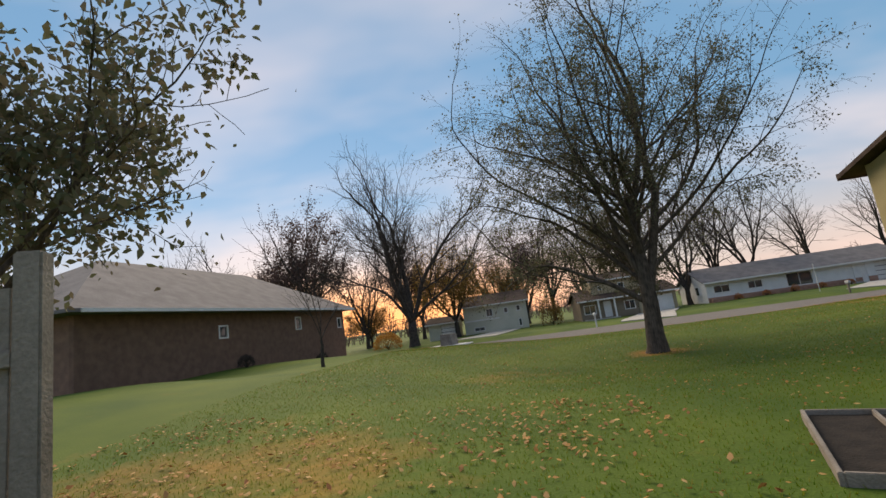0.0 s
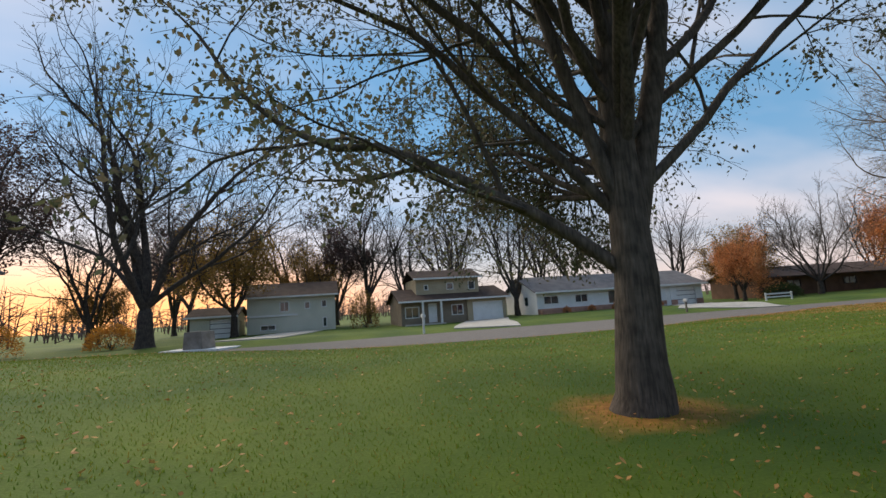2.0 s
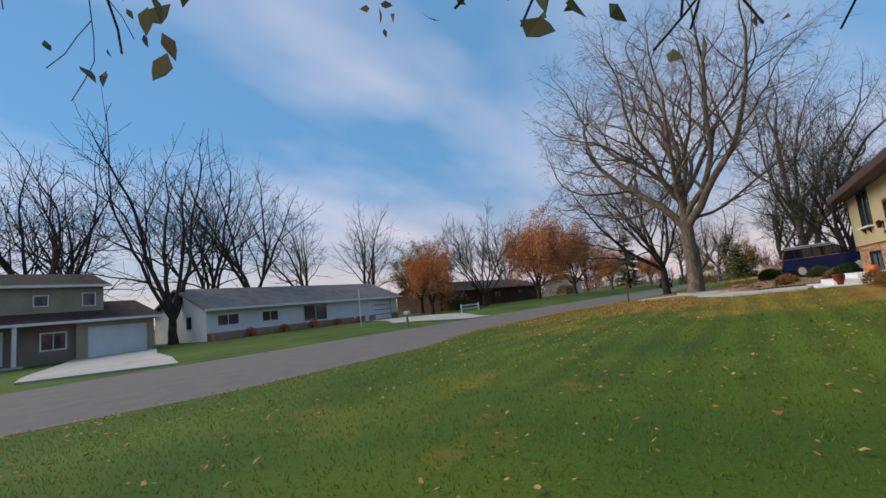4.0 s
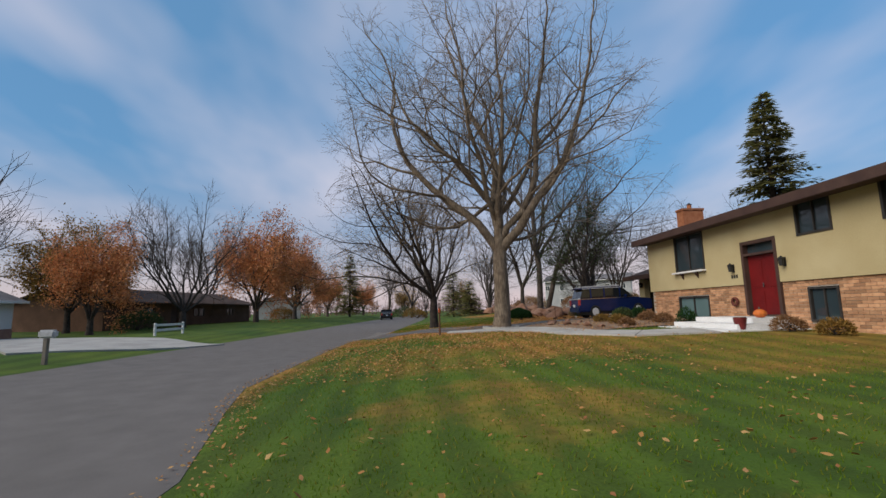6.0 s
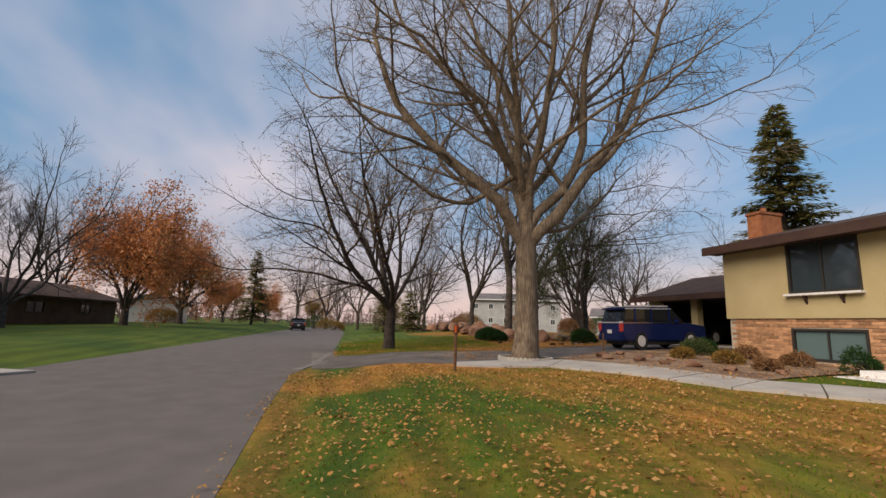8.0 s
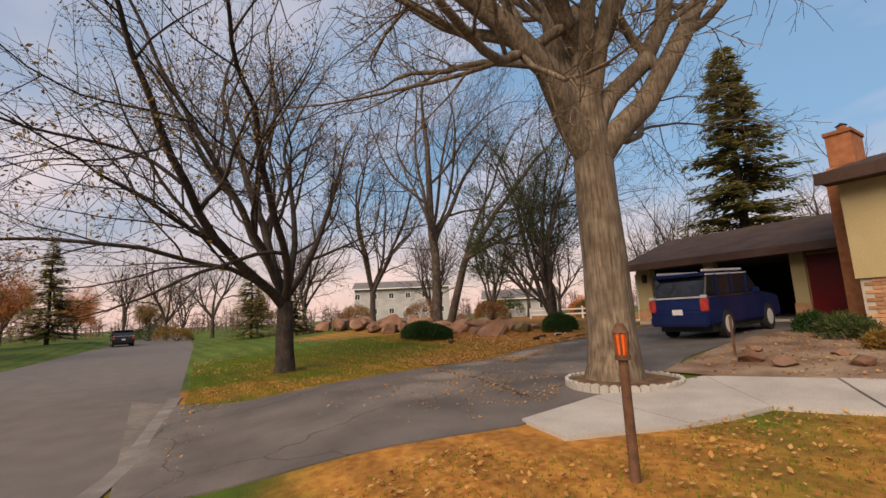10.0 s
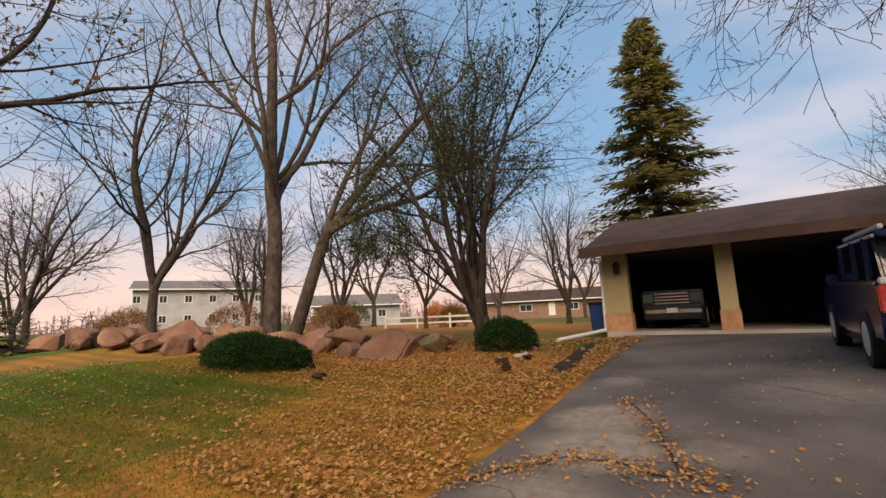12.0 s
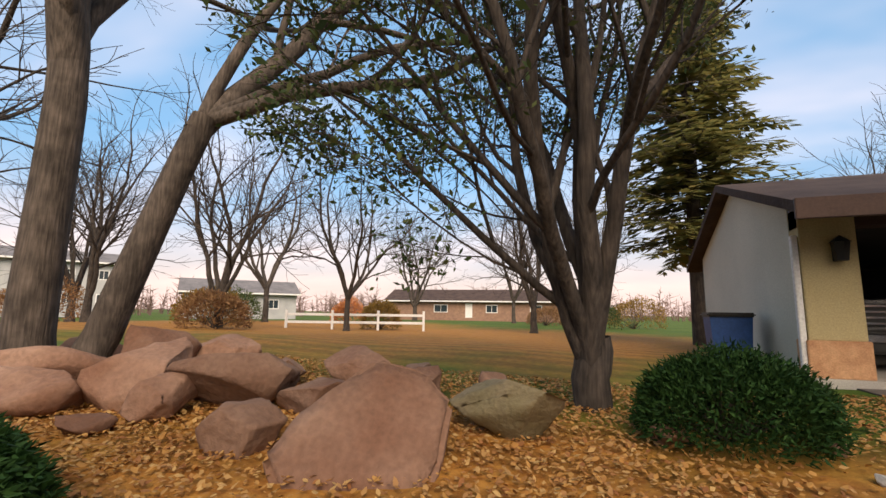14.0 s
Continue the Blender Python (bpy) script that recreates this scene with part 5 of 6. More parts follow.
white_ranch = plain_house(at(33.9, 61, 180), 22.4, 8.5, 2.5, 1.7, SIDING_PALE, SHINGLE_GREY, "white ranch house with grey roof and brick planter wall", [(8.5, 10.4, 1.0, 1.95), (4.8, 6.5, 1.0, 1.95), (-0.7, 2.2, 0.6, 2.2)],
                          [(-5.1, -4.2, 0.1, 2.1), (-6.5, -5.8, 0.1, 2.1)], garage_doors=[(-10.2, -7.4, 0.0, 2.1, BLACK)], name="house", base=BRICK_PINK, base_h=0.55)
part("planter_wall", box(-3.2, 11.0, 0.07, 0.75, -0.6, 0.42, 0.03), BRICK_PINK, white_ranch, "low pinkish brick planter wall")
part("corner_board", box(11.1, 11.23, 0.0, 0.03, -0.6, 2.3), WHITE, white_ranch)
for k, z in enumerate((0.12, -0.06, -0.24)):
    part("step", box(-5.5, -3.9, 0.0, 0.4 + 0.3 * k, z - 0.2, z), CONCRETE, white_ranch)
for y in (-2.6, -5.4):
    part("side_window", box(11.2, 11.26, y - 0.35, y + 0.35, 1.0, 1.95, 0.01), GLASS, white_ranch)
brown_ranch = plain_house(at(66, 59, 170), 24, 9, 2.5, 1.3, BROWN_WALL, SHINGLE, "long low brown ranch house with a brown roof", [(6, 8, 0.9, 1.9), (-2, 0, 0.9, 1.9), (-8, -6.4, 0.9, 1.9)], [(2.6, 3.6, 0.1, 2.1)], over=0.9, name="house", trim=FASCIA)
white_far = plain_house(at(95, 54.5, 200), 8, 7, 2.6, 1.6, SIDING_PALE, SHINGLE_GREY, "small white house with a gable beyond the street bend", [(-2.5, -1, 0.8, 1.9), (1, 2.2, 0.8, 1.9)], name="house")
brick_house = plain_house(Matrix.Translation((-17.7, 30.9, -0.4)) @ Matrix.Rotation(radians(-95.2), 4, "Z"), 24.4, 11.5, 4.6, 3.9, BRICK_DARK, SHINGLE_GREY, "brown brick neighbour house with a grey hipped roof",
                          [(3.2, 4.0, 3.05, 3.85), (-4.9, -4.1, 3.2, 4.2), (-11.7, -10.9, 3.05, 4.0)], hip=True, over=0.9, name="house")
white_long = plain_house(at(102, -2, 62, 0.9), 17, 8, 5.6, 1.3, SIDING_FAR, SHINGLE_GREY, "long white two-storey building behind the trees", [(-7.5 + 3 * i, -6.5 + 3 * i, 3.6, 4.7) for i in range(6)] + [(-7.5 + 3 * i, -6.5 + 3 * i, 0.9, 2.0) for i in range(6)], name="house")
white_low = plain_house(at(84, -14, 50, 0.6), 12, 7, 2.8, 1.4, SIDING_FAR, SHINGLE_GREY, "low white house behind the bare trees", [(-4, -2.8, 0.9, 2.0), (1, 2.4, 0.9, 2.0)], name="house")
back_ranch = plain_house(at(62, -34, 8, 0.6), 26, 9, 2.5, 1.6, BRICK_DARK, SHINGLE, "red-brown brick ranch house beyond the back field", [(-9, -7.4, 0.8, 1.9), (-3, -1.4, 0.8, 1.9), (4, 6, 0.8, 1.9)], [(0.5, 1.5, 0.1, 2.1)], name="house")

# ---- vehicles ----
def wheel(parent, x, y, r, w, side):
    t = part("wheel", cyl(r, r, (x - w / 2, y, r), (x + w / 2, y, r), 24), RUBBER, parent, smooth=False)
    part("rim", cyl(r * 0.66, r * 0.6, (x + side * w * 0.46, y, r), (x + side * w * 0.54, y, r), 16), SILVER, t, "silver alloy rim")
    return t


def suv(m, paint, label, glass=CAR_GLASS):
    """A boxy people carrier, 5.1 m long, its nose along -y."""
    t = thing("car", m, label, "car")
    L = 2.55
    side = [(-L, 0.45), (-L + 0.05, 0.95), (-1.35, 1.08), (-0.95, 1.1), (L - 0.06, 1.12), (L, 0.75), (L - 0.05, 0.38), (-L + 0.15, 0.32)]
    bm = prism(side, -0.96, 0.96, "x")
    bmesh.ops.bevel(bm, geom=bm.edges[:], offset=0.05, segments=2, affect="EDGES")
    body = part("body", bm, paint, t)
    cab = [(-1.35, 1.08), (-0.62, 1.62), (-0.3, 1.67), (L - 0.35, 1.65), (L - 0.1, 1.1)]
    bm = prism(cab, -0.86, 0.86, "x")
    bmesh.ops.bevel(bm, geom=bm.edges[:], offset=0.04, segments=2, affect="EDGES")
    part("cabin", bm, glass, t, "dark tinted windows")
    part("roof", box(-0.84, 0.84, -0.55, L - 0.25, 1.64, 1.72, 0.03), paint, t)
    part("spoiler", box(-0.8, 0.8, L - 0.32, L - 0.12, 1.63, 1.69, 0.02), paint, t)
    for s in (-1, 1):
        for a in (-0.35, 0.75, 1.7):
            part("pillar", box(s * 0.87 - 0.02, s * 0.87 + 0.02, a - 0.05, a + 0.05, 1.08, 1.66), paint, t)
        part("rail", box(s * 0.74 - 0.035, s * 0.74 + 0.035, -0.4, L - 0.35, 1.74, 1.8, 0.012), SILVER, t, "silver roof rail")
        part("drip_edge", box(s * 0.85 - 0.02, s * 0.85 + 0.02, -0.5, L - 0.3, 1.64, 1.68, 0.008), SILVER, t)
        part("reversing_lamp", box(s * 0.84 - 0.08, s * 0.84 + 0.09, L - 0.1, L + 0.035, 1.07, 1.15, 0.015), SILVER, t)
        part("tail_lamp", box(s * 0.84 - 0.1, s * 0.84 + 0.12, L - 0.12, L + 0.03, 0.74, 1.06, 0.02), TAIL, t)
        part("mirror", box(s * 1.0 - 0.1, s * 1.0 + 0.1, -0.75, -0.6, 1.08, 1.24, 0.03), paint, t)
        part("trim", box(s * 0.965 - 0.01, s * 0.965 + 0.01, -1.2, L - 0.1, 1.07, 1.1), CHROME, t)
        part("headlamp", box(s * 0.72 - 0.18, s * 0.72 + 0.18, -L - 0.02, -L + 0.08, 0.72, 0.9, 0.02), GLASS, t)
        for y in (-1.5, 1.5):
            wheel(t, s * 0.87, y, 0.36, 0.24, s)
    part("rear_bumper", box(-0.94, 0.94, L - 0.1, L + 0.08, 0.36, 0.64, 0.05), paint, t)
    part("plate", box(-0.16, 0.16, L + 0.03, L + 0.06, 0.66, 0.8), WHITE, t)
    part("tailgate_band", box(-0.72, 0.72, L - 0.05, L + 0.0, 1.08, 1.12), SILVER, t, "bright trim across the tailgate")
    part("underbody", box(-0.85, 0.85, -2.1, 2.2, 0.2, 0.42), BLACK, t)
    return t


SUV_TILT = math.atan2(ground_z(36.9, 21.8) - ground_z(36.9, 24.4), 2.6)
SUV = suv(Matrix.Translation((37.0, 22.75, (ground_z(36.9, 21.8) + ground_z(36.9, 24.4)) / 2 + 0.03)) @ Matrix.Rotation(-SUV_TILT, 4, "X") @ Matrix.Diagonal((0.79, 0.8, 0.97, 1)), CAR_BLUE, "dark blue boxy car with silver roof rails parked on the driveway")
SUV2 = suv(Matrix.Translation((92, 38.5, ground_z(92, 38.5) + 0.02)) @ Matrix.Rotation(radians(96), 4, "Z"), CAR_BLACK, "black car far down the street")


def pickup(m, label):
    t = thing("pickup_truck", m, label, "truck")
    bm = prism([(-2.9, 0.5), (2.75, 0.5), (2.85, 0.75), (2.8, 1.22), (1.3, 1.3), (0.75, 1.88), (-0.9, 1.9), (-1.1, 1.25), (-2.9, 1.25)], -0.98, 0.98, "x")
    bmesh.ops.bevel(bm, geom=bm.edges[:], offset=0.05, segments=2, affect="EDGES")
    part("body", bm, CAR_BLACK, t)
    part("windscreen", prism([(0.82, 1.86), (1.32, 1.32), (1.36, 1.32), (0.86, 1.88)], -0.8, 0.8, "x"), CAR_GLASS, t)
    gr = part("grille", box(-0.55, 0.55, 2.82, 2.88, 0.78, 1.16, 0.02), BLACK, t)
    for z in (0.8, 0.9, 1.0, 1.1):
        part("grille_bar", box(-0.54, 0.54, 2.87, 2.9, z, z + 0.035, 0.008), CHROME, gr)
    part("bumper", box(-0.9, 0.9, 2.8, 2.96, 0.5, 0.62, 0.03), CHROME, t)
    part("lower_bumper", box(-0.94, 0.94, 2.78, 2.92, 0.3, 0.5, 0.04), BLACK, t)
    part("plate", box(-0.17, 0.17, 2.98, 3.0, 0.52, 0.66), WHITE, t)
    for s in (-1, 1):
        part("headlamp", box(s * 0.76 - 0.16, s * 0.76 + 0.16, 2.78, 2.88, 0.86, 1.12, 0.02), GLASS_TEAL, t)
        for y in (-1.8, 1.85):
            wheel(t, s * 0.86, y, 0.4, 0.26, s)
    return t


PICKUP = pickup(Matrix.Translation((40.75, 14.75, 0.51)) @ Matrix.Diagonal((0.84, 0.8, 0.92, 1)), "black pickup truck with a chrome grille inside the garage")


# ---- paved aprons over the road ----
for mid, wd, what in (([(17.3, 62.4), (14.2, 55), (11.0, 45.6)], [4.6, 4.6, 4.8], "white concrete drive before the two-storey house"),
                      ([(42.7, 60.6), (36.5, 52), (31.5, 44.6)], [4.4, 4.8, 8.0], "pale concrete drive before the white ranch house"),
                      ([(-2.0, 67), (-4, 58), (-6, 50)], [4.0, 4.5, 6.0], "pale concrete drive before the tan split-level house"),
                      ([(-30, 40), (-19, 42), (-12, 44)], [4.0, 4.0, 6.0], "pale concrete drive beside the brick neighbour house")):
    strip("pavement", mid, wd, CONCRETE, 0.07, 0.12, what, "driveway", 1.0)


# ---- boulders ----
def boulder_mesh(seed):
    rng = np.random.default_rng(seed)
    bm = bmesh.new()
    bmesh.ops.create_icosphere(bm, subdivisions=4, radius=1.0)
    cuts = [(rng.normal(0, 1, 3), rng.uniform(0.45, 0.8)) for _ in range(17)]
    cuts = [(c / np.linalg.norm(c), t) for c, t in cuts]
    off = Vector(rng.uniform(-50, 50, 3))
    for v in bm.verts:
        p = np.array(v.co)
        for c, t in cuts:
            d = p.dot(c) - t
            if d > 0:
                p = p - c * d
        q = Vector(p)
        q += q.normalized() * (0.06 * noise.noise(q * 1.7 + off) + 0.035 * noise.noise(q * 6 + off) + 0.02 * noise.noise(q * 14 + off))
        v.co = q
    me = bpy.data.meshes.new("boulder")
    bm.to_mesh(me)
    bm.free()
    me.polygons.foreach_set("use_smooth", [True] * len(me.polygons))
    return me


def boulder(me, material, x, y, size, turn, sink=0.25, tip=0.0, label="", z=None):
    ob = new("boulder", me)
    if not me.materials:
        me.materials.append(material)
    gz = ground_z(x, y) if z is None else z
    ob.matrix_world = Matrix.LocRotScale((x, y, gz + size[2] * (1 - 2 * sink)), Euler((radians(tip), radians(tip * 0.4), radians(turn))), size)
    return tagged(ob, label or "rough pinkish grey boulder half buried in the bank", "boulder", "boulders along the bank")


ROCKS = [boulder_mesh(100 + i) for i in range(9)]
MOSSY, RUBBLE = boulder_mesh(140), boulder_mesh(150)
slab_bm = prism([(-0.78, -0.1), (-0.4, -0.55), (0.3, -0.62), (0.62, -0.15), (0.74, 0.28), (0.5, 0.5), (0.02, 0.58), (-0.22, 0.46), (-0.5, 0.12)], -0.34, 0.0, "z")
bmesh.ops.bevel(slab_bm, geom=slab_bm.edges[:], offset=0.05, segments=2, affect="EDGES")
bmesh.ops.triangulate(slab_bm, faces=slab_bm.faces[:])
bmesh.ops.subdivide_edges(slab_bm, edges=slab_bm.edges[:], cuts=4, use_grid_fill=True)
for v in slab_bm.verts:
    v.co += v.co.normalized() * 0.05 * noise.noise(v.co * 2.3) + Vector((0, 0, 0.03 * noise.noise(v.co * 5 + Vector((7, 1, 3))) + 0.012 * noise.noise(v.co * 16)))
slab_rock = part("boulder", slab_bm, ROCK, smooth=True)
nrm = Vector((-0.3, 0.62, 0.72)).normalized()
side = Vector((-0.92, -0.4, 0.0)).normalized()
side = (side - nrm * side.dot(nrm)).normalized()
slab_rock.matrix_world = Matrix.Translation((46.82, 22.95, 0.4)) @ Matrix((side, nrm.cross(side), nrm)).transposed().to_4x4() @ Matrix.Diagonal((0.96, 1.3, 1.16, 1))
tagged(slab_rock, "large flat pinkish boulder leaning at the bank's edge", "boulder", "boulders along the bank")
boulder(MOSSY, ROCK_GREEN, 46.0, 21.7, (0.76, 0.52, 0.42), -35, 0.2, 5, "low mossy brown boulder beside the big one")
rngr = np.random.default_rng(9)
for x, y, s in ((48.0, 22.9, 0.45), (48.0, 21.8, 0.6), (44.2, 20.5, 0.3), (46.4, 20.4, 0.4), (47.2, 21.2, 0.5), (48.9, 21.9, 0.8), (48.3, 20.5, 0.7), (50.1, 22.2, 0.85), (51.6, 22.7, 0.9), (53.2, 22.4, 0.95), (54.8, 22.9, 1.0), (56.6, 23.0, 1.1), (58.5, 23.4, 1.0),
                (60.4, 23.6, 1.1), (62.5, 24.2, 1.1), (64.8, 24.8, 1.0), (67, 25.4, 1.1), (69.5, 26.2, 1.0), (52.4, 21.4, 0.7), (55.6, 21.8, 0.9), (50.6, 20.6, 0.7), (59.4, 22.0, 1.0), (63.4, 22.8, 0.9), (44.6, 21.6, 0.25), (49.6, 23.2, 0.3), (49.4, 22.6, 0.6), (50.9, 22.9, 0.65), (52.4, 23.3, 0.7), (54.0, 23.4, 0.7), (55.7, 23.7, 0.75), (57.6, 24.0, 0.8), (59.6, 24.2, 0.8), (61.5, 24.6, 0.8), (51.2, 21.2, 0.8), (53.8, 21.7, 0.85), (57.4, 22.2, 0.9), (61.4, 22.9, 0.9), (47.6, 20.3, 0.45), (49.3, 20.9, 0.6)):
    k = int(rngr.integers(1, 9))
    boulder(ROCKS[k], ROCK, x, y, (s * rngr.uniform(0.85, 1.2), s * rngr.uniform(0.6, 0.9), s * rngr.uniform(0.5, 0.75)), rngr.uniform(0, 360), 0.22, rngr.uniform(-12, 12))

# ring of edging stones round the shade tree
edge = prism([(-0.068, -0.08), (0.068, -0.08), (0.068, 0.035), (0.05, 0.062), (0.02, 0.075), (-0.02, 0.075), (-0.05, 0.062), (-0.068, 0.035)], -0.03, 0.03, "y")
edge_me = bpy.data.meshes.new("edging_stone")
edge.to_mesh(edge_me)
edge.free()
edge_me.materials.append(CONCRETE)
ring = thing("edging_ring", Matrix.Translation((35.6, 29.3, ground_z(35.6, 29.3) + 0.04)), "ring of pale scalloped concrete edging round a tree", "edging")
part("soil", cyl(0.88, 0.88, (0, 0, -0.1), (0, 0, 0.03), 24), MULCH, ring)
for i in range(40):
    a = i * 2 * math.pi / 40
    st = new("edging_stone", edge_me)
    st.parent = ring
    st.matrix_local = Matrix.Translation((0.92 * math.cos(a), 0.9 * math.sin(a), 0.006 * (i % 3))) @ Matrix.Rotation(a + math.pi / 2, 4, "Z")

# wooden marker post with an orange reflector under a small cap
post = thing("marker_post", Matrix.Translation((33.2, 32.6, ground_z(33.2, 32.6))) @ Matrix.Rotation(radians(-62), 4, "Z"), "brown marker post with a capped orange reflector at driveway edge", "post")
part("stake", cyl(0.045, 0.04, (0, 0, -0.2), (0, 0, 1.02), 12), RUST, post, smooth=False)
part("reflector", cyl(0.048, 0.062, (0, 0, 1.03), (0, 0, 1.21), 6), ORANGE, post)
for k in range(6):
    part("rib", cyl(0.009, 0.009, (0.052 * math.cos(k * math.pi / 3), 0.052 * math.sin(k * math.pi / 3), 1.02), (0.066 * math.cos(k * math.pi / 3), 0.066 * math.sin(k * math.pi / 3), 1.22), 5), RUST, post)
part("collar", cyl(0.066, 0.066, (0, 0, 0.99), (0, 0, 1.03), 14), RUST, post)
part("cap", cyl(0.072, 0.03, (0, 0, 1.22), (0, 0, 1.3), 14), RUST, post)
post2 = thing("marker_post", Matrix.Translation((35.0, 26.6, ground_z(35.0, 26.6))), "thin rusty steel marker stake beside the planting bed", "post")
part("stake", box(-0.02, 0.02, -0.02, 0.02, -0.2, 0.8, 0.004), RUST, post2)


# ---- shrubs ----
def shrub(x, y, rx, ry, h, n, size, material, label, seed, name="shrub", z=None):
    """A low shrub: short stems and an uneven dome of small leaves."""
    rng = np.random.default_rng(seed)
    lines = []
    for i in range(26):
        a, e = rng.uniform(0, 6.28), rng.uniform(0.3, 1.4)
        d = np.array([math.cos(a) * math.cos(e) * rx, math.sin(a) * math.cos(e) * ry, math.sin(e) * h]) * rng.uniform(0.6, 0.9)
        lines.append((np.array([d * 0.02, d * 0.5 + rng.normal(0, 0.04, 3), d]), np.array([0.02, 0.012, 0.004])))
    lobes = [(rng.uniform(0, 6.28), rng.uniform(0.1, 0.9), rng.uniform(0.75, 1.12)) for _ in range(9)]
    a, e = rng.uniform(0, 6.28, n), np.arcsin(rng.uniform(0.0, 1, n))
    r = rng.uniform(0.55, 1.0, n) ** 0.5
    for la, lr, lh in lobes:
        r = r * (1 + 0.12 * (lh - 0.95) * np.cos(a - la) * 4)
    c = np.stack([np.cos(a) * np.cos(e) * rx * r, np.sin(a) * np.cos(e) * ry * r, np.sin(e) ** 0.65 * h * r + 0.03], 1) + rng.normal(0, 0.025, (n, 3))
    d = c / (np.linalg.norm(c, axis=1)[:, None] + 1e-6) + rng.normal(0, 0.6, (n, 3))
    d /= np.linalg.norm(d, axis=1)[:, None]
    b = np.cross(d, rng.normal(0, 1, (n, 3)))
    b /= np.linalg.norm(b, axis=1)[:, None]
    s = size * rng.uniform(0.6, 1.4, (n, 1))
    v = np.stack([c - d * s * 0.4, c + b * s * 0.22, c + d * s, c - b * s * 0.22], 1).reshape(-1, 3)
    t = thing(name, Matrix.Translation((x, y, ground_z(x, y) if z is None else z)), label, "shrub")
    mesh_ob("stem", *tubes(lines, lambda q: True), BARK_DARK, t)
    mesh_ob("foliage", v.tolist(), np.arange(4 * n).reshape(-1, 4).tolist(), material, t)
    return t


shrub(49.1, 24.9, 1.95, 0.85, 0.76, 38000, 0.048, YEW, "wide low dark green yew below the boulders", 1, "yew_shrub")
shrub(44.1, 21.3, 0.8, 0.7, 0.75, 20000, 0.042, YEW, "rounded dark green yew beside the garage corner", 2, "yew_shrub")
shrub(29.3, 23.2, 0.4, 0.4, 0.55, 2200, 0.05, YEW, "small clipped dark green shrub by the front steps", 3, "box_shrub")
shrub(34.0, 23.6, 0.6, 0.5, 0.5, 2200, 0.06, LEAF_GREEN, "low green juniper in the planting bed", 4, "juniper")
shrub(35.0, 22.2, 0.5, 0.4, 0.5, 2200, 0.06, YEW, "dark green shrub at the house corner", 5, "box_shrub")
for i, (x, y, s, m) in enumerate(((30.9, 23.4, 0.4, LEAF_STRAW), (32.6, 23.2, 0.4, LEAF_STRAW), (25.0, 22.9, 0.45, LEAF_STRAW), (33.2, 25.0, 0.35, LEAF_OCHRE), (31.6, 24.9, 0.4, LEAF_OCHRE), (30.2, 25.2, 0.32, LEAF_STRAW), (23.6, 22.9, 0.4, LEAF_OCHRE))):
    shrub(x, y, s, s, s * 0.9, 1500, 0.06, m, "faded brown ornamental grass clump in the planting bed", 20 + i, "grass_clump")
for i, (x, y, s) in enumerate(((34.6, 26.9, 0.3), (34.0, 27.1, 0.22), (33.1, 26.7, 0.26), (32.2, 26.6, 0.2), (31.4, 26.4, 0.24), (34.9, 26.0, 0.2), (30.4, 26.2, 0.22), (33.6, 25.9, 0.18), (29.6, 25.6, 0.2), (32.8, 25.8, 0.16))):
    boulder(ROCKS[(i * 3) % 9], ROCK, x, y, (s * 1.2, s, s * 0.6), 40 * i, 0.2, 0, "small pale stone lying in the planting bed")

pumpkin = thing("pumpkin", Matrix.Translation((26.15, HY + 1.0, 0.45)), "orange pumpkin on the front steps", "pumpkin")
bm = bmesh.new()
bmesh.ops.create_uvsphere(bm, u_segments=32, v_segments=14, radius=0.17)
for v in bm.verts:
    a = math.atan2(v.co.y, v.co.x)
    k = 1 + 0.07 * abs(math.cos(4 * a)) - 0.05
    v.co = Vector((v.co.x * k * 1.1, v.co.y * k * 1.1, v.co.z * 0.8 + 0.13))
part("body", bm, mat("pumpkin_skin", (0.5, 0.11, 0.02), (0.62, 0.17, 0.03), 6, 0.5, 0.2, 30), pumpkin, smooth=True)
part("stalk", cyl(0.03, 0.02, (0, 0, 0.25), (0.02, 0.01, 0.34), 7), BARK, pumpkin)
pot = thing("planter", Matrix.Translation((25.75, HY + 2.0, 0.12)), "dark red planter pot standing on the front steps", "planter")
part("pot", cyl(0.13, 0.19, (0, 0, 0), (0, 0, 0.36), 18), mat("dark_red_glaze", (0.12, 0.02, 0.02), (0.18, 0.03, 0.03), 5, 0.35, 0.05, 30), pot)
part("soil", cyl(0.165, 0.165, (0, 0, 0.34), (0, 0, 0.375), 18), MULCH, pot)

# ---- yard things ----
frame_bed = thing("raised_bed", Matrix.Translation((2.75, 7.7, ground_z(2.75, 7.7))) @ Matrix.Rotation(radians(-24), 4, "Z"), "raised garden bed edged with pale timber, dark soil inside", "garden bed")
for a in ((-0.9, 0.9, -1.1, -1.055), (-0.9, 0.9, 1.055, 1.1), (-0.945, -0.9, -1.1, 1.1), (0.9, 0.945, -1.1, 1.1), (-0.28, -0.24, -1.055, 1.055)):
    part("board", box(*a, -0.1, 0.12, 0.008), WOOD_GREY, frame_bed)
part("soil", box(-0.9, 0.9, -1.055, 1.055, -0.1, 0.06), mat("black_garden_soil", (0.012, 0.009, 0.007), (0.035, 0.026, 0.02), 5, 0.95, 0.9, 40), frame_bed)
cover = thing("utility_box", at(-7.6, 47.9, -25), "grey utility box on a white concrete pad", "utility box")
part("cabinet", prism([(-0.7, 0.1), (0.7, 0.1), (0.6, 1.2), (-0.6, 1.2)], -0.6, 0.6, "y"), WOOD_GREY, cover)
part("pad", box(-2.0, 2.2, -1.1, 1.1, -0.1, 0.12, 0.03), WHITE, cover)
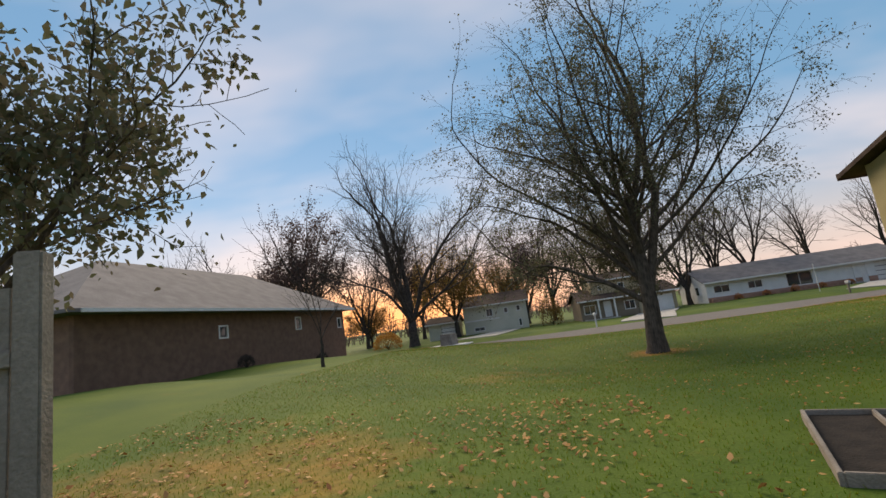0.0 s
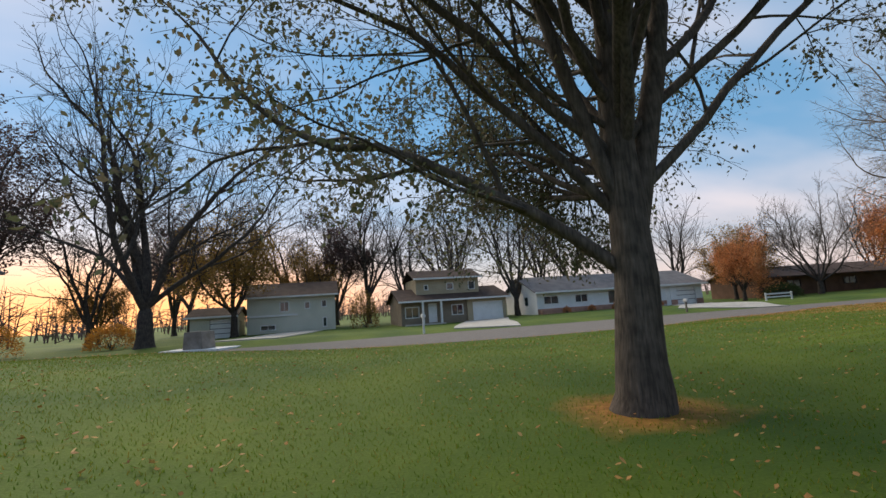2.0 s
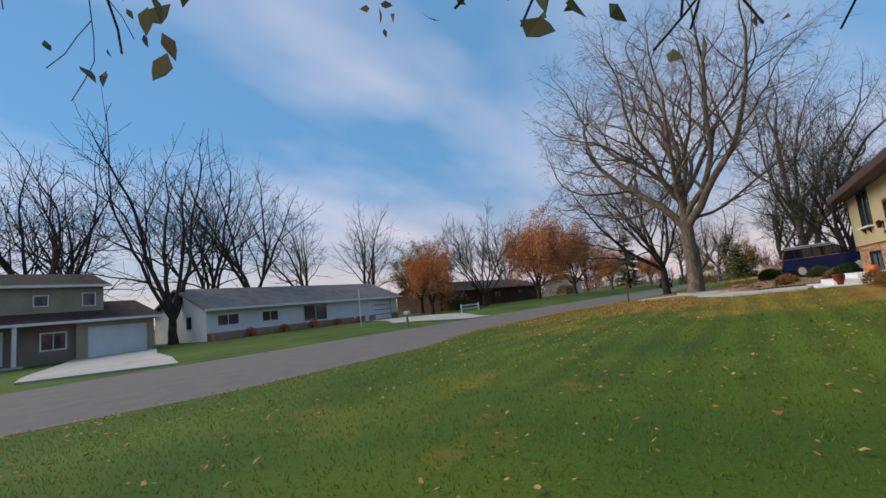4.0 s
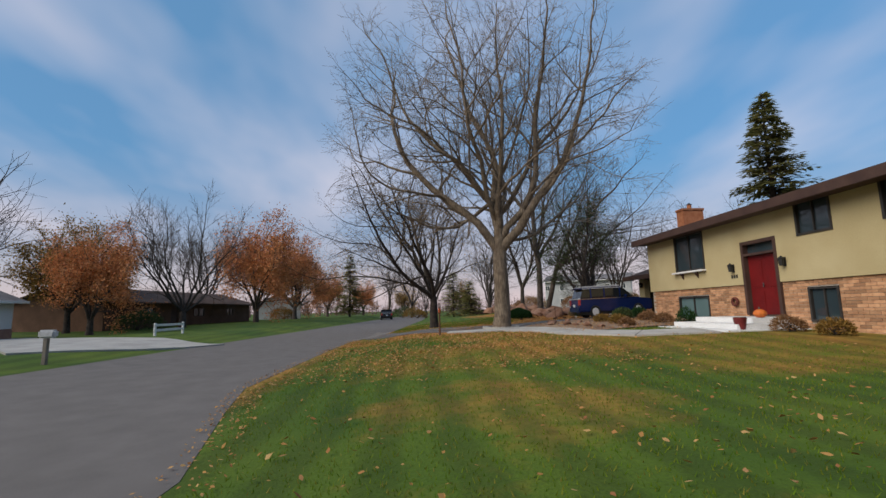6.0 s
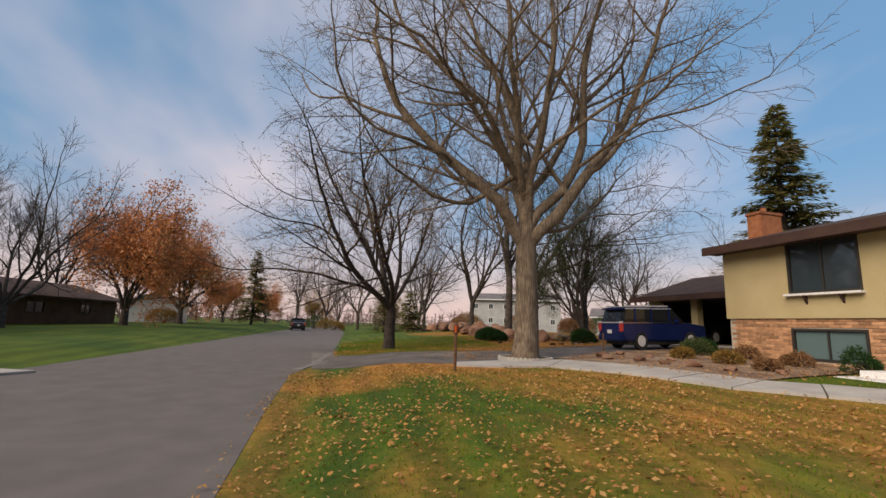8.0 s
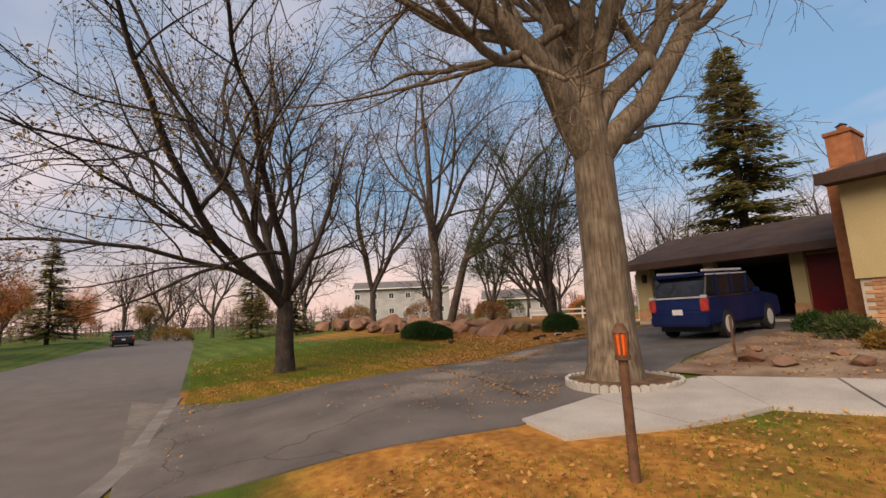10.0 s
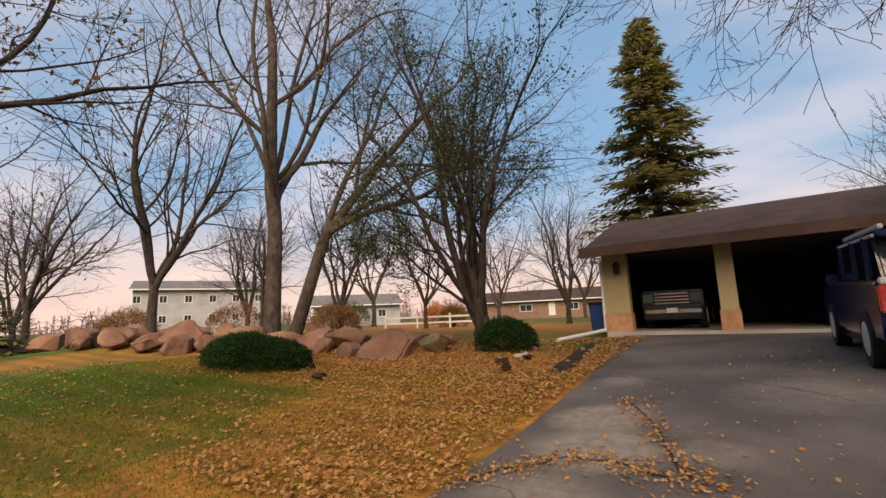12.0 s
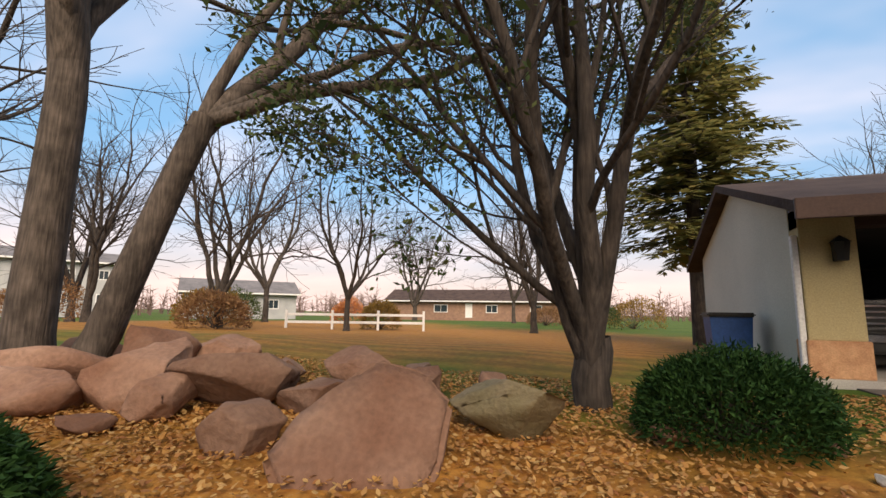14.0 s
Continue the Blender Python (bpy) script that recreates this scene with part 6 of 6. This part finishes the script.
mailbox = thing("mailbox", at(6.6, 46.2, 0), "white mailbox on a post at the roadside", "mailbox")
part("post", box(-0.06, 0.06, -0.06, 0.06, -0.2, 1.05, 0.01), WHITE, mailbox)
part("box", box(-0.12, 0.12, -0.3, 0.25, 1.05, 1.32, 0.05), WHITE, mailbox)
pole = thing("marker_pole", at(28.3, 50.2, 0), "thin white pole beside the ranch house drive", "pole")
part("shaft", cyl(0.035, 0.03, (0, 0, -0.2), (0, 0, 2.6), 8), WHITE, pole)
part("cap", cyl(0.045, 0.02, (0, 0, 2.6), (0, 0, 2.68), 8), WHITE, pole)
letterbox = thing("mailbox", at(27.4, 45.1, 0), "grey mailbox on a short wooden post at the roadside", "mailbox")
part("post", box(-0.06, 0.06, -0.06, 0.06, -0.2, 0.8, 0.01), WOOD_GREY, letterbox)
part("box", box(-0.11, 0.11, -0.28, 0.22, 0.8, 1.05, 0.05), SILVER, letterbox)
rail = thing("rail_fence", at(41.9, 49.0, 0), "short white rail fence at the drive mouth", "fence")
for px in (-1.6, 1.6):
    part("post", box(px - 0.06, px + 0.06, -0.06, 0.06, -0.2, 0.75, 0.01), WHITE, rail)
for z in (0.25, 0.55):
    part("rail", box(-1.7, 1.7, -0.03, 0.03, z, z + 0.14, 0.01), WHITE, rail)
back_fence = thing("rail_fence", Matrix.Translation((58.8, 5.9, ground_z(58.8, 5.9))) @ Matrix.Rotation(radians(22), 4, "Z"), "white post and rail fence across the back field", "fence")
for i in range(4):
    part("post", box(-5 + 2.4 * i - 0.06, -5 + 2.4 * i + 0.06, -0.06, 0.06, -0.3, 1.0, 0.01), WHITE, back_fence)
    if i < 3:
        for z in (0.3, 0.7):
            part("rail", box(-5 + 2.4 * i + 0.06, -5 + 2.4 * i + 2.34, -0.025, 0.025, z, z + 0.13, 0.008), WHITE, back_fence)
tree(-6.3, 6.3, 77, [(40, 64, 2.4, 0.05, 2.2), (140, 55, 2.2, 0.05, 2.0), (300, 55, 2.0, 0.05, 2.4), (220, 60, 2.2, 0.05, 2.4), (90, 72, 2.6, 0.05, 2.4), (0, 46, 2.2, 0.04, 2.6)], 0.12, 2.4, BARK, "young tree with brown leaves beside the fence", dict(levels=4, kids=[4, 4, 3]), LEAF_DULL, 7200, 0.055, 0.16, name="young_tree", pointed=True)
tree(-9.7, 22.2, 78, [(40, 66, 2.4, 0.035, 1.2), (140, 62, 2.3, 0.03, 1.3), (300, 60, 2.3, 0.03, 1.2), (220, 70, 2.6, 0.03, 1.4)], 0.07, 1.2, BARK_DARK, "small bare tree by the brick neighbour house", dict(levels=4, kids=[4, 3, 3]), name="small_bare_tree")
shrub(-16.2, 36.5, 0.5, 0.5, 0.8, 1600, 0.06, BARK_DARK, "dark leafless bush against the brick wall", 40, "bare_bush")
shrub(-16.6, 27.2, 0.5, 0.4, 0.7, 1600, 0.06, BARK_DARK, "dark leafless bush against the brick wall", 41, "bare_bush")
for i, x in enumerate((25.5, 28.5, 31.5, 34.5, 37.5)):
    shrub(x, 59.6, 0.45, 0.4, 0.6, 900, 0.08, LEAF_RED, "small round russet shrub before the white ranch", 50 + i, "russet_shrub")
for i, (x, y, s, h) in enumerate(((4.5, 66, 1.6, 3.4), (108, 36, 2.6, 2.2), (98, 33, 2.4, 1.8), (54, 58, 2.0, 1.6), (-18, 62, 2.0, 2.2), (-26, 60, 2.4, 2.6), (88, 55, 2.0, 1.8))):
    # Bushes 4 and 5 wear the glow-tinted leaves, towards the sunset.
    shrub(x, y, s, s, h, 2600, 0.16, LEAF_SUNSET if i in (4, 5) else LEAF_GREEN if i % 2 else LEAF_OCHRE, "overgrown hedge bush beside a house", 60 + i, "hedge_bush")


for i, (x, y, r, h, m) in enumerate(((60, 12, 1.5, 1.5, LEAF_STRAW), (65, 8, 1.9, 2.0, LEAF_OCHRE), (57, 3.5, 1.2, 1.6, LEAF_OCHRE), (72, 12, 2.2, 2.2, LEAF_STRAW), (70, 1, 2.0, 2.4, LEAF_GREEN), (46, -9, 1.8, 1.8, LEAF_GREEN),
                                     (43, -12, 2.2, 2.4, LEAF_OCHRE), (50, -14, 1.8, 1.6, LEAF_STRAW), (76, 18, 2.2, 2.0, LEAF_STRAW), (84, 14, 2.6, 2.6, LEAF_OCHRE), (63.5, -3, 1.3, 1.7, LEAF_RED))):
    shrub(x, y, r, r * 0.9, h, 2800, 0.13, m, "shaggy half-bare bush in the back field", 90 + i, "field_bush")


# ---- bricks of the house front ----
def brick_mesh(w, h, d):
    b = box(-w / 2, w / 2, -d, 0, -h / 2, h / 2)
    bmesh.ops.bevel(b, geom=[e for e in b.edges if all(v.co.y > -0.001 for v in e.verts)], offset=0.006, segments=1, affect="EDGES")
    me = bpy.data.meshes.new("brick")
    b.to_mesh(me)
    b.free()
    me.materials.append(BRICK)
    return me


lower = next(o for o in house.children if o.name.startswith("lower_wall"))
whole, rest_v, rest_f, count = brick_mesh(0.29, 0.083, 0.03), [], [], 0
for row in range(18):
    z = 0.04 + row * 0.0935 - 0.1
    x = HX0 + 0.15 + (0.15 if row % 2 else 0)
    while x < HX1 - 0.1:
        if not any(h[0] - 0.13 < x < h[1] + 0.13 and h[2] - 0.03 < z < h[3] + 0.03 for h in (DOOR, *LOWS)) and z < 1.53:
            if x > 28.4 and count < 300 and x + 0.16 < HX1:
                ob = new("brick", whole)
                ob.parent = lower
                ob.location = (x, HY - 0.03 + 0.018 + 0.004 * ((row * 7 + int(x * 3)) % 3), z)
                count += 1
            else:
                n = len(rest_v)
                y0, y1 = HY - 0.035, HY - 0.012
                rest_v += [(x + sx * 0.145, y, z + sz * 0.0415) for y in (y0, y1) for sx, sz in ((-1, -1), (1, -1), (1, 1), (-1, 1))]
                rest_f += [(n + 4, n + 5, n + 6, n + 7), (n, n + 1, n + 5, n + 4), (n + 1, n + 2, n + 6, n + 5), (n + 2, n + 3, n + 7, n + 6), (n + 3, n, n + 4, n + 7)]
        else:
            for h in (DOOR, *LOWS):
                if h[2] - 0.03 < z < h[3] + 0.03:
                    for a, b in ((x - 0.145, h[0] - 0.006), (h[1] + 0.006, x + 0.145)):
                        if 0.04 < b - a < 0.28:
                            n = len(rest_v)
                            rest_v += [(px, y, z + sz * 0.0415) for y in (HY - 0.035, HY - 0.012) for px, sz in ((a, -1), (b, -1), (b, 1), (a, 1))]
                            rest_f += [(n + 4, n + 5, n + 6, n + 7), (n, n + 1, n + 5, n + 4), (n + 1, n + 2, n + 6, n + 5), (n + 2, n + 3, n + 7, n + 6), (n + 3, n, n + 4, n + 7)]
        x += 0.302
rest = mesh_ob("bricks_beyond", rest_v, rest_f, BRICK, lower)
tagged(rest, kind="stuff")


# ---- grass and fallen leaves ----
def ground_zv(x, y):
    d = (LEVELS[None, :, 0] - x[:, None]) ** 2 + (LEVELS[None, :, 1] - y[:, None]) ** 2 + 6.0
    w = 1 / d ** 1.5
    z = (w * LEVELS[None, :, 2]).sum(1) / w.sum(1)
    e = np.interp(x, EDGE_X, EDGE_Y)
    k = np.clip(np.minimum(y - e + 3, np.where(x > 2, 38.6 - 0.065 * x, e) + ROAD_W + 3 - y) / 3, 0, 1)
    k = k * k * (3 - 2 * k)
    return z * (1 - k) + (-0.6 + 0.001 * x) * k


def on_lawn(x, y):
    e = np.interp(x, EDGE_X, EDGE_Y)
    ok = (y < e - 0.2) & ~((x > 35.0) & (x < 41.3) & (y > 17)) & ~((x > HX0 - 0.3) & (x < 35.5) & (y > HB - 1) & (y < HY + 2.2)) & ~((x > 29) & (x < 36) & (y > 20) & (y < 27.8))
    mids = [Vector(p) for p in PATHWAY]
    for a, b in zip(mids, mids[1:]):
        d = np.array([b.x - a.x, b.y - a.y])
        t = np.clip(((x - a.x) * d[0] + (y - a.y) * d[1]) / d.dot(d), 0, 1)
        ok &= np.hypot(x - a.x - t * d[0], y - a.y - t * d[1]) > 0.85
    return ok & (np.hypot(x - 35.6, y - 29.3) > 1.0)


def blades(name, seed, n, x0, x1, y0, y1, h, w, material, label):
    rng = np.random.default_rng(seed)
    x, y = rng.uniform(x0, x1, n), rng.uniform(y0, y1, n)
    keep = on_lawn(x, y)
    x, y = x[keep], y[keep]
    n = len(x)
    z = ground_zv(x, y)
    a, hh = rng.uniform(0, 6.28, n), h * rng.uniform(0.5, 1.3, n)
    lx, ly = rng.normal(0, 0.45, n) * hh, rng.normal(0, 0.45, n) * hh
    v = np.stack([np.stack([x + np.cos(a) * w, y + np.sin(a) * w, z - 0.005], 1), np.stack([x - np.cos(a) * w, y - np.sin(a) * w, z - 0.005], 1), np.stack([x + lx, y + ly, z + hh], 1)], 1).reshape(-1, 3)
    ob = mesh_ob(name, v.tolist(), np.arange(3 * n).reshape(-1, 3).tolist(), material)
    return tagged(ob, label, "grass", kind="stuff")


blades("grass", 1, 320000, -9, 35.5, 2, 37, 0.04, 0.007, GRASS, "short green autumn grass blades of the front lawn")
blades("grass", 2, 90000, 41, 54, 24, 35.5, 0.04, 0.007, GRASS, "short grass blades beside the driveway")


def near_line(x, y, line, reach):
    """How close points lie to a bent line: 1 on it, falling off over reach."""
    best = np.full(len(x), 99.0)
    for (ax, ay), (bx, by) in zip(line, line[1:]):
        f = np.clip(((x - ax) * (bx - ax) + (y - ay) * (by - ay)) / ((bx - ax) ** 2 + (by - ay) ** 2), 0, 1)
        best = np.minimum(best, np.hypot(x - ax - f * (bx - ax), y - ay - f * (by - ay)))
    return np.exp(-(best / reach) ** 2)


def fallen(name, seed, n, x0, x1, y0, y1, size, label, patch=0.0, lift=0.012, mask=None):
    """Fallen leaves lying on the ground, denser in patches."""
    rng = np.random.default_rng(seed)
    x, y = rng.uniform(x0, x1, n), rng.uniform(y0, y1, n)
    if patch:
        f = np.array([noise.noise(Vector((px * 0.45, py * 0.45, seed))) for px, py in zip(x, y)])
        keep = rng.uniform(-0.5, 0.5, n) < f + patch
        x, y = x[keep], y[keep]
    if mask is not None:
        keep = mask(x, y)
        x, y = x[keep], y[keep]
    n = len(x)
    c = np.stack([x, y, ground_zv(x, y) + lift + rng.uniform(0, 0.03, n)], 1)
    a = rng.uniform(0, 6.28, n)
    d = np.stack([np.cos(a), np.sin(a), rng.normal(0, 0.3, n)], 1)
    b = np.stack([-np.sin(a), np.cos(a), rng.normal(0, 0.3, n)], 1)
    s = size * rng.uniform(0.5, 1.3, (n, 1))
    up = np.zeros((n, 3))
    up[:, 2] = rng.uniform(-0.1, 0.4, n)
    v = np.stack([c - d * s * 1.05, c + b * s * 0.62 - d * s * 0.35 + up * s, c + b * s * 0.4 + d * s * 0.4, c + d * s + up * s * 0.6, c - b * s * 0.45 + d * s * 0.35 + up * s, c - b * s * 0.6 - d * s * 0.3], 1).reshape(-1, 3)
    ob = mesh_ob(name, v.tolist(), np.arange(6 * n).reshape(-1, 6).tolist(), LEAF_GROUND)
    return tagged(ob, label, "fallen leaves", kind="stuff")


fallen("fallen_leaves", 1, 16000, -9, 35, 2, 37, 0.034, "tan fallen leaves scattered over the front lawn", 0.05, 0.04, on_lawn)
fallen("fallen_leaves", 2, 15000, 22, 36.2, 28.5, 36.8, 0.03, "orange-brown fallen leaves thick on the lawn edge", 0.05, 0.035, on_lawn)
WORN = [(42.2, 20.6), (42.1, 21.6), (42.0, 22.6), (41.88, 23.5), (41.78, 24.2)]


def below_bank(x, y):
    return ((y < 25.4 + 0.9 * np.sin(x * 91 + y * 57)) | (x < 43.4 + 1.1 * np.sin(y * 83 + x * 47))) & (near_line(x, y, WORN, 0.2) < 0.35 + 0.3 * np.sin(x * 131 + y * 177))


fallen("fallen_leaves", 3, 66000, 41.2, 52, 19, 29.5, 0.029, "tan fallen leaves thick below the boulders", 0.35, 0.03, below_bank)
fallen("fallen_leaves", 4, 1800, 36.2, 41.3, 22, 36, 0.021, "brown fallen leaves strewn on the asphalt driveway", -0.12, 0.04)
CRACK = [(41.1, 28.7), (40.8, 28.3), (40.4, 27.9), (40.0, 27.95), (39.4, 28.2)]
BRANCH = [(40.3, 26.0), (39.9, 26.9), (39.6, 27.8), (39.3, 28.3)]
LONG_CRACK = [(40.1, 30.2), (39.3, 30.25), (38.3, 30.4), (37.6, 30.6), (37.1, 30.7), (36.5, 30.9), (35.9, 31.0)]


def by_crack(x, y):
    chance = np.abs(np.sin(x * 7919.0 + y * 104729.0))
    patch = np.exp(-((x - 37.2) / 1.5) ** 2 - ((y - 30.9) / 1.3) ** 2) * 0.16 * (1 + np.sin(x * 5.1 + np.sin(y * 4.3) * 2))
    return chance < np.maximum.reduce([near_line(x, y, CRACK, 0.2), 0.7 * near_line(x, y, BRANCH, 0.14), 0.5 * near_line(x, y, LONG_CRACK, 0.12), patch])


rngc = np.random.default_rng(31)
for line in (CRACK, BRANCH, LONG_CRACK):
    bent = []
    for (ax, ay), (bx, by) in zip(line, line[1:]):
        for f in (0.0, 0.25, 0.5, 0.75):
            bent.append((ax + f * (bx - ax) + rngc.normal(0, 0.03), ay + f * (by - ay) + rngc.normal(0, 0.03)))
    strip("pavement", bent, [rngc.uniform(0.012, 0.045) for _ in bent], DARK, 0.025, 0.0, "dark open crack across the driveway asphalt", "crack", 0.1)
fallen("fallen_leaves", 9, 46000, 35.6, 41.2, 25.6, 33.2, 0.021, "rust-brown leaves caught along the driveway cracks", 0.0, 0.028, by_crack)
fallen("fallen_leaves", 5, 12000, 40.6, 56, 26, 35.5, 0.032, "orange fallen leaves along the driveway verge", -0.2, 0.035, on_lawn)
fallen("fallen_leaves", 6, 3500, -9, 1, 3, 12, 0.045, "brown fallen leaves gathered on the side lawn", 0.15, 0.03, on_lawn)
fallen("fallen_leaves", 7, 30000, -4, 36, 34.5, 40, 0.022, "brown leaves and grit along the lawn edge of the street", 0.1, 0.02, lambda x, y: np.abs(y - np.interp(x, EDGE_X, EDGE_Y) + 0.12) < 0.32)
fallen("fallen_leaves", 8, 2600, 28.5, 36, 22, 27.8, 0.028, "brown fallen leaves among the stones of the planting bed", 0.0, 0.05, lambda x, y: (x < 35.6))

# washed-out strip along the driveway edge, with rubble and bark beside it
WET_SOIL = mat("dark_washed_soil", (0.022, 0.012, 0.008), (0.06, 0.034, 0.022), 5, 0.95, 0.9, 30)
strip("soil", WORN, [0.2, 0.34, 0.3, 0.4, 0.26], WET_SOIL, 0.026, 0.0, "dark washed-out soil along the driveway edge", "soil", 0.2)
for i, (x, y, q) in enumerate(((43.35, 21.4, 0.11), (43.2, 22.5, 0.13), (43.05, 22.85, 0.1), (43.3, 22.0, 0.08), (42.0, 23.0, 0.07), (42.15, 21.5, 0.08), (41.9, 24.0, 0.06), (42.9, 24.6, 0.06))):
    boulder(RUBBLE if i in (1, 3, 7) else ROCKS[(i * 2 + 1) % 9], CONCRETE if i in (1, 3, 7) else ROCK, x, y, (q * 1.3, q, q * 0.8), 50 * i, 0.25, 8, "pale rubble stone among the leaves" if i in (1, 3, 7) else "small brown rubble stone among the leaves")
for x, y, turn, size in ((43.28, 23.3, 20, 0.26), (42.95, 22.75, 70, 0.2), (42.8, 24.1, 110, 0.28), (46.1, 25.65, 15, 0.24), (47.4, 24.75, -10, 0.2)):
    chunk = thing("bark_chunk", Matrix.Translation((x, y, ground_z(x, y) + 0.05)) @ Matrix.Rotation(radians(turn), 4, "Z"), "dark rotten piece of bark lying among the leaves", "bark")
    cb = cyl(size * 0.34, size * 0.26, (-size / 2, 0, 0), (size / 2, 0, 0.02), 9)
    bmesh.ops.subdivide_edges(cb, edges=cb.edges[:], cuts=2)
    for v in cb.verts:
        v.co += Vector((0, noise.noise(v.co * 14) * 0.04, noise.noise(v.co * 11 + Vector((x, y, 0))) * 0.04))
    part("bark", cb, WET_SOIL, chunk)

# weathered fence end by the start
fence = thing("wooden_fence", Matrix.Translation((-3.72, 4.88, ground_z(-3.72, 4.88))) @ Matrix.Rotation(radians(205), 4, "Z"), "weathered grey wooden fence end with a tall post", "fence")
part("post", box(-0.07, 0.07, -0.07, 0.07, -0.2, 2.55, 0.012), WOOD_GREY, fence)
for i in range(9):
    part("board", box(0.1 + 0.15 * i, 0.24 + 0.15 * i, -0.015, 0.015, 0.05, 2.35 + 0.03 * (i % 3), 0.004), WOOD_GREY, fence)
for z in (0.4, 1.9):
    part("rail", box(0.07, 1.45, 0.015, 0.06, z, z + 0.09, 0.006), WOOD_GREY, fence)
